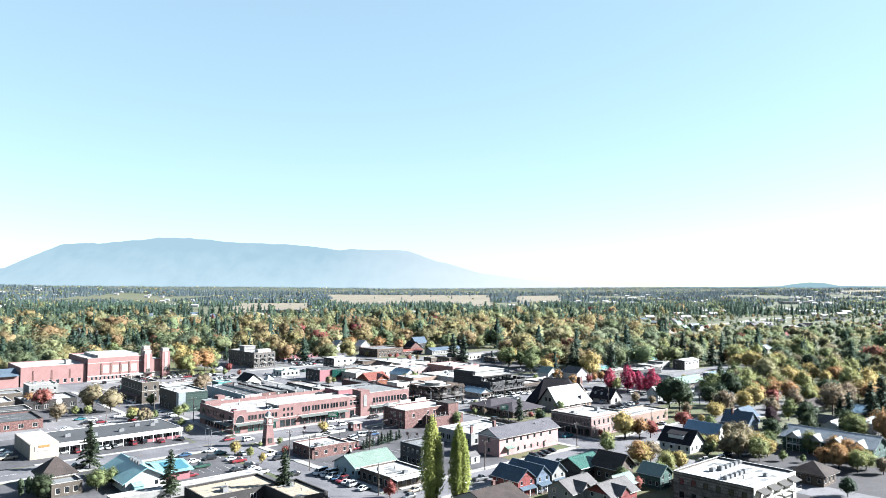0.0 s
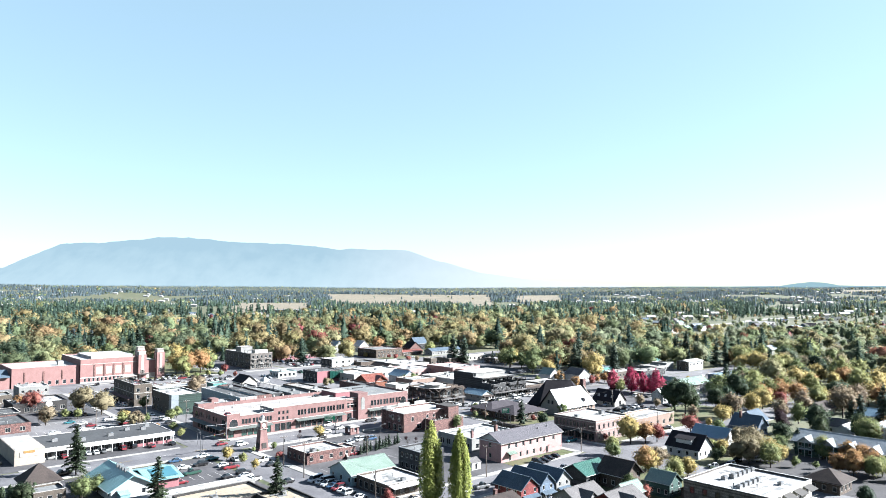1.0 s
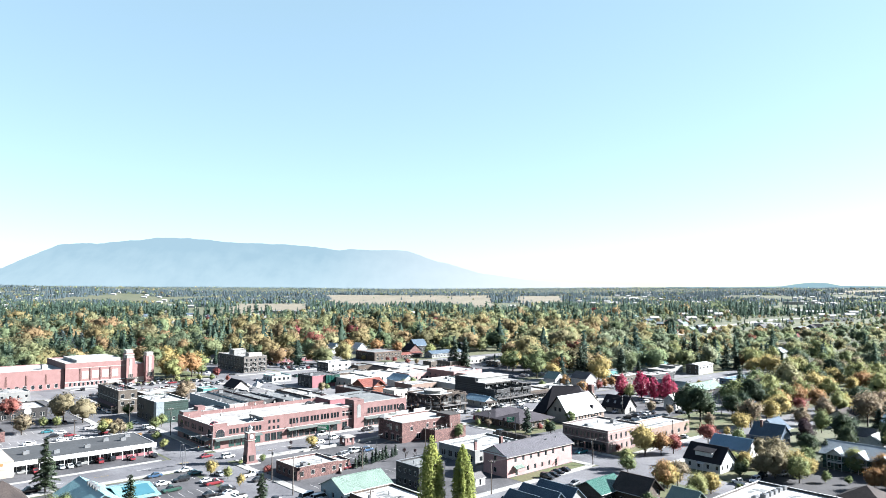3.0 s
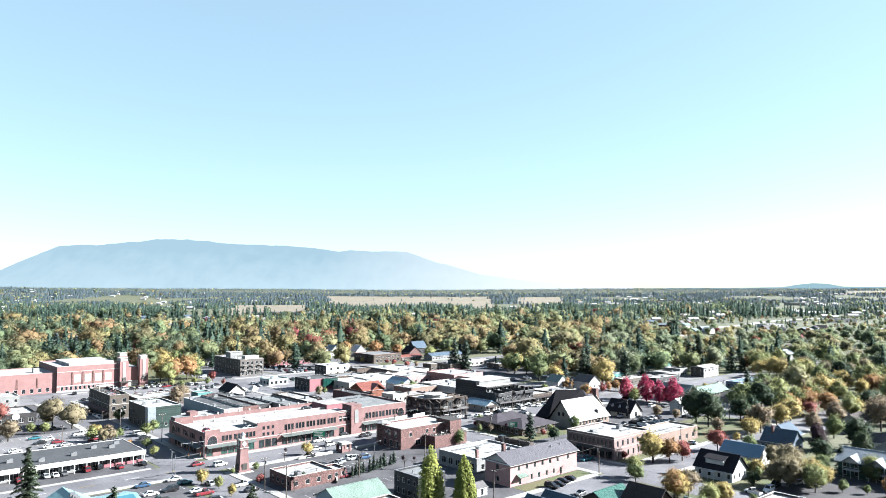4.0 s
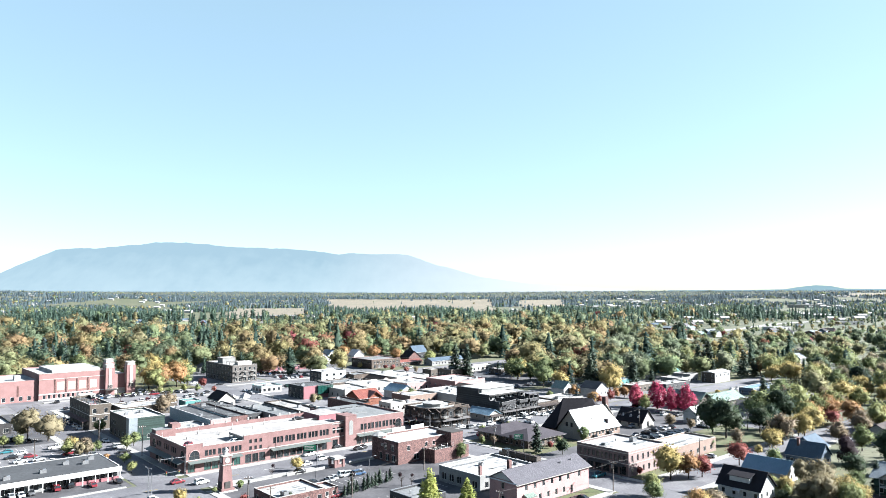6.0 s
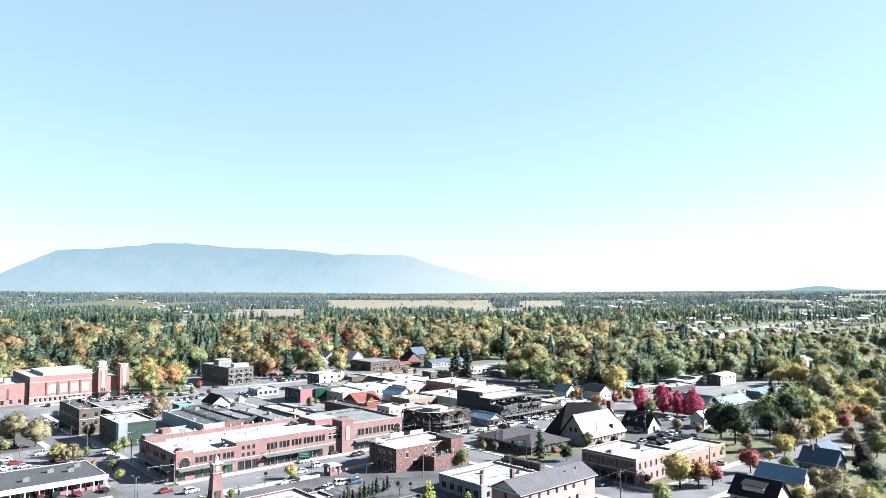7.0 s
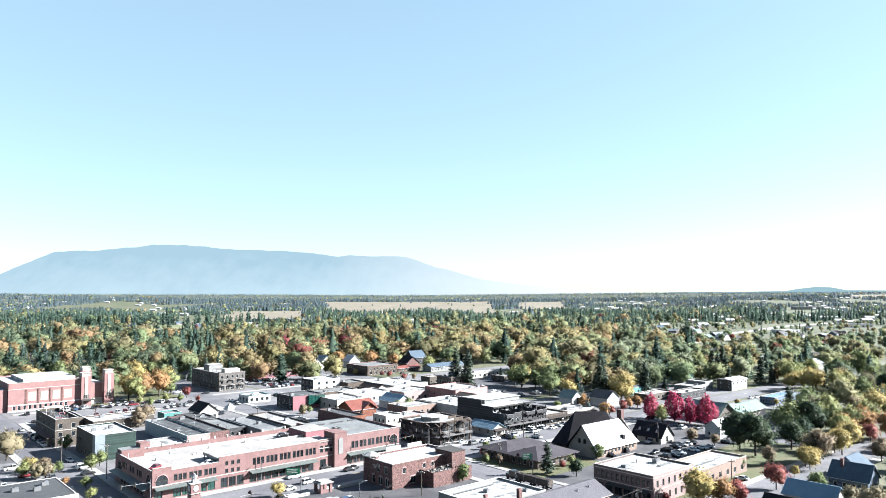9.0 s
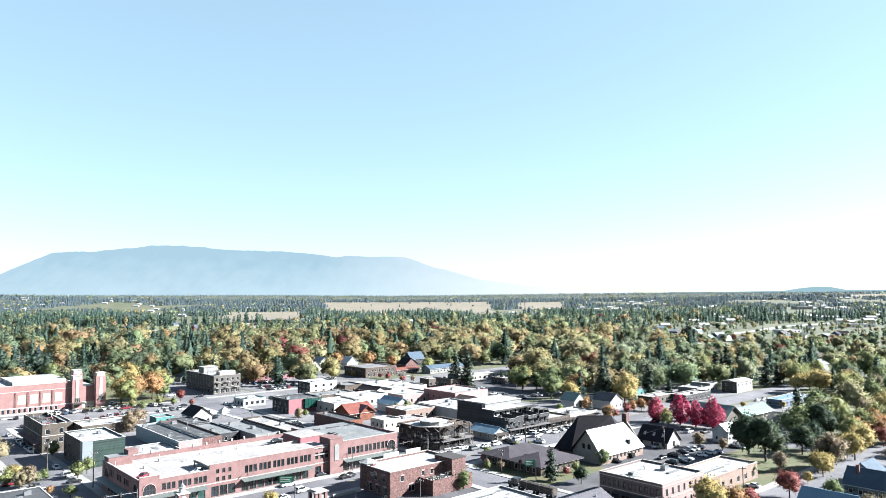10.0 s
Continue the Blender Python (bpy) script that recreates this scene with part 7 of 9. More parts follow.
def flame(rng, n, size, wide=0.27, base=0.1, k=34, point=0.62):
    """A pointed oval crown one metre high, of steep loose plumes round a clear stem."""
    a, f = rng.rand(k) * 2 * np.pi, rng.rand(k) ** 0.8
    i = rng.randint(k, size=n)
    u = rng.rand(n)                                # along each plume
    top = base + (1 - base) * (1 - point * f ** 2) * rng.uniform(0.86, 1.0, k)
    z = base + 0.05 * f[i] + (top[i] - base) * u
    h = (z - base) / (1 - base)
    r = wide * f[i] * np.clip(h / 0.3, 0.25, 1) ** 0.7 * np.clip(1.15 - 0.55 * h, 0, 1)
    q = rng.normal(size=(n, 3)) * (wide * 0.15 * (1.1 - 0.75 * u))[:, None]
    p = np.stack([np.cos(a[i]) * r, np.sin(a[i]) * r, z], 1) + q
    g = np.stack([p[:, 0], p[:, 1], 0.35 * (p[:, 2] - 0.3)], 1)
    g /= np.linalg.norm(g, axis=1)[:, None] + 1e-9
    d = q / (np.linalg.norm(q, axis=1)[:, None] + 1e-9)
    return quads_at(p, d + 0.5 * g, size, 0.4, rng, 0.5 * d + 0.6 * g)


def quad_mesh(name, q, materials, index=None):
    """A mesh of separate faces: q is (faces, corners, place and perhaps normal)."""
    k, c = q.shape[:2]
    me = bpy.data.meshes.new(name)
    me.vertices.add(k * c), me.loops.add(k * c), me.polygons.add(k)
    me.vertices.foreach_set("co", np.ascontiguousarray(q[..., :3], np.float32).ravel())
    me.loops.foreach_set("vertex_index", np.arange(k * c, dtype=np.int32))
    me.polygons.foreach_set("loop_start", np.arange(0, k * c, c, dtype=np.int32))
    for m in materials:
        me.materials.append(m)
    if index is not None:
        me.polygons.foreach_set("material_index", index.astype(np.int32))
    me.update(calc_edges=True)
    if q.shape[2] > 3:
        at = me.attributes.new("custom_normal", "FLOAT_VECTOR", "POINT")
        at.data.foreach_set("vector", np.ascontiguousarray(q[..., 3:], np.float32).ravel())
    return me


def trunk_shape(h0, r, limbs, rng, spread=0.2):
    s = Shape().tube(0, 0, 0, h0 * 0.5, r, r * 0.75, 7).tube(0, 0, h0 * 0.5, h0, r * 0.75, r * 0.3, 7)
    for i in range(limbs):
        a, z = 2 * math.pi * (i + rng.rand() * 0.6) / limbs, h0 * (0.35 + 0.5 * rng.rand())
        s.rod((0, 0, z), (math.cos(a) * spread, math.sin(a) * spread, z + spread * (0.8 + 0.6 * rng.rand())), r * 0.32)
    return s


ICO_V = np.array([(math.cos(math.radians(72 * i + 36 * j)) * 0.894, math.sin(math.radians(72 * i + 36 * j)) * 0.894, 0.447 - 0.894 * j) for j in (0, 1) for i in range(5)] + [(0, 0, 1), (0, 0, -1)])
ICO_F = np.array([(10, i, (i + 1) % 5) for i in range(5)] + [(i, i + 5, (i + 1) % 5) for i in range(5)] + [((i + 1) % 5, i + 5, (i + 1) % 5 + 5) for i in range(5)] + [(11, (i + 1) % 5 + 5, i + 5) for i in range(5)])


def finer(v, f):
    """Each face of a ball cut into four."""
    m = [(v[f[:, i]] + v[f[:, (i + 1) % 3]]) / 2 for i in range(3)]
    m = [q / np.linalg.norm(q, axis=1)[:, None] for q in m]
    t = np.concatenate([np.stack([v[f[:, 0]], m[0], m[2]], 1), np.stack([v[f[:, 1]], m[1], m[0]], 1), np.stack([v[f[:, 2]], m[2], m[1]], 1), np.stack(m, 1)])
    w, i = np.unique(np.round(t.reshape(-1, 3), 4), axis=0, return_inverse=True)
    return w, i.reshape(-1, 3)


BALL = finer(ICO_V, ICO_F)


def clumps(rng, lobes, twigs, size, fine=False, wide=0.48, base=0.07, soft=0.8, core=1.0):
    """A crown one metre high of uneven leafy clumps with loose sprays round them: faces of (corner, place and normal)."""
    c = []
    while len(c) < lobes:
        q = rng.uniform(-1, 1, 3)
        if 0.25 < np.linalg.norm(q) < 1 and all(np.linalg.norm((q - p) * (1, 1, 0.8)) > 0.3 for p in c[-9:]):
            c.append(q)
    c = np.array(c)
    mid, half = (1 + base) / 2, (1 - base) / 2
    r = wide * rng.uniform(0.3, 0.56, lobes) * (1.12 - 0.3 * np.abs(c[:, 2]))
    c = c * (wide * 0.62, wide * 0.62, half * 0.68) + (0, 0, mid)
    c[:, :2] *= np.clip(1.15 - 0.9 * np.abs(c[:, 2:] - mid + 0.1) ** 2 / half ** 2, 0.5, 1)
    v0, f0 = BALL if fine else (ICO_V, ICO_F)
    out = []
    for p, q in zip(c, r):
        turn = np.linalg.qr(rng.normal(size=(3, 3)))[0]
        d = v0 @ turn
        v = p + d * (q * core * rng.uniform(0.6, 1.0, len(d)))[:, None] * (1, 1, 0.9)
        g = v - (0, 0, mid - 0.2)
        g /= np.linalg.norm(g, axis=1)[:, None]
        n = (1.2 - soft) * d + soft * g + 0.2 * rng.normal(size=d.shape)
        out.append(np.concatenate([v, n], 1)[f0])
    i = rng.choice(lobes, twigs, p=r ** 2 / (r ** 2).sum())
    d = rng.normal(size=(twigs, 3)) + (0, 0, 0.15)
    d /= np.linalg.norm(d, axis=1)[:, None]
    p = c[i] + d * (r[i] * (1.0 - 0.2 + 0.5 * rng.rand(twigs) ** 2.4))[:, None]
    g = p - (0, 0, mid - 0.2)
    g /= np.linalg.norm(g, axis=1)[:, None]
    n = (1.2 - soft) * d + soft * g + 0.35 * rng.normal(size=(twigs, 3))
    t = p[:, None] + rng.normal(size=(twigs, 3, 3)) * size
    out.append(np.concatenate([t, np.repeat(n[:, None], 3, 1)], -1))
    q = np.concatenate(out)
    q[..., 3:] /= np.linalg.norm(q[..., 3:], axis=-1)[..., None]
    return q


def spire(rng, tiers, points, twigs, size, wide=0.17, base=0.06):
    """A conifer one metre high: ragged skirts of drooping branches, one over another."""
    out = []
    for k in range(tiers):
        u = k / tiers
        z0 = base + (1 - base) * min(max(u + rng.normal() * 0.25 / tiers, 0), 0.93)
        z1 = min(1.0, z0 + (1 - base) * (1.9 / tiers) * (1.05 - 0.3 * u))
        rr = wide * (1 - u) ** 0.65 * rng.uniform(0.6, 1.2) + 0.01
        a = 2 * np.pi * (np.arange(points * 2) + rng.rand()) / (points * 2)
        q = rr * np.where(np.arange(points * 2) % 2, rng.uniform(0.3, 0.75, points * 2), rng.uniform(0.65, 1.35, points * 2))
        lo = np.stack([np.cos(a) * q, np.sin(a) * q, z0 - 0.28 * q + 0.03 * rng.normal(size=len(a))], 1)
        nn = np.stack([np.cos(a), np.sin(a), 1.4 + 0 * a], 1) + 0.2 * rng.normal(size=(points * 2, 3))
        tip = np.array([rng.normal() * 0.012, rng.normal() * 0.012, z1])
        j = (np.arange(points * 2) + 1) % (points * 2)
        v = np.stack([lo, lo[j], np.repeat(tip[None], points * 2, 0)], 1)
        n = np.stack([nn, nn[j], (nn + nn[j]) / 2 + (0, 0, 0.25)], 1)
        out.append(np.concatenate([v, n], -1))
    if twigs:
        z = base + (0.96 - base) * (1 - np.sqrt(rng.rand(twigs)))
        a = rng.rand(twigs) * 2 * np.pi
        r = wide * (1 - z) ** 0.65 * rng.uniform(0.5, 1.25, twigs)
        p = np.stack([np.cos(a) * r, np.sin(a) * r, z], 1)
        n = np.stack([np.cos(a), np.sin(a), 0.8 + 0 * a], 1) + 0.25 * rng.normal(size=(twigs, 3))
        t = p[:, None] + rng.normal(size=(twigs, 3, 3)) * size
        out.append(np.concatenate([t, np.repeat(n[:, None], 3, 1)], -1))
    q = np.concatenate(out)
    q[..., 3:] /= np.linalg.norm(q[..., 3:], axis=-1)[..., None]
    return q


def boughs(rng, branches, twigs, size, wide=0.2, base=0.08):
    """A conifer one metre high of separate drooping boughs, with gaps between them."""
    z = base + (0.97 - base) * (np.arange(branches) + rng.rand(branches)) / branches
    az = np.arange(branches) * 2.4 + rng.normal(size=branches) * 0.5
    ln = wide * (1.02 - z) ** 0.75 * rng.uniform(0.5, 1.15, branches) + 0.012
    i = rng.choice(branches, twigs, p=(ln ** 1.3) / (ln ** 1.3).sum())
    u = rng.rand(twigs) ** 0.7
    r = ln[i] * u
    a = az[i] + rng.normal(size=twigs) * (0.34 - 0.14 * u)
    p = np.stack([np.cos(a) * r, np.sin(a) * r, z[i] - 0.3 * r + 0.1 * ln[i] + rng.normal(size=twigs) * 0.006], 1)
    n = np.stack([0.8 * np.cos(a), 0.8 * np.sin(a), 0.75 + 0 * a], 1) + 0.3 * rng.normal(size=(twigs, 3))
    n /= np.linalg.norm(n, axis=1)[:, None]
    t = p[:, None] + rng.normal(size=(twigs, 3, 3)) * size * np.array((1, 1, 0.6))
    return np.concatenate([t, np.repeat(n[:, None], 3, 1)], -1)


L_POPLAR = leaf("poplar_leaves", (0.145, 0.171, 0.0488), (0.208, 0.232, 0.0675), (0.259, 0.27, 0.0825), 0.25, 0.6)
L_FIR = leaf("fir_needles", (0.0195, 0.0299, 0.0182), (0.0325, 0.0468, 0.0247), (0.0481, 0.0637, 0.0325), 0.2, 0.15)
KINDS = {  # leaves, crown, trunk height, radius, names
    "yellow": (L_YELLOW, lambda: clumps(rg, 17, 1800, 0.02, False, 0.46, 0.07, 0.45, 0.82), "maple_tree", "round-headed tree in golden autumn leaf"),
    "orange": (L_ORANGE, lambda: clumps(rg, 17, 1800, 0.02, False, 0.46, 0.07, 0.45, 0.82), "maple_tree", "round-headed tree in orange autumn leaf"),
    "russet": (L_RUSSET, lambda: clumps(rg, 17, 1800, 0.02, False, 0.46, 0.07, 0.45, 0.82), "ash_tree", "rounded tree with russet and brown leaves"),
    "red": (L_RED, lambda: clumps(rg, 17, 1800, 0.02, False, 0.46, 0.07, 0.45, 0.82), "maple_tree", "broad tree in dull red autumn leaf"),
    "crimson": (L_CRIMSON, lambda: flame(rg, 2800, 0.022, 0.33, 0.08, 30, 0.5), "maple_tree", "upright maple in bright crimson leaf"),
    "lime": (L_LIME, lambda: clumps(rg, 17, 1800, 0.02, False, 0.46, 0.07, 0.45, 0.82), "ash_tree", "rounded tree with yellow-green leaves"),
    "green": (L_GREEN, lambda: clumps(rg, 17, 1800, 0.02, False, 0.46, 0.07, 0.45, 0.82), "linden_tree", "rounded tree with green leaves"),
    "dark": (L_DARK, lambda: clumps(rg, 22, 3000, 0.017, False, 0.46, 0.07, 0.45, 0.82), "oak_tree", "dense dark green broadleaf tree"),
    "plum": (L_PLUM, lambda: clumps(rg, 16, 1800, 0.018, False, 0.46), "plum_tree", "purple-black leaved plum tree"),
    "sage": (L_SAGE, lambda: clumps(rg, 18, 2000, 0.017, False, 0.46, 0.07, 0.45), "willow_tree", "pale olive thin-leaved willow tree"),
    "bare": (L_PLUM, lambda: clumps(rg, 1, 330, 0.016, False, 0.3, 0.3), "small_tree", "nearly bare small tree with few purple leaves"),
    "poplar": (L_POPLAR, lambda: flame(rg, 17000, 0.0085, 0.14, 0.02, 110, 0.3), "poplar_tree", "tall slender poplar with yellow-green leaves"),
    "conifer": (L_CONIFER, lambda: boughs(rg, 80, 2500, 0.023, 0.25), "spruce_tree", "dark green spruce with drooping branches"),
    "fir": (L_FIR, lambda: boughs(rg, 80, 9500, 0.0115, 0.25, 0.1), "fir_tree", "dark rugged fir with ragged branches"),
    "cypress": (L_FIR, lambda: column(rg, 900, 0.035, 0.2, 0.02), "cypress_tree", "slim dark evergreen in a hedge row"),
    "spruce": (L_BLUECON, lambda: boughs(rg, 90, 2400, 0.017, 0.23, 0.03), "spruce_tree", "blue-grey spruce with dense branches"),
}
GROWN = {}


def tree_meshes(kind, v):
    if (kind, v) not in GROWN:
        lv, crown, nm, lab = KINDS[kind]
        if v > 2:                                  # finer leaves for trees that are seen close by
            crown = lambda: clumps(rg, 24, 5000, 0.0135, False, 0.46, 0.06, 0.4, 0.8)
        con = kind in ("conifer", "spruce", "fir", "cypress")
        tall = 0.9 if con else 0.85 if kind == "poplar" else 0.6
        sh = trunk_shape(tall, 0.014 if con else 0.018 if kind == "poplar" else 0.024, 0 if con else 12 if kind == "bare" else 6, rg, 0.08 if kind == "poplar" else 0.22)
        GROWN[kind, v] = sh.mesh("trunk", M_BARK), quad_mesh("crown", crown(), [lv])
    return GROWN[kind, v]


PLANTED = []


def plant(kind, *spots):
    lv, crown, nm, lab = KINDS[kind]
    for x, y, h in spots:
        ob = thing(nm, pose(x, y, 0, 0, 0, rnd.uniform(0, 360)) @ Matrix.Diagonal((h * rnd.uniform(0.92, 1.1), h * rnd.uniform(0.92, 1.1), h, 1)), lab if h > 3 else "low shrub-like " + lab, "tree", kind + " trees")
        tr, cr = tree_meshes(kind, rnd.randrange(3) + (3 if y < 275 and h > 4.5 and kind in ("yellow", "orange", "russet", "red", "lime", "green", "dark", "sage") else 0))
        part("trunk", tr, None, ob)
        part("crown", cr, None, ob)
        PLANTED.append((x, y, h * 0.3))


plant("russet", (-170, 317, 9), (-134, 323, 6), (-137, 412, 10), (19, 333, 3.5), (70, 243, 8), (15, 338, 3), (130, 331, 13), (98, 367, 6), (105, 361, 5), (112, 329, 7), (164, 401, 13), (190, 400, 10), (140, 229, 6), (194, 422, 11), (-137, 405, 10), (-130, 317, 6), (-228, 473, 7), (-226, 480, 7))
plant("orange", (-204, 354, 8), (-303, 581, 12), (77, 282, 9), (77, 425, 8), (95, 449, 6), (100, 452, 7), (172, 377, 11), (219, 551, 11), (137, 252, 8), (139, 247, 8), (137, 238, 8), (236, 432, 13), (240, 427, 12), (212, 423, 11), (-171, 489, 16), (-166, 501, 17), (-119, 308, 3))
plant("red", (-15, 204, 5), (57, 211, 4.5), (-194, 348, 11), (-56, 256, 3.5), (82, 284, 8), (63, 287, 3), (40, 326, 3), (80, 428, 6), (90, 443, 6), (104, 449, 6), (100, 299, 8.5), (168, 365, 8), (205, 432, 8), (-148, 496, 7), (-191, 680, 12), (-136, 480, 4), (-44, 597, 4), (-35, 561, 4))
plant("sage", (-168, 345, 14), (-158, 342, 12), (0, 309, 4), (239, 539, 11), (251, 533, 12), (111, 268, 10), (109, 275, 8), (-156, 375, 8), (-132, 315, 6), (-69, 434, 6), (-11, 450, 5))
plant("lime", (-169, 331, 5), (-164, 332, 5), (-103, 292, 4), (-67, 251, 4), (54, 217, 4), (28, 367, 3), (46, 541, 14), (12, 543, 5), (102, 419, 7), (158, 442, 5), (160, 387, 12), (163, 382, 13), (167, 378, 13), (187, 603, 15), (222, 539, 16), (233, 550, 13), (97, 268, 5), (156, 260, 6), (71, 229, 8), (-171, 483, 15), (-137, 317, 6), (-154, 480, 5), (-12, 630, 12))
plant("yellow", (-140, 325, 6), (-322, 548, 12), (-315, 564, 12), (-172, 320, 6), (-74, 256, 5), (-61, 243, 4), (-49, 294, 5), (72, 284, 11), (66, 240, 9), (96, 470, 15), (50, 536, 15), (70, 486, 12), (145, 344, 11), (144, 347, 9), (122, 322, 8), (113, 314, 4), (173, 455, 4), (153, 456, 4), (198, 576, 11), (110, 252, 9), (114, 253, 7), (99, 264, 6), (225, 423, 11), (77, 235, 7), (-178, 488, 16), (-174, 498, 17), (-170, 518, 17), (-215, 483, 8), (-64, 605, 5))
plant("green", (-130, 325, 4), (-120, 333, 6), (-111, 305, 4), (-101, 211, 7), (-99, 216, 6), (-264, 572, 16), (-66, 270, 2), (-68, 268, 2), (-62, 273, 2.5), (-62, 274, 2.5), (-50, 259, 2), (6, 311, 6), (15, 335, 3), (55, 340, 6), (59, 258, 6), (54, 217, 6), (33, 367, 3), (61, 494, 15), (58, 447, 5), (99, 321, 5), (157, 397, 14), (188, 617, 14), (211, 588, 20), (279, 559, 22), (261, 517, 16), (138, 235, 7), (131, 257, 6), (154, 320, 10), (67, 224, 6), (221, 373, 10))
plant("green", (-162, 508, 15), (-145, 358, 7), (-120, 327, 6), (-130, 321, 4), (-146, 480, 5), (-67, 440, 4), (-67, 488, 5), (-23, 447, 6), (-18, 447, 7), (-93, 613, 6))
plant("fir", (-116, 237, 16), (-77, 204, 14), (-45, 205, 14))
plant("cypress", (-121, 207, 4.6), (-119.5, 208.3, 4.8), (-118, 209.6, 4.4), (-116.5, 211, 4.8), (-115, 212.3, 4.5))
plant("conifer", (-266, 599, 18), (-29, 264, 3.6), (-28, 266, 4.3), (-27, 267, 5), (-26, 269, 3.6), (-24, 270, 4.3), (-23, 272, 5), (-22, 274, 3.6), (-21, 275, 4.3), (-20, 277, 5), (-18, 279, 3.6), (-17, 281, 4.3), (34, 319, 11), (87, 481, 22), (89, 473, 14), (101, 473, 13), (8, 543, 24), (16, 539, 24), (39, 568, 9), (157, 407, 15), (181, 536, 12), (128, 496, 12), (183, 570, 22), (185, 564, 18), (190, 564, 17), (201, 535, 20), (210, 540, 14))
plant("conifer", (330, 656, 16), (128, 268, 9), (173, 306, 15), (172, 311, 12), (180, 302, 20), (191, 312, 22), (188, 352, 12), (235, 405, 14))
plant("dark", (-115, 205, 7), (-113, 204, 7), (-44, 253, 4), (-43, 255, 4), (43, 316, 6), (111, 352, 16), (113, 343, 17), (131, 353, 12), (139, 360, 11), (237, 523, 10), (93, 253, 5), (200, 373, 12), (207, 380, 11), (115, 205, 6))
plant("spruce", (-278, 564, 22), (70, 431, 11))
plant("bare", (-172, 437, 6), (-160, 447, 6), (-186, 425, 6), (-55, 285, 5), (-44, 248, 5), (-28, 274, 5), (-13, 274, 5), (-10, 276, 4), (26, 330, 5), (28, 338, 5))
plant("poplar", (-3, 196, 25), (4.5, 196, 23))
plant("crimson", (28, 335, 4.5), (14, 348, 3), (98, 420.5, 12.5), (106.5, 413, 15), (111.5, 407.5, 12.5), (117.5, 402.5, 14.5), (-209, 649, 9), (-180, 647, 10))
plant("red", (-38, 588, 5), (-27, 575, 5), (-196, 630, 8))
plant("green", (-157, 466, 5), (-43, 512, 3), (-77, 664, 5))
plant("lime", (99, 407, 7.5), (-165, 472, 4.5), (-95, 633, 5), (-10, 650, 10), (6, 655, 9))
plant("russet", (-20, 574, 5))
plant("orange", (-112, 662, 15), (-86, 668, 14), (-60, 668, 14), (-40, 655, 12))
plant("plum", (136, 299, 10), (28, 352, 4), (20, 345, 3.5), (40, 336, 4))
plant("green", (34, 342, 4), (24, 350, 3), (44, 330, 4), (16, 356, 3.5), (36, 352, 3))
plant("green", (118, 262, 6), (116, 246, 4), (122, 244, 3), (121, 266, 7), (108, 290, 8), (84, 232, 4), (49, 532, 16), (65, 519, 17), (57, 527, 13), (171, 421, 15), (-207, 590, 13), (263, 560, 16), (292, 545, 14))
plant("orange", (129, 235, 9), (126, 238, 7), (65, 240, 9), (77, 506, 13), (-117, 654, 17), (-218, 580, 14), (72, 452, 8), (180, 372, 12))
plant("conifer", (94, 505, 22), (105, 512, 20), (119, 505, 19), (-147, 636, 24), (-164, 657, 21), (-279, 665, 24), (163, 421, 16), (196, 585, 24), (204, 582, 22))
plant("spruce", (-310, 610, 25), (-303, 627, 22), (-161, 678, 22), (74, 468, 12))
plant("yellow", (71, 281, 10), (123, 327, 8), (104, 262, 5), (97, 474, 17), (-212, 573, 16), (-123, 643, 15), (155, 357, 11), (124, 326, 8), (220, 520, 12))
plant("lime", (108, 246, 9), (132, 258, 8), (133, 231, 8), (96, 265, 5), (98, 261, 4), (60, 263, 7), (112, 255, 7), (-203, 600, 15), (223, 550, 15), (228, 499, 14), (170, 400, 15), (179, 388, 14), (238, 505, 13), (250, 488, 13), (246, 560, 15))
plant("sage", (103, 251, 10), (100, 254, 8), (262, 500, 12), (285, 520, 13), (300, 560, 14), (320, 590, 13))
plant("dark", (-102, 213, 5.5), (128, 280, 9), (145, 285, 10), (152, 300, 12), (160, 284, 11), (130, 333, 11))
# street trees round the eastern crossing
plant("lime", (155.9, 364.8, 12), (182.3, 357.3, 13))
plant("russet", (170.4, 348.2, 11), (153.1, 333.8, 9))
plant("orange", (162.1, 371.4, 11), (176.7, 383.5, 12))
plant("yellow", (188.1, 362.9, 10), (138.1, 348.7, 8))
plant("dark", (197.4, 370.4, 12))
plant("red", (169.6, 378.0, 9))


def built(x, y, gap=3.0):
    """Whether a building stands within gap metres."""
    for inv, w, d in FOOT:
        q = inv @ Vector((x, y, 0))
        if -gap < q.x < w + gap and -gap < q.y < d + gap:
            return True
    return False


# garden trees between the houses
for k in range(1500):
    a, b = rnd.uniform(229, 520), rnd.uniform(55, 260)
    if b > 168 and a < 352 or 151 < b < 171 or 337 < a < 354 or a < 335 and 112 < b < 172 or b > 196 and a < 486 or 250 < b < 276 or b > 272 and a < 500 or a < 262 and b > 128 or a < 292 and b < 132:
        continue
    g = grid(a, b).translation
    if built(g.x, g.y, 4.5) or any((g.x - x) ** 2 + (g.y - y) ** 2 < (r + 5.0) ** 2 for x, y, r in PLANTED):
        continue
    plant(rnd.choices(("green", "lime", "yellow", "orange", "russet", "dark", "conifer", "sage", "red"), (22, 26, 18, 9, 8, 12, 10, 6, 3))[0], (round(g.x, 1), round(g.y, 1), rnd.uniform(8, 17)))

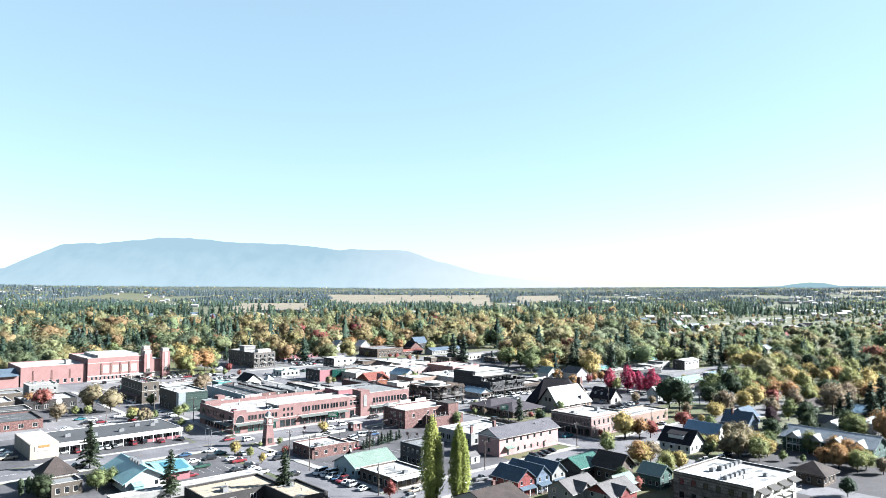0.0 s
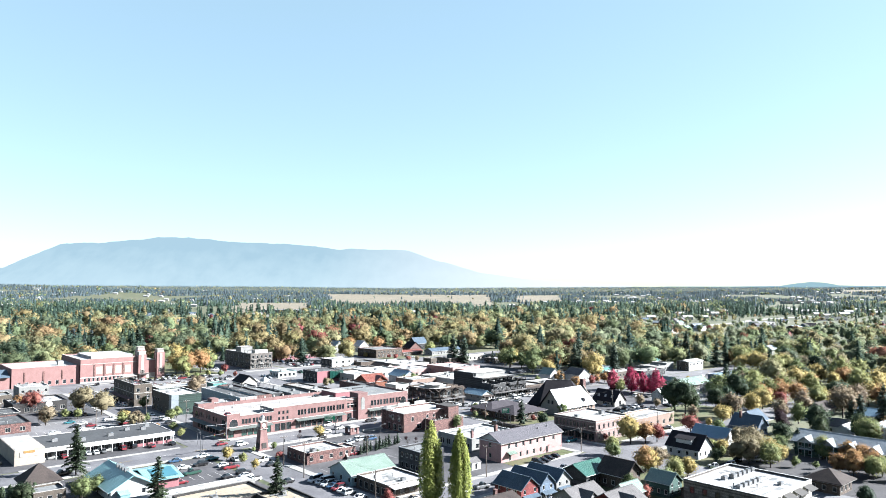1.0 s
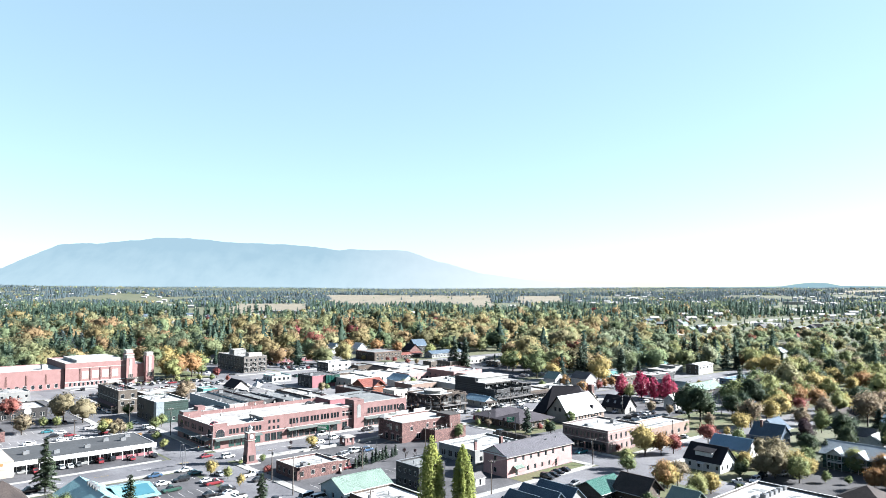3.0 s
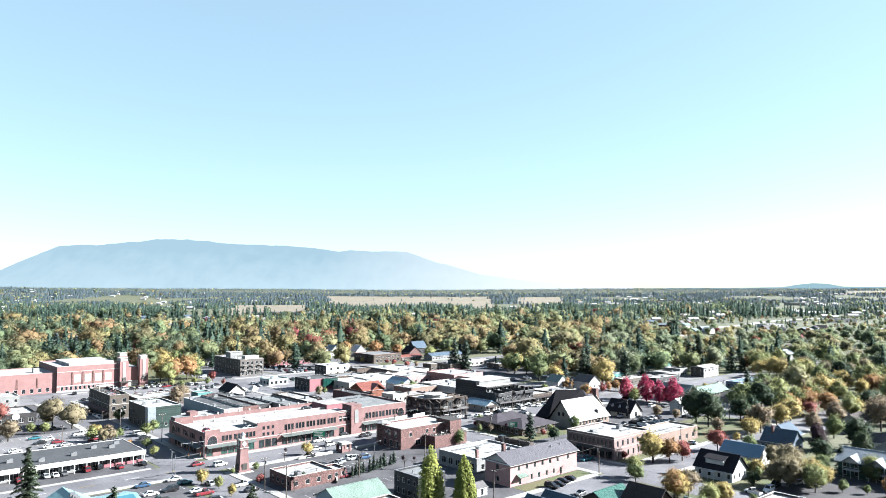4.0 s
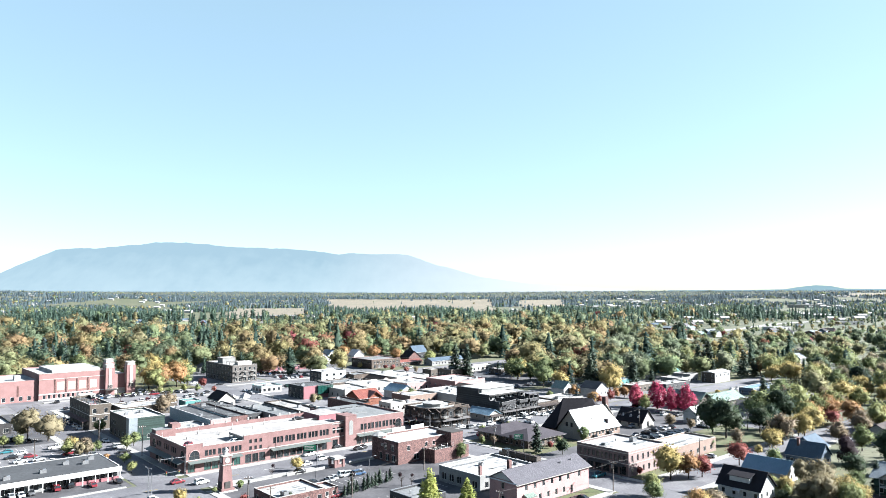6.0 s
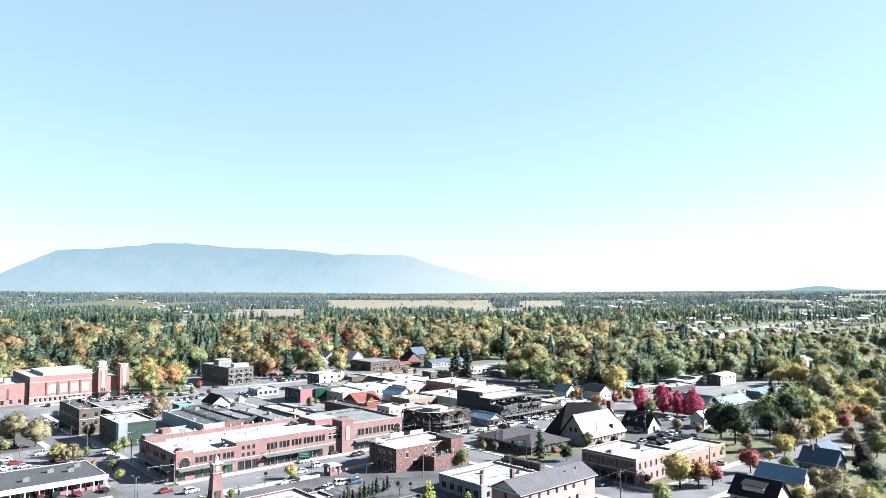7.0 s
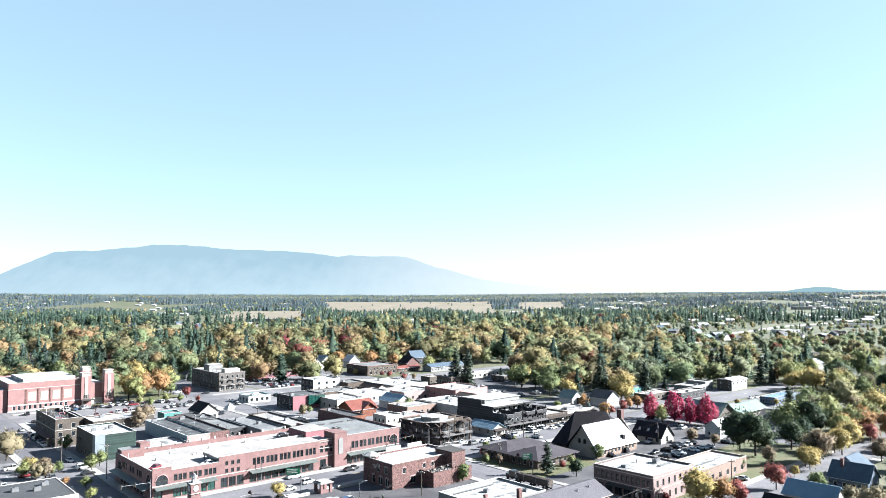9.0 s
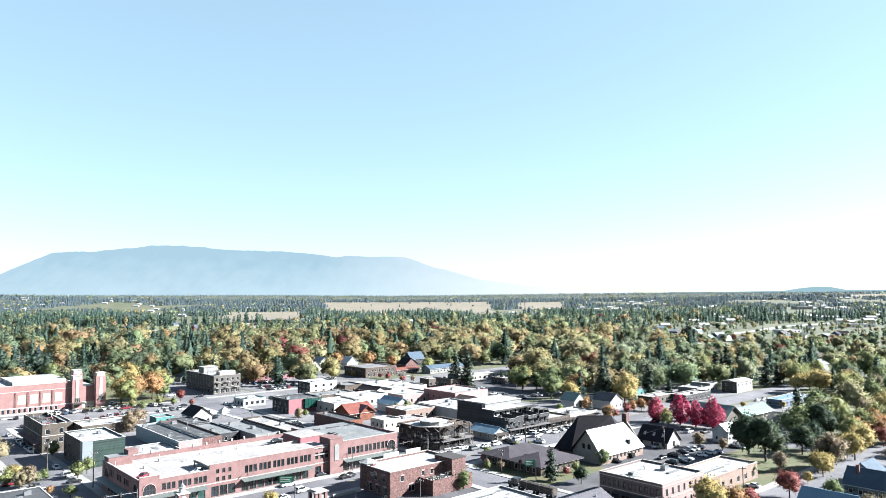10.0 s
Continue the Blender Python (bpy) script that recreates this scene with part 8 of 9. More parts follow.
# ---- the wooded town and the far woods ----
HOUSES = []
COLS = [M_WHITE, M_CREAM, M_GREY, M_BLUESIDE, M_WOOD, M_REDSIDE, M_GREENSIDE, M_WHITE]
ROOFS = [M_SHINGREY, M_SHINBROWN, M_SHINGLE, M_SHINBLUE, M_GREYROOF, M_SHINWHITE, M_GREENROOF, M_SHINGREY]


def clear(x, y):
    """Where the town itself stands, so that no wild trees grow there."""
    a, b = to_grid(x, y)
    if y < 250 or (a < 352 and b < 478 and a > -90) or (a <= 268 and 470 < b < 535):
        return True
    if 338 < a < 353 or 213 < a < 229 and b < 800 or 442 < b < 472 or 252 < b < 272 or 153 < b < 169:
        return True
    if 352 <= a < 395 and 470 < b < 520 or 352 <= a < 485 and 198 < b < 300 or 352 <= a < 380 and 330 <= b < 440 or 500 <= a < 640 and 245 < b < 275:
        return True
    if 380 <= a < 428 and 384 < b < 442 or 335 <= a < 402 and 470 < b < 562 or 400 <= a < 450 and 470 < b < 528:
        return True
    if far_road_gap(x, y) < 26:                    # the highway and its verges
        return True
    return False


def in_field(x, y, grow=0):
    grow += 45 * noise.noise((x / 110, y / 170, 12)) - 12    # woods bite into the edges
    return any(x0 * (y - 40) - grow < x < x1 * (y - 40) + grow and y0 - grow < y < y1 + grow for x0, x1, y0, y1 in FIELDS)


# houses along the leafy streets
for k in range(900):
    y = rnd.uniform(330, 1500) if k % 3 else rnd.uniform(500, 900)
    x = rnd.uniform(-0.68, 0.68) * y
    if clear(x, y) or built(x, y, 12) or in_field(x, y, 10) or any((x - p) ** 2 + (y - q) ** 2 < 30 ** 2 for p, q in HOUSES) or any((x - p) ** 2 + (y - q) ** 2 < (r + 7) ** 2 for p, q, r in PLANTED):
        continue
    if len(HOUSES) > 66:
        break
    HOUSES.append((x, y))
    a, b = to_grid(x, y)
    w, d = rnd.uniform(9, 14), rnd.uniform(8, 11)
    ax = rnd.choice("xy")
    e = rnd.choice((3.0, 3.4, 5.2))
    c, r = rnd.randrange(8), rnd.randrange(8)
    gable("house", "small " + COLS[c].name.replace("_", " ") + " house with " + ROOFS[r].name.replace("_", " ") + " roof among trees", "house", a - w / 2, b - d / 2, w, d, e, e + rnd.uniform(2.2, 3.6), ax, COLS[c], ROOFS[r],
          {"S": [row(0.9, 1.4, 1.4, 2, 1.5, w - 1.5)], "W": [row(0.9, 1.4, 1.3, 1, 2, d - 3)]} if y < 430 else {}, group="leafy street houses")
# the settlement along the highway
for k in range(38):
    (x0, y0), (x1, y1) = FAR_ROAD[k % 4], FAR_ROAD[k % 4 + 1]
    u, off = rnd.random(), rnd.choice((-1, 1)) * rnd.uniform(28, 130)
    n = Vector((y0 - y1, x1 - x0)).normalized() * off
    x, y = x0 + (x1 - x0) * u + n.x, y0 + (y1 - y0) * u + n.y
    if far_road_gap(x, y) < 24 or any((x - p) ** 2 + (y - q) ** 2 < 22 ** 2 for p, q in HOUSES):
        continue
    HOUSES.append((x, y))
    a, b = to_grid(x, y)
    w, d = rnd.uniform(10, 20), rnd.uniform(9, 13)
    c, r = rnd.randrange(8), rnd.randrange(8)
    gable("house", COLS[c].name.replace("_", " ") + " house with " + ROOFS[r].name.replace("_", " ") + " roof by a road", "house", a - w / 2, b - d / 2, w, d, 4.0, 4 + rnd.uniform(2, 3.5), rnd.choice("xy"), COLS[c], ROOFS[r], {}, turn=rnd.uniform(-20, 20), group="highway houses")
# long pale sheds and shops far out
SHEDS = [(-395, 1560, 90, 40, 7, 5), (-330, 1545, 60, 30, 6, 0), (-300, 1620, 40, 25, 6, 10), (470, 1080, 36, 16, 5, 20), (640, 1220, 50, 20, 6, 8), (700, 1120, 40, 16, 5, -8), (560, 960, 34, 14, 5, 22), (-520, 880, 26, 14, 5, 12),
                         (-380, 860, 24, 12, 5, 30)]
SHEDS += [(300, 1010, 34, 14, 5, 0), (860, 1330, 60, 24, 7, 0), (900, 1500, 80, 30, 8, 5), (520, 1900, 80, 30, 8, 0), (1100, 2300, 120, 40, 9, 0), (800, 2700, 120, 40, 10, 0), (-1300, 2400, 90, 40, 9, 0), (1400, 2100, 100, 30, 9, 8)]
for x, y, w, d, h, t in SHEDS:
    a, b = to_grid(x, y)
    flat("warehouse", "long pale warehouse with white roof among distant trees", "building", a, b, w, d, h, rnd.choice((M_WHITE, M_GREY, M_CREAM)), M_ROOFWHITE, {"S": [row(1.2, 2.2, 3, int(w / 7), 3, w - 3)]}, turn=t - 41, group="distant sheds")
    HOUSES += [(x + w * 0.25, y + d / 2), (x + w * 0.75, y + d / 2)]

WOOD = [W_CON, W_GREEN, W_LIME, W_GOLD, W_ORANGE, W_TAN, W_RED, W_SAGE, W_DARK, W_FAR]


def lowland(x, y):
    """Open ground, willow thickets and thinly wooded settlements: how tall and how dense the trees are."""
    s = x / (y - 40)
    if s > 0.33 and 620 < y < 900:
        return 0.62, 0.95
    if s > 0.27 and 880 < y < 1420:                 # the settlement along the highway
        return 0.45, 0.8
    if -0.5 < s < -0.24 and 960 < y < 1420:         # school grounds and car parks
        return 0.6, 0.4
    if -0.24 <= s < -0.02 and 1060 < y < 1500:
        return 0.7, 0.55
    return 1.0, 1.0


def pick(x, y):
    """Which kind grows at a place: stands of one kind, mixed at their edges."""
    s = x / (y - 40)
    n1 = noise.noise((x / 75, y / 75, 0)) + 0.6 * noise.noise((x / 28, y / 28, 4))
    con = -0.42 + 0.62 * min(max((y - 900) / 500, 0), 1) + (0.24 if s < -0.26 else 0.12 if s > 0.2 else 0) - (0.35 if lowland(x, y)[1] < 1 else 0)
    if (n1 + rnd.uniform(-0.28, 0.28) < con or rnd.random() < 0.08) and not (s > 0.33 and 620 < y < 900 and rnd.random() < 0.85):
        return 0
    v = 0.5 + 0.7 * noise.noise((x / 60, y / 60, 8)) + rnd.uniform(-0.42, 0.42)
    order = (1, 7, 2, 1, 3, 7, 2, 8, 1, 4, 5) if s > 0.22 else (8, 1, 3, 8, 1, 4, 5, 2) if s < -0.3 else (3, 1, 2, 4, 3, 2, 5, 3, 2, 1, 4, 3) if y < 1000 else (1, 8, 2, 1, 3, 8, 7)
    return 6 if rnd.random() < 0.015 else order[min(max(int(v * len(order)), 0), len(order) - 1)]


def grow(name, put, forms, label):
    """One belt of trees in one mesh. put: (form, kind) -> rows of x, y, z, height, turn, width, tint."""
    qs, ix, tint = [], [], []
    for (v, k), rows in put.items():
        t = forms[v]
        r = np.array(rows)
        c, s = np.cos(r[:, 4])[:, None, None], np.sin(r[:, 4])[:, None, None]
        q = np.repeat(t[None], len(r), 0)
        hw = (r[:, 3] * r[:, 5])[:, None, None]
        X = (q[..., 0] * c - q[..., 1] * s) * hw + r[:, 0, None, None]
        Y = (q[..., 0] * s + q[..., 1] * c) * hw + r[:, 1, None, None]
        Z = q[..., 2] * r[:, 3, None, None] + r[:, 2, None, None]
        qs.append(np.stack([X, Y, Z, q[..., 3] * c - q[..., 4] * s, q[..., 3] * s + q[..., 4] * c, q[..., 5]], -1).reshape(-1, 3, 6))
        ix.append(np.full(len(qs[-1]), k))
        tint.append(np.repeat(r[:, 6], len(t)))
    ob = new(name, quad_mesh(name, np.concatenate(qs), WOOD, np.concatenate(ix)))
    ob.data.attributes.new("tint", "FLOAT", "FACE").data.foreach_set("value", np.concatenate(tint).astype(np.float32))
    return tagged(ob, label, "trees", kind="stuff")


def near_house(reach):
    cells = {}
    for p, q in HOUSES:
        cells.setdefault((int(p // reach), int(q // reach)), []).append((p, q))
    return lambda x, y: any((x - p) ** 2 + (y - q) ** 2 < reach * reach for i in (-1, 0, 1) for j in (-1, 0, 1) for p, q in cells.get((int(x // reach) + i, int(y // reach) + j), ()))


def wood(near, far, step, broad, con, label, keep):
    """One belt of mixed woods between two distances, trees about step metres apart."""
    forms = broad + con
    put, y, housed = {}, near, near_house(11.5)
    while y < far:
        x = -0.68 * y - 30
        while x < 0.68 * y + 30:
            px, py = x + rnd.uniform(-0.5, 0.5) * step, y + rnd.uniform(-0.5, 0.5) * step
            x += step
            if rnd.random() > keep or clear(px, py) or in_field(px, py) or housed(px, py) or (py < 620 and any((px - p) ** 2 + (py - q) ** 2 < (r + 4.5) ** 2 for p, q, r in PLANTED)) or (py < 760 and built(px, py, 4.5)):
                continue
            tall, dense = lowland(px, py)
            if rnd.random() > dense:
                continue
            k = pick(px, py)
            h = tall * (rnd.uniform(13, 27) if k == 0 else rnd.uniform(13, 23)) * (1.0 if near > 600 else 0.85) * (1.3 if rnd.random() < 0.12 else 1.0)
            v = len(broad) + rnd.randrange(len(con)) if k == 0 else rnd.randrange(len(broad))
            put.setdefault((v, k), []).append((px, py, rise(px, py) - 0.2, h, rnd.uniform(0, 6.28), rnd.uniform(0.85, 1.2) * (1.45 if k == 0 else 1.08), rnd.random()))
        y += step
    return grow("woods", put, forms, label)


wood(300, 640, 14, [clumps(rg, 15, 1100, 0.025, False, 0.46, 0.07, 0.7, 0.88) for _ in range(5)], [np.concatenate([spire(rg, 8, 5, 0, 0, 0.09), boughs(rg, 60, 900, 0.021, 0.2)]) for _ in range(4)], "mixed autumn trees between houses", 0.8)
wood(640, 1000, 16, [clumps(rg, 12, 420, 0.034, False, 0.47, 0.07, 0.8, 0.87) for _ in range(6)], [np.concatenate([spire(rg, 5, 4, 0, 0, 0.1), boughs(rg, 34, 190, 0.033, 0.18)]) for _ in range(5)], "dense golden, orange and green autumn woods", 0.9)
wood(1000, 1500, 16, [clumps(rg, 6, 110, 0.05, False, 0.46, 0.07, 0.85, 0.85) for _ in range(6)], [np.concatenate([spire(rg, 3, 3, 0, 0, 0.11), boughs(rg, 20, 50, 0.05, 0.17)]) for _ in range(6)], "mixed autumn woods with dark conifers", 0.9)


def far_wood(near, far, step, tiers, points, label):
    """Far conifer woods with pale clearings and a few golden stands."""
    con = [spire(rg, tiers, points, 0 if tiers < 3 else 5, 0.06, 0.27, 0.02) for _ in range(5)]
    gold = [clumps(rg, 1, 16, 0.1, False, 0.6, 0.1) for _ in range(3)]
    put, y, housed = {}, near, near_house(24.0)
    while y < far:
        x = -0.66 * y - 30
        while x < 0.66 * y + 30:
            px, py = x + rnd.uniform(-0.5, 0.5) * step, y + rnd.uniform(-0.5, 0.5) * step
            x += step
            if math.hypot(px, py) > 4780 or in_field(px, py) and rnd.random() > 0.01 or py < 3300 and (noise.noise((px / 300, py / 520, 9)) > 0.08 or noise.noise((px / 70, py / 55, 5)) > 0.3) or clear(px, py) or housed(px, py):
                continue
            if rnd.random() < (0.22 if py < 2300 else 0.05) + (0.5 if py < 2300 else 0.2) * (noise.noise((px / 200, py / 160, 2)) > 0.22):
                v, k, h = 5 + rnd.randrange(3), rnd.choice((1, 2, 7, 1, 3, 8)), rnd.uniform(9, 17)
            else:
                # conifers in the haze-mixed colour take over with distance
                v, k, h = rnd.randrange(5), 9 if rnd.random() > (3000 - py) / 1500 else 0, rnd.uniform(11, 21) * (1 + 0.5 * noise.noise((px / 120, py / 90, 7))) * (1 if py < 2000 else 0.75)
            if py > 3600:
                h *= 0.5
            put.setdefault((v, k), []).append((px, py, rise(px, py) - 0.3, h, rnd.uniform(0, 6.28), rnd.uniform(0.8, 1.25) * (1 if step < 12 else step / 12), rnd.random()))
        y += step
    return grow("woods", put, con + gold, label)


# specks of far houses
s, s2 = Shape(), Shape()
for k in range(420):
    y = rnd.uniform(1250, 3600)
    x = rnd.uniform(-0.7, 0.7) * y if k % 3 else rnd.uniform(0.15, 0.68) * y
    if noise.noise((x / 330, y / 330, 6)) < 0.0 and k % 4 or in_field(x, y, 40):
        continue
    z, w, d = rise(x, y), rnd.uniform(10, 22), rnd.uniform(8, 12)
    s.box(x, y, z, x + w, y + d, z + 5)
    s2.slab([(x - 0.5, y - 0.5, z + 5), (x + w + 0.5, y - 0.5, z + 5), (x + w + 0.5, y + d / 2, z + 8), (x - 0.5, y + d / 2, z + 8)], 0.3)
    s2.slab([(x + w + 0.5, y + d + 0.5, z + 5), (x - 0.5, y + d + 0.5, z + 5), (x - 0.5, y + d / 2, z + 8), (x + w + 0.5, y + d / 2, z + 8)], 0.3)
    HOUSES.append((x + w / 2, y - 4))
tagged(part("far_houses", s, M_WHITE), "pale far houses scattered in the woods", "houses", kind="stuff")
tagged(part("far_roofs", s2, M_SHINWHITE), "pale roofs of far houses", "roofs", kind="stuff")

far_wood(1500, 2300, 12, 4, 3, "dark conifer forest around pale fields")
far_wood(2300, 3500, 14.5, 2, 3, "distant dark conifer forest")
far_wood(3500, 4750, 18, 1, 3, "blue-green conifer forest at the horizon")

# ---- vehicles ----
def loft(s, rows):
    """Joins closed rings of equal length, with end caps."""
    k, n = len(rows[0]), len(s.v)
    for r in rows:
        s.v += [tuple(p) for p in r]
    for j in range(len(rows) - 1):
        for i in range(k):
            s.f.append((n + j * k + i, n + j * k + (i + 1) % k, n + (j + 1) * k + (i + 1) % k, n + (j + 1) * k + i))
    s.f += [tuple(n + i for i in range(k))[::-1], tuple(n + (len(rows) - 1) * k + i for i in range(k))]
    return s


def car_shapes(kind):
    """body, glass, top and places of wheels and lamps; x is forward, the middle of the car at 0."""
    L, W, belt, high = dict(c=(4.5, 0.88, 0.92, 1.42), s=(4.7, 0.95, 1.08, 1.75), p=(5.6, 0.97, 1.1, 1.82), v=(5.2, 0.98, 1.15, 2.1))[kind]
    h = L / 2
    def ring(x, w, z0, z1):
        return [(x, -w * 0.92, z0), (x, w * 0.92, z0), (x, w, z0 + 0.25), (x, w * 0.97, z1 - 0.12), (x, w * 0.86, z1), (x, -w * 0.86, z1), (x, -w * 0.97, z1 - 0.12), (x, -w, z0 + 0.25)]
    body = loft(Shape(), [ring(-h, W * 0.86, 0.35, belt - 0.12), ring(-h + 0.25, W, 0.25, belt), ring(-h * 0.3, W, 0.22, belt), ring(h * 0.25, W, 0.22, belt), ring(h * 0.45, W, 0.22, belt - 0.08), ring(h - 0.35, W * 0.97, 0.25, belt - 0.18), ring(h, W * 0.8, 0.35, belt - 0.34)])
    x0, x1, t0, t1 = dict(c=(-h * 0.78, h * 0.42, -h * 0.45, h * 0.05), s=(-h + 0.15, h * 0.42, -h + 0.4, h * 0.12), p=(-h * 0.12, h * 0.45, -h * 0.04, h * 0.2), v=(-h + 0.08, h * 0.75, -h + 0.2, h * 0.5))[kind]
    w0, w1 = W * 0.88, W * 0.72
    glass = Shape().add([(x0, -w0, belt), (x1, -w0, belt), (x1, w0, belt), (x0, w0, belt), (t0, -w1, high - 0.06), (t1, -w1, high - 0.06), (t1, w1, high - 0.06), (t0, w1, high - 0.06)],
                        [(0, 1, 5, 4), (1, 2, 6, 5), (2, 3, 7, 6), (3, 0, 4, 7), (4, 5, 6, 7)])
    top = Shape().box(t0 - 0.03, -w1 - 0.02, high - 0.058, t1 + 0.03, w1 + 0.02, high)
    for y in (-1, 1):
        top.rod((x1, y * w0, belt), (t1, y * w1, high - 0.03), 0.04).rod((x0, y * w0, belt), (t0, y * w1, high - 0.03), 0.06)
    bed = Shape().box(-h + 0.2, -W * 0.8, belt + 0.002, -h * 0.14, W * 0.8, belt + 0.02) if kind == "p" else None
    return body, glass, top, bed, L, W, belt


CAR = {}
NAMES = dict(c="car", s="sport_utility", p="pickup_truck", v="van")


def park(colour, kind, *spots):
    """Cars at (a, b, heading from the main street, height of the ground)."""
    for a, b, turn, z in spots:
        if (kind, colour) not in CAR:
            body, glass, top, bed, L, W, belt = car_shapes(kind)
            p = M_CARS[colour]
            sh = CAR.get(kind) or (glass.mesh("glasshouse", M_GLASS), Shape().tube(0, 0, -0.11, 0.11, 0.34, 0.34, 10).mesh("tyre", M_TYRE),
                                   box(-0.04, -0.16, -0.07, 0.04, 0.16, 0.07).mesh("headlight", M_LAMPW), box(-0.04, -0.12, -0.1, 0.04, 0.12, 0.1).mesh("tail_light", M_LAMPR), bed.mesh("bed", M_TYRE) if bed else None)
            CAR[kind] = sh
            far = Shape().add(body.v, body.f)
            k = len(far.f)
            for x in (-L * 0.3, L * 0.31):
                for y in (-W * 0.9, W * 0.9):
                    far.rod((x, y - 0.11, 0.34), (x, y + 0.11, 0.34), 0.34, 10)
            far = far.mesh("body", p)
            far.materials.append(M_TYRE)
            for q in far.polygons[k:]:
                q.material_index = 1
            CAR[kind, colour] = (body.mesh("body", p), top.mesh("roof", p), L, W, belt, far)
        me, top, L, W, belt, far = CAR[kind, colour]
        me = me if b < 215 else far
        glass, tyre, hl, tl, bed = CAR[kind]
        ob = thing(NAMES[kind], grid(a, b, z + (0.03 if z == 0 else 0), turn + rnd.choice((0, 180)) + rnd.uniform(-3, 3)), f"{colour} {NAMES[kind].replace('_', ' ')} parked on pale asphalt" if z == 0 else f"{colour} {NAMES[kind]} parked on the roof deck", "car", "parked cars")
        part("body", me, None, ob)
        part("glasshouse", glass, None, ob)
        part("roof", top, None, ob)
        if bed:
            part("bed", bed, None, ob)
        for x in (-L * 0.3, L * 0.31) if b < 215 else ():
            for y in (-W * 0.9, W * 0.9):
                part("wheel", tyre, None, ob, m=pose(x, y, 0.34, 90))
        for y in (-W * 0.6, W * 0.6) if b < 215 else ():
            part("headlight", hl, None, ob, m=pose(L / 2 - 0.1, y, belt - 0.42))
            part("tail_light", tl, None, ob, m=pose(-L / 2 + 0.04, y, belt - 0.3))


park("grey", "c", (61.9, 283.9, 90, 0), (83.4, 281.4, 90, 0), (189.9, 158.5, 10, 0), (307.9, 211.7, 90, 0), (301.1, 211.4, 90, 0), (342.3, 235.4, 0, 0), (325.4, 199.4, 0, 0), (284.6, 507.5, 90, 0), (350.5, 225.4, 0, 0))
park("silver", "c", (78.2, 281.6, 90, 0), (94.8, 327.4, 0, 0), (121.7, 408.4, 90, 0), (113.8, 239.3, 90, 0), (157.3, 236.1, 90, 0), (248.1, 122, 0, 0), (247, 273.1, 0, 0), (307.2, 270.8, 80, 0), (306.4, 211.6, 90, 0), (310.9, 203, 90, 0), (169.6, 237.4, 90, 0), (159.3, 237, 90, 0), (167.1, 468.3, 90, 0), (151.8, 476.4, 90, 0), (195, 464.8, 90, 0), (275.6, 497.7, 90, 0), (224.7, 427.9, 90, 0), (197.5, 449.5, 0, 0), (358.3, 362.1, 0, 0), (348.8, 442.7, 0, 0), (324.7, 501.7, 90, 0), (377.6, 473.4, 0, 0))
park("silver", "c", (449.7, 249.9, 0, 0))
park("white", "c", (80.7, 281.1, 90, 0), (91.8, 342.2, 0, 0), (89.2, 328.1, 0, 0), (77.9, 327.6, 0, 0), (121.9, 344.7, 90, 0), (121.3, 397.4, 90, 0), (96.4, 239.7, 0, 0), (107.3, 251, 0, 0), (107.8, 234.1, 0, 0), (107.6, 217.4, 0, 0), (161.8, 258.2, 0, 0), (124.5, 190.9, 0, 0), (289.2, 274.7, 0, 0), (294.9, 274.7, 0, 0), (274.9, 172.4, 90, 0), (293.5, 271.5, 80, 0), (302.6, 269.7, 80, 0), (315.1, 270.4, 80, 0), (309.3, 211.4, 90, 0), (301.3, 204, 90, 0), (307, 203.6, 90, 0), (144.3, 277.1, 0, 7.2))
park("white", "c", (156.6, 478.3, 90, 0), (182, 486.1, 0, 0), (170, 484.1, 0, 0), (226.3, 439.5, 90, 0), (277.7, 518.3, 90, 0), (267.5, 508.1, 90, 0), (291.2, 512.2, 90, 0), (358.7, 367.1, 0, 0), (371.1, 389.3, 0, 0), (394, 405.7, 0, 0), (353.5, 451.9, 0, 0), (333.4, 500.8, 90, 0), (340, 458, 0, 0), (332.9, 533.5, 90, 0), (349.2, 249.2, 0, 0), (444.2, 250.5, 0, 0))
park("red", "c", (70.6, 281.6, 90, 0), (99.5, 278.8, 90, 0), (93.6, 334.8, 0, 0), (105.4, 330.9, 0, 0), (89, 222.9, 0, 0), (149.5, 219.6, 0, 0), (120.4, 264.8, 5, 0), (130.3, 282.6, 40, 7.2), (347.3, 252.9, 0, 0))
park("red", "s", (90, 281.6, 90, 0))
park("black", "s", (94.1, 282.8, 90, 0), (94, 370.7, 90, 0), (102.2, 240.2, 0, 0), (108.5, 221.3, 0, 0), (150.6, 233.6, 90, 0), (189.3, 168.6, 100, 0), (240.8, 125.3, 0, 0), (281.3, 221.1, 80, 0), (293.9, 210.7, 90, 0), (189.1, 463.4, 0, 0), (188.4, 464.1, 0, 0))
park("black", "c", (106.7, 278.1, 90, 0), (87.9, 337.2, 0, 0), (87.8, 373.2, 90, 0), (98.7, 364.9, 90, 0), (121.6, 320.4, 0, 0), (120.3, 224.7, 0, 0), (102.7, 219.6, 0, 0), (154.6, 250.4, 0, 0), (189, 266, 0, 0), (113.7, 202.6, 0, 0), (192.9, 169.1, 100, 0), (196.5, 170.3, 100, 0), (200.1, 171, 100, 0), (294.3, 210.6, 90, 0), (301, 211.2, 90, 0), (342.2, 224.7, 0, 0), (267, 265.8, 80, 0), (268.2, 269.2, 80, 0), (271.3, 219.6, 80, 0), (287.1, 211.3, 0, 0), (312.6, 211.1, 90, 0), (287.8, 203.9, 90, 0))
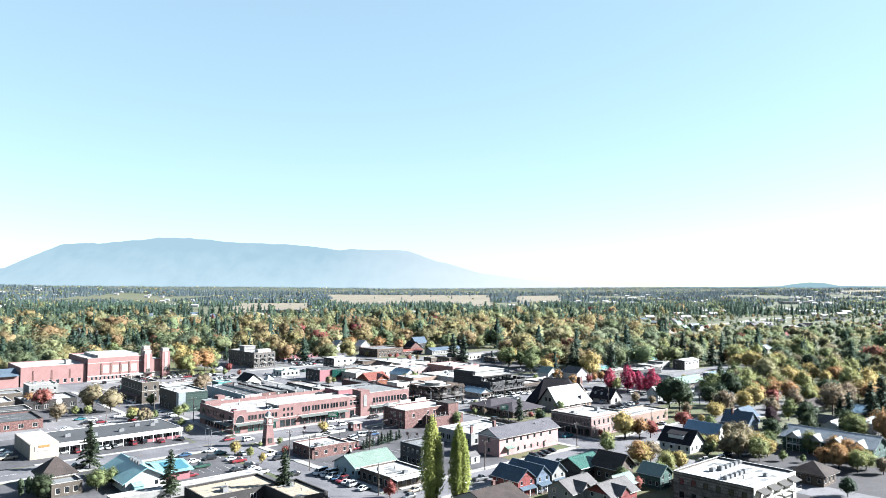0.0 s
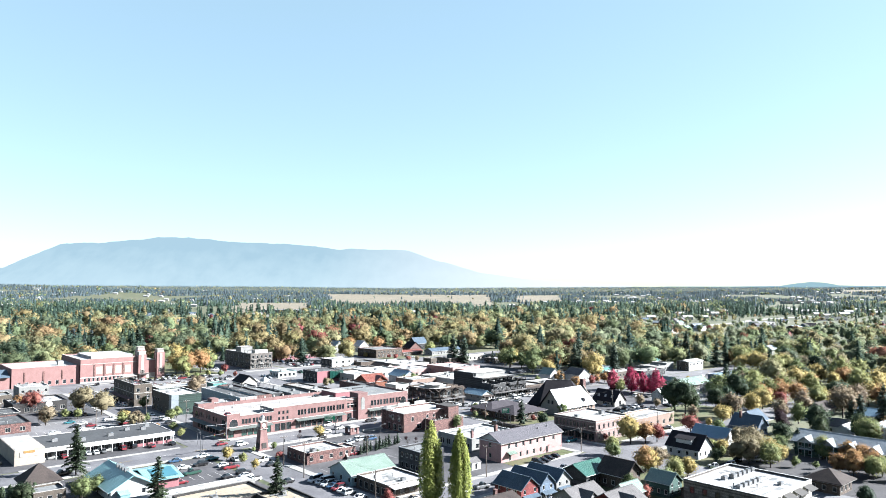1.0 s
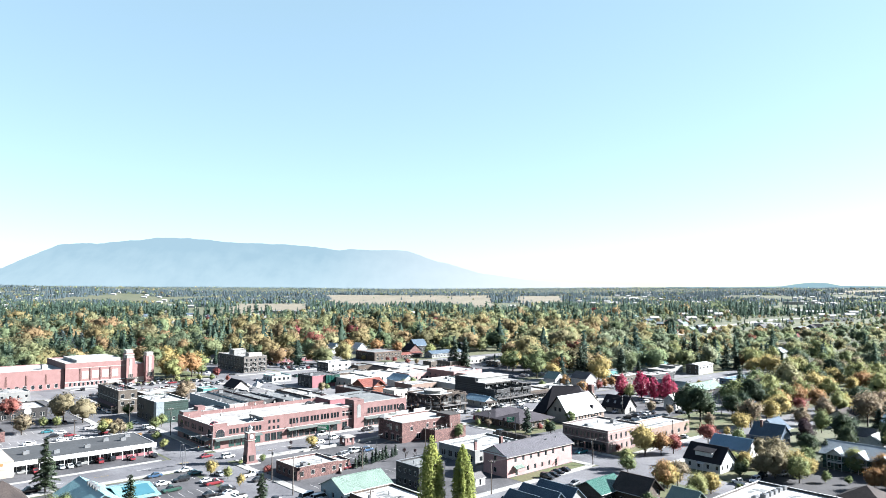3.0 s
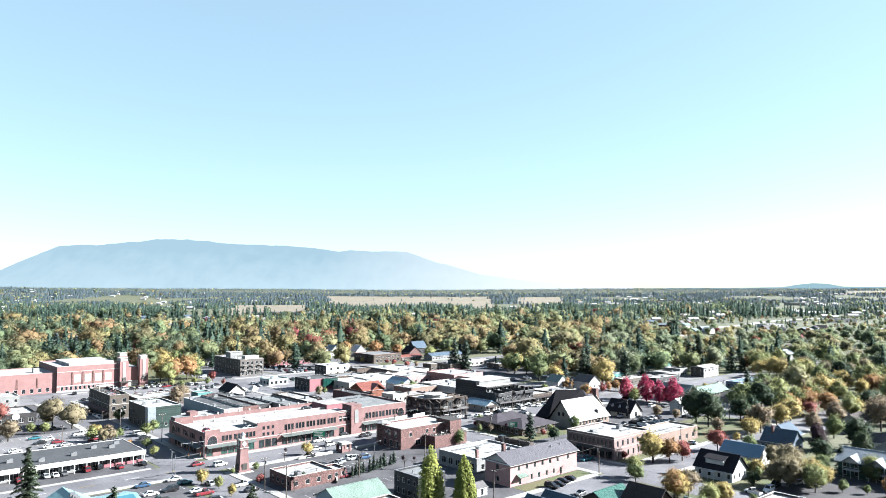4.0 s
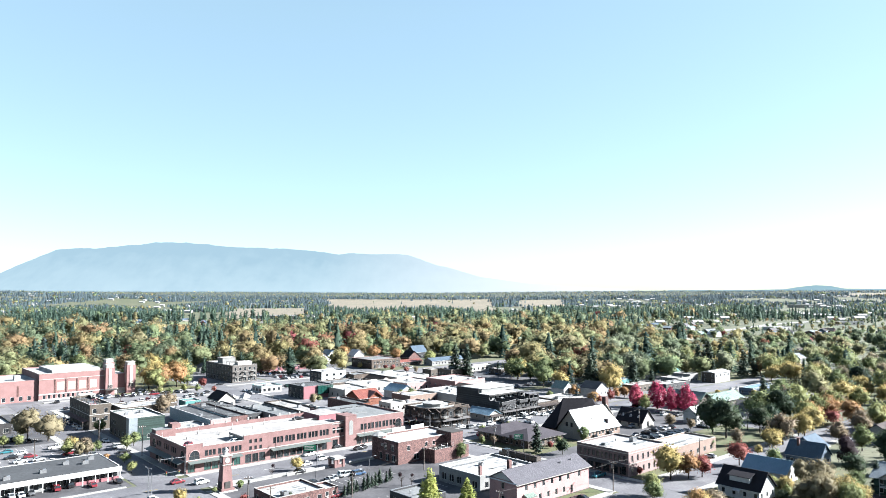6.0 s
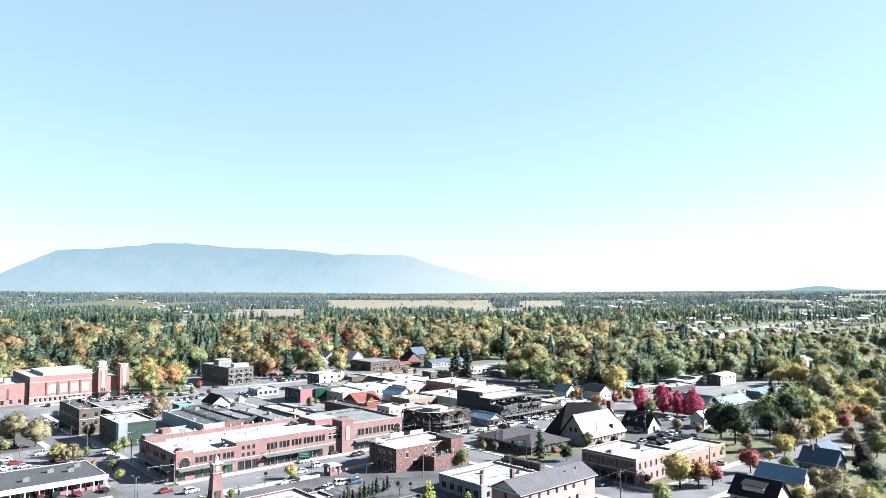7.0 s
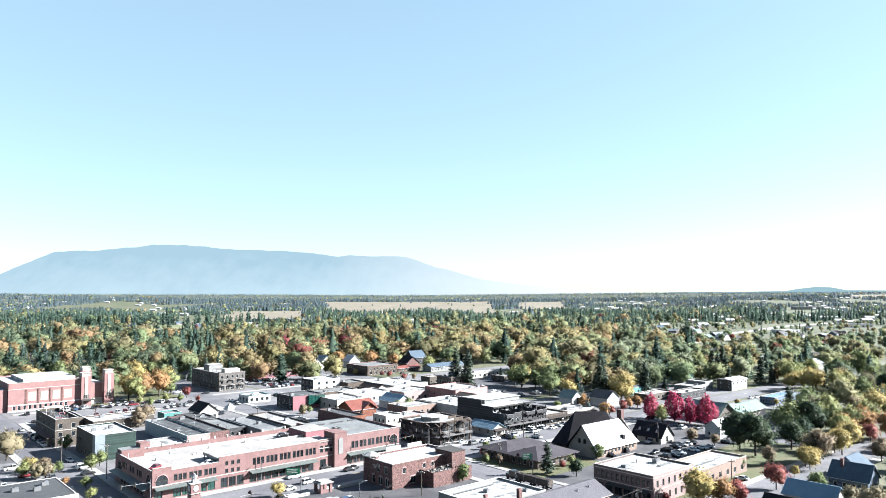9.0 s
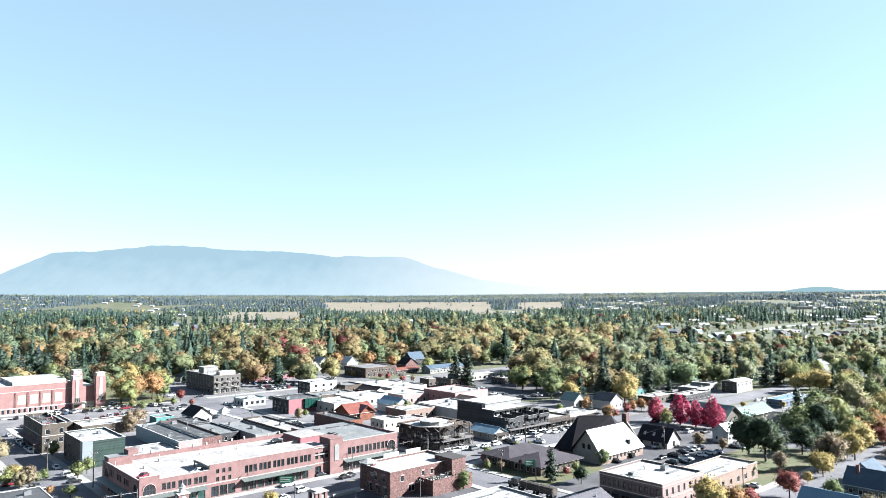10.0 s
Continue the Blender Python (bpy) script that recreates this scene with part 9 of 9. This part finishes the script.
park("black", "c", (184.5, 274.2, 0, 0), (190.8, 266.6, 5, 0), (155.8, 251.2, 0, 0), (182.9, 300.9, 0, 7.2), (162.9, 467.6, 90, 0), (169.5, 463.7, 90, 0), (198.3, 459.9, 90, 0), (207, 450.7, 0, 0), (227.8, 478.7, 0, 0), (361.8, 360.9, 0, 0), (328.7, 500.8, 90, 0), (378.3, 480.8, 0, 0), (350.4, 251.9, 0, 0), (411.4, 270.7, 0, 0), (323.3, 202.5, 90, 0))
park("black", "p", (64.4, 257.5, 0, 0), (341.6, 224.5, 0, 0))
park("teal", "c", (88.3, 348.3, 0, 0), (108.6, 245.5, 0, 0))
park("white", "p", (104.1, 345, 0, 0), (120.9, 231.7, 0, 0), (106.9, 211.7, 0, 0), (152.9, 230.5, 90, 0), (170.5, 270.3, 0, 0), (276.6, 259.9, 80, 0), (413.4, 275.2, 0, 0))
park("white", "s", (122.6, 330.1, 0, 0), (86.8, 224.8, 0, 0), (125.9, 259.5, 5, 0), (164.2, 237.9, 0, 0), (234.1, 124.3, 0, 0), (286.2, 271.8, 80, 0), (337.9, 229.8, 0, 0), (170.4, 261.5, 5, 0), (159.3, 470.9, 90, 0), (196, 462, 90, 0), (217, 494.2, 0, 0), (398.5, 394.6, 0, 0))
park("blue", "c", (97.6, 250.4, 0, 0), (277.3, 509.2, 90, 0), (397.2, 398.5, 0, 0), (335.7, 527.5, 90, 0))
park("green", "p", (95.9, 231.4, 0, 0))
park("red", "p", (108.3, 230.3, 0, 0), (181.4, 463.1, 0, 0))
park("blue", "s", (168.2, 235.7, 0, 0))
park("white", "v", (123.8, 195.3, 0, 0))
park("silver", "s", (302, 222.9, 0, 0), (163.9, 237, 0, 0))
park("teal", "p", (224.3, 182.8, 0, 0))
park("white", "v", (121.2, 198.6, 8, 0))
park("white", "c", (121.4, 195.2, 8, 0), (121.6, 183.6, 8, 0), (121.6, 175.0, 8, 0))
park("silver", "s", (121.4, 192.2, 8, 0), (121.6, 180.7, 8, 0))
park("blue", "c", (121.5, 189.3, 8, 0))
park("red", "s", (121.5, 186.4, 8, 0))
park("white", "p", (107.6, 174.2, 80, 0))
park("grey", "p", (107.2, 181.0, 85, 0))
park("tan", "c", (131.5, 164.0, 4, 0))


# rows of parked cars in the lots and along the kerbs
TAKEN = [o.matrix_basis.translation.copy() for o in scene.objects if o.parent is None and o.get("category") == "car"]
ROWS = [(130, 441.5, 22, 3.4, 0, 90), (132, 468, 18, 3.6, 0, 90), (60, 303.5, 14, 3.2, 0, 90), (62, 319, 12, 3.2, 0, 90), (24, 330, 6, 3.2, 0, 90), (233, 441.5, 20, 3.6, 0, 90), (271, 205, 9, 3.1, 0, 90), (230.5, 268, 17, 6, 0, 0), (298, 257, 6, 6.5, 0, 0)]
ROWS += [(216, 290, 7, 0, 7, 90), (225.5, 320, 7, 0, 7, 90), (126.5, 160, 9, 7, 0, 0), (84, 231, 8, 3.1, 0, 90), (356, 345, 12, 3.4, 0, 90), (111.5, 300, 6, 0, 7.5, 90), (121, 380, 7, 0, 7, 90), (50, 283, 6, 0, 3.1, 0), (262, 436, 12, 3.0, 0, 90), (272, 478, 12, 3.2, 0, 90), (272, 488, 12, 3.2, 0, 90), (262, 514, 10, 3.2, 0, 90), (228, 108, 5, 0, 6, 70), (360, 215, 10, 3.6, 0, 90), (300, 330, 8, 3.2, 0, 90)]
for a0, b0, n, da, db, turn in ROWS:
    for i in range(n):
        a, b = a0 + da * i, b0 + db * i
        g = grid(a, b).translation
        if (da or db) and rnd.random() < 0.72 and not built(g.x, g.y, 2.4) and all((g - q).length > 3.0 for q in TAKEN):
            TAKEN.append(g.copy())
            park(rnd.choices(("white", "silver", "grey", "black", "red", "blue", "tan", "green"), (24, 18, 18, 22, 7, 6, 3, 2))[0], rnd.choices("csp", (5, 4, 2))[0], (round(a, 1), round(b, 1), turn, 0))

# ---- street furniture ----
def utility_pole(a, b, h, turn=0, box_on=False):
    ob = thing("utility_pole", grid(a, b, 0, turn), "tall weathered wooden utility pole with crossarm", "utility pole", "utility poles")
    part("mast", Shape().tube(0, 0, 0, h, 0.17, 0.11, 8), M_POLE, ob)
    part("crossarm", box(-1.2, -0.07, h - 0.7, 1.2, 0.07, h - 0.55), M_POLE, ob)
    for x in (-1.1, -0.4, 0.4, 1.1):
        part("insulator", Shape().tube(x, 0, h - 0.55, h - 0.3, 0.05, 0.04, 6), M_LAMPW, ob)
    if box_on:
        part("transformer", Shape().tube(0.35, 0, h - 2.2, h - 1.2, 0.26, 0.26, 10), M_METAL, ob)


def wires(points, n=3):
    """Sagging cables from pole top to pole top."""
    for (a0, b0, h0), (a1, b1, h1) in zip(points, points[1:]):
        s = Shape()
        off = [-1.1, 0.4, 1.1][:n]
        for o in off:
            last = None
            for i in range(9):
                t = i / 8
                p = grid(a0 + (a1 - a0) * t, b0 + (b1 - b0) * t, h0 + (h1 - h0) * t - 0.35 - 4 * 0.7 * t * (1 - t)) @ Vector((o, 0, 0))
                if last is not None:
                    s.rod(last, p, 0.011, 4)
                last = p
        tagged(part("power_line", s, M_DKTRIM), "thin sagging overhead cables between poles", "cable", kind="stuff")


LINES = (((93.3, 327, 8.1), (118.3, 341, 10.5), (124.4, 309.8, 11.2), (123.5, 222.8, 9.9), (120.7, 204.7, 11.2), (121.6, 167.8, 9.3)),
         ((120.7, 204.7, 11.2), (152.6, 216.2, 7.2), (188.1, 226.6, 7.5), (230.5, 236, 8)), ((271.2, 221.1, 8.2), (302.1, 219.5, 8.6), (318.6, 197, 8.7), (333, 187, 7.5)),
         ((164.3, 168.1, 9.8), (213.5, 169.5, 9), (262, 169, 9), (318.6, 197, 8.7)), ((205, 365.5, 8), (176, 366, 8), (147, 366.5, 8)), ((266, 257.5, 9.7), (318, 254, 9.7), (372, 254, 9.7)))
done = set()
for ln in LINES:
    wires(ln)
    for k, (a, b, h) in enumerate(ln):
        if (a, b) not in done:
            done.add((a, b))
            q = ln[min(k + 1, len(ln) - 1)] if k + 1 < len(ln) else ln[k - 1]
            utility_pole(a, b, h, math.degrees(math.atan2(q[1] - b, q[0] - a)) + 90, k % 2 == 1)


def street_lamp(a, b, h, turn):
    ob = thing("street_lamp", grid(a, b, 0, turn), "grey steel street lamp with a curved arm", "street lamp", "street lamps")
    part("mast", Shape().tube(0, 0, 0, h, 0.11, 0.07, 8), M_STEEL, ob)
    part("arm", Shape().rod((0, 0, h - 0.1), (0.9, 0, h + 0.35), 0.05).rod((0.9, 0, h + 0.35), (2.0, 0, h + 0.4), 0.05), M_STEEL, ob)
    part("lamp_head", box(1.8, -0.14, h + 0.28, 2.6, 0.14, h + 0.44), M_METAL, ob)


for a, b, h, t in ((107.7, 253.6, 8.4, 90), (170.8, 233.4, 5.5, 0), (113.7, 271, 4.5, -90), (152.1, 235.6, 4.5, 0), (222, 251, 8, 90), (228.5, 272, 8, -90), (160, 272.5, 7, -90), (196, 272.5, 7, -90), (160, 225.7, 5.5, 0), (128, 420, 7, 0), (232, 440, 7, 90), (280, 252, 7, 90)):
    street_lamp(a, b, h, t)


def gantry_sign(a, b, h, w, turn):
    ob = thing("road_sign", grid(a, b, 0, turn), "green road direction sign on a steel post", "road sign", "green road signs")
    part("mast", Shape().tube(0, 0, 0, h, 0.16, 0.13, 10), M_STEEL, ob)
    part("arm", Shape().rod((0, 0, h - 0.4), (-w, 0, h - 0.4), 0.07).rod((0, 0, h - 1.4), (-w, 0, h - 1.4), 0.07), M_STEEL, ob)
    pn = part("panel", box(-w - 0.3, -0.1, h - 1.9, -0.4, -0.05, h), M_SIGN, ob)
    for i in range(3):
        part("lettering_bar", box(-w, -0.13, h - 0.5 - i * 0.5, -1.0 - 0.4 * (i % 2), -0.101, h - 0.3 - i * 0.5), M_PAINT, pn)


gantry_sign(163.2, 253.2, 7.6, 4.2, -30)
gantry_sign(230.7, 221.0, 7.0, 3.2, -30)


def signal_mast(a, b, turn):
    ob = thing("traffic_signal", grid(a, b, 0, turn), "steel traffic signal mast arm with dark heads", "traffic signal", "traffic signals")
    part("mast", Shape().tube(0, 0, 0, 7.2, 0.14, 0.1, 8), M_STEEL, ob)
    part("arm", Shape().rod((0, 0, 6.4), (8.5, 0, 6.7), 0.09), M_STEEL, ob)
    for x in (4.2, 7.9):
        hd = part("signal_head", box(x - 0.18, -0.2, 5.9, x + 0.18, 0.2, 7.1), M_DKTRIM, ob)
        for i, z in enumerate((6.9, 6.5, 6.1)):
            part("lens", Shape().tube(0, 0, 0, 0.05, 0.13, 0.13, 8), (M_LAMPR, M_YELLOW, M_SIGN)[i], hd, m=pose(x, -0.2, z, 90))


for a, b, t in ((228.6, 253.6, 180), (229, 272, 90), (212.8, 271.5, 0), (213, 253.5, -90), (125, 271, 180), (108.5, 253.5, 0)):
    signal_mast(a, b, t)


def gatehouse():
    ob = thing("gatehouse", grid(167, 248.2), "small square brick gatehouse pavilion by the lot", "pavilion")
    for x, y in ((0, 0), (3.2, 0), (0, 3.2), (3.2, 3.2)):
        part("pier", box(x, y, 0, x + 0.8, y + 0.8, 2.8), M_BRICK, ob)
    part("roof", box(-0.3, -0.3, 2.8, 4.3, 4.3, 3.1).box(0.2, 0.2, 3.1, 3.8, 3.8, 3.4), M_ROOFTAN, ob)
    part("low_wall", box(0.8, 0.2, 0, 3.2, 0.5, 1.0).box(0.2, 0.8, 0, 0.5, 3.2, 1.0), M_BRICK, ob)


gatehouse()
for a0, b0, ln, turn in ((144, 215, 22, 60), (150, 249.6, 14, 0), (174, 249.8, 10, 0), (128, 253, 8, 0)):
    ob = thing("low_wall", grid(a0, b0, 0, turn), "low concrete and planted garden wall", "wall")
    part("wall", box(0, 0, 0, ln, 0.4, 0.8), M_CONCRETE, ob)
    part("cap", box(-0.05, -0.05, 0.802, ln + 0.05, 0.45, 0.9), M_TRIM, ob)


def log_truck(a, b, turn):
    ob = thing("log_truck", grid(a, b, 0.03, turn), "dark logging truck loaded with long brown timber", "truck")
    part("cab", box(5.4, -1.2, 0.9, 7.4, 1.2, 3.2).box(7.4, -1.1, 0.9, 9.0, 1.1, 2.1), M_CARS["black"], ob)
    part("windscreen", box(7.38, -1.05, 2.1, 7.43, 1.05, 2.95), M_GLASS, ob)
    part("chassis", box(-9, -0.6, 0.8, 5.4, 0.6, 1.1), M_DKTRIM, ob)
    for x in (-8.8, -4, 1, 4.6):
        part("stake", box(x, -1.25, 1.1, x + 0.15, -1.15, 3.2).box(x, 1.15, 1.1, x + 0.15, 1.25, 3.2).box(x, -1.2, 1.1, x + 0.15, 1.2, 1.25), M_STEEL, ob)
    for j in range(4):
        for i in range(5 - j % 2):
            part("timber_log", Shape().tube(0, 0, 0, 13.2, 0.24, 0.17, 7), M_POLE, ob, m=pose(-8.9, -0.95 + i * 0.47 + (j % 2) * 0.23, 1.5 + j * 0.42, 0, 90, 0))
    for x in (-8, -6.8, -3, -1.8, 3, 4.2, 8):
        for y in (-1.05, 1.05):
            part("wheel", Shape().tube(0, 0, -0.15, 0.15, 0.5, 0.5, 12), M_TYRE, ob, m=pose(x, y, 0.5, 90))


log_truck(221, 214, 90)

# ---- roof plant ----
def roof_unit(m, s=1.0):
    ob = thing("roof_unit", m, "pale metal air conditioning unit on a flat roof", "roof unit", "roof units")
    part("cabinet", box(-1.0 * s, -0.7 * s, 0.12, 1.0 * s, 0.7 * s, 1.2 * s).box(-1.05 * s, -0.75 * s, 0, 1.05 * s, 0.75 * s, 0.12), M_METAL, ob)
    part("fan_grille", Shape().tube(-0.4 * s, 0, 1.2 * s, 1.28 * s, 0.45 * s, 0.45 * s, 10), M_DKTRIM, ob)


def roof_vent(m):
    ob = thing("roof_vent", m, "small metal vent pipe on a flat roof", "roof vent", "roof vents")
    part("pipe", Shape().tube(0, 0, 0, 0.8, 0.14, 0.14, 8).tube(0, 0, 0.8, 0.95, 0.26, 0.2, 8), M_METAL, ob)


for a, b, w, d, z, t, ob in FLATS:
    # welded seams and patched felt on the roof
    s = Shape()
    if w * d > 90 and b < 520 and a < 480:
        for i in range(1, int(d / 3.0)):
            s.box(0.4, i * 3.0, z, w - 0.4, i * 3.0 + 0.14, z + 0.02)
        for i in range(int(w * d / 45)):
            x, y = rnd.uniform(0.8, max(w - 4, 1)), rnd.uniform(0.8, max(d - 3, 1))
            s.box(x, y, z + 0.022, x + rnd.uniform(0.6, 2.8), y + rnd.uniform(0.5, 1.8), z + 0.04)
        if rnd.random() < 0.6 and w > 9:
            y = rnd.uniform(2, d - 2)
            s.box(2, y, z + 0.3, w * rnd.uniform(0.4, 0.8), y + 0.25, z + 0.5)
        part("roof_felt_seams", s, M_ROOFMID, ob, "grey felt seams and patches")
    if w * d < 110 or b > 475 and a > 300 or z < 3:
        continue
    m0 = grid(a, b, z, t)
    used = []
    for i in range(max(2, min(6, int(w * d / 110)))):
        x, y = rnd.uniform(2, w - 2), rnd.uniform(2, d - 2)
        if any(abs(x - p) < 3 and abs(y - q) < 3 for p, q in used):
            continue
        used.append((x, y))
        if i % 2:
            roof_vent(m0 @ pose(x, y, 0))
        else:
            roof_unit(m0 @ pose(x, y, 0, 0, 0, rnd.choice((0, 90))), rnd.uniform(0.7, 1.1))
for a, b in ((88, 289), (96, 296), (101, 293), (104, 298), (78, 287), (70, 292)):
    roof_unit(grid(a, b, 4.15), 0.9)
for i in range(10):
    roof_unit(grid(186 + (i % 5) * 2.6 + (9 if i > 4 else 0), 97 + (i // 5) * 6, 7.5), 0.8)
for i in range(9):
    ob = thing("roof_post", grid(128 + i * 6.6, 293.8 if i % 2 else 300, 7.2), "short white light post on the roof deck", "lamp post", "deck lamp posts")
    part("mast", Shape().tube(0, 0, 0, 2.2, 0.06, 0.06, 6), M_WHITE, ob)
    part("base", box(-0.3, -0.3, 0, 0.3, 0.3, 0.7), M_CONCRETE, ob)
# white market tents and bins
for a, b in ((205, 402), (210, 399.5), (213, 405)):
    ob = thing("market_tent", grid(a - 4, b, 0, 10), "white peaked market tent on pale paving", "tent", "market tents")
    part("canopy", Shape().add([(0, 0, 2.4), (4.5, 0, 2.4), (4.5, 4.5, 2.4), (0, 4.5, 2.4), (2.25, 2.25, 4.4)], [(0, 1, 4), (1, 2, 4), (2, 3, 4), (3, 0, 4)]), M_WHITE, ob)
    for x, y in ((0.1, 0.1), (4.4, 0.1), (4.4, 4.4), (0.1, 4.4)):
        part("leg", Shape().tube(x, y, 0, 2.4, 0.05, 0.05, 6), M_METAL, ob)
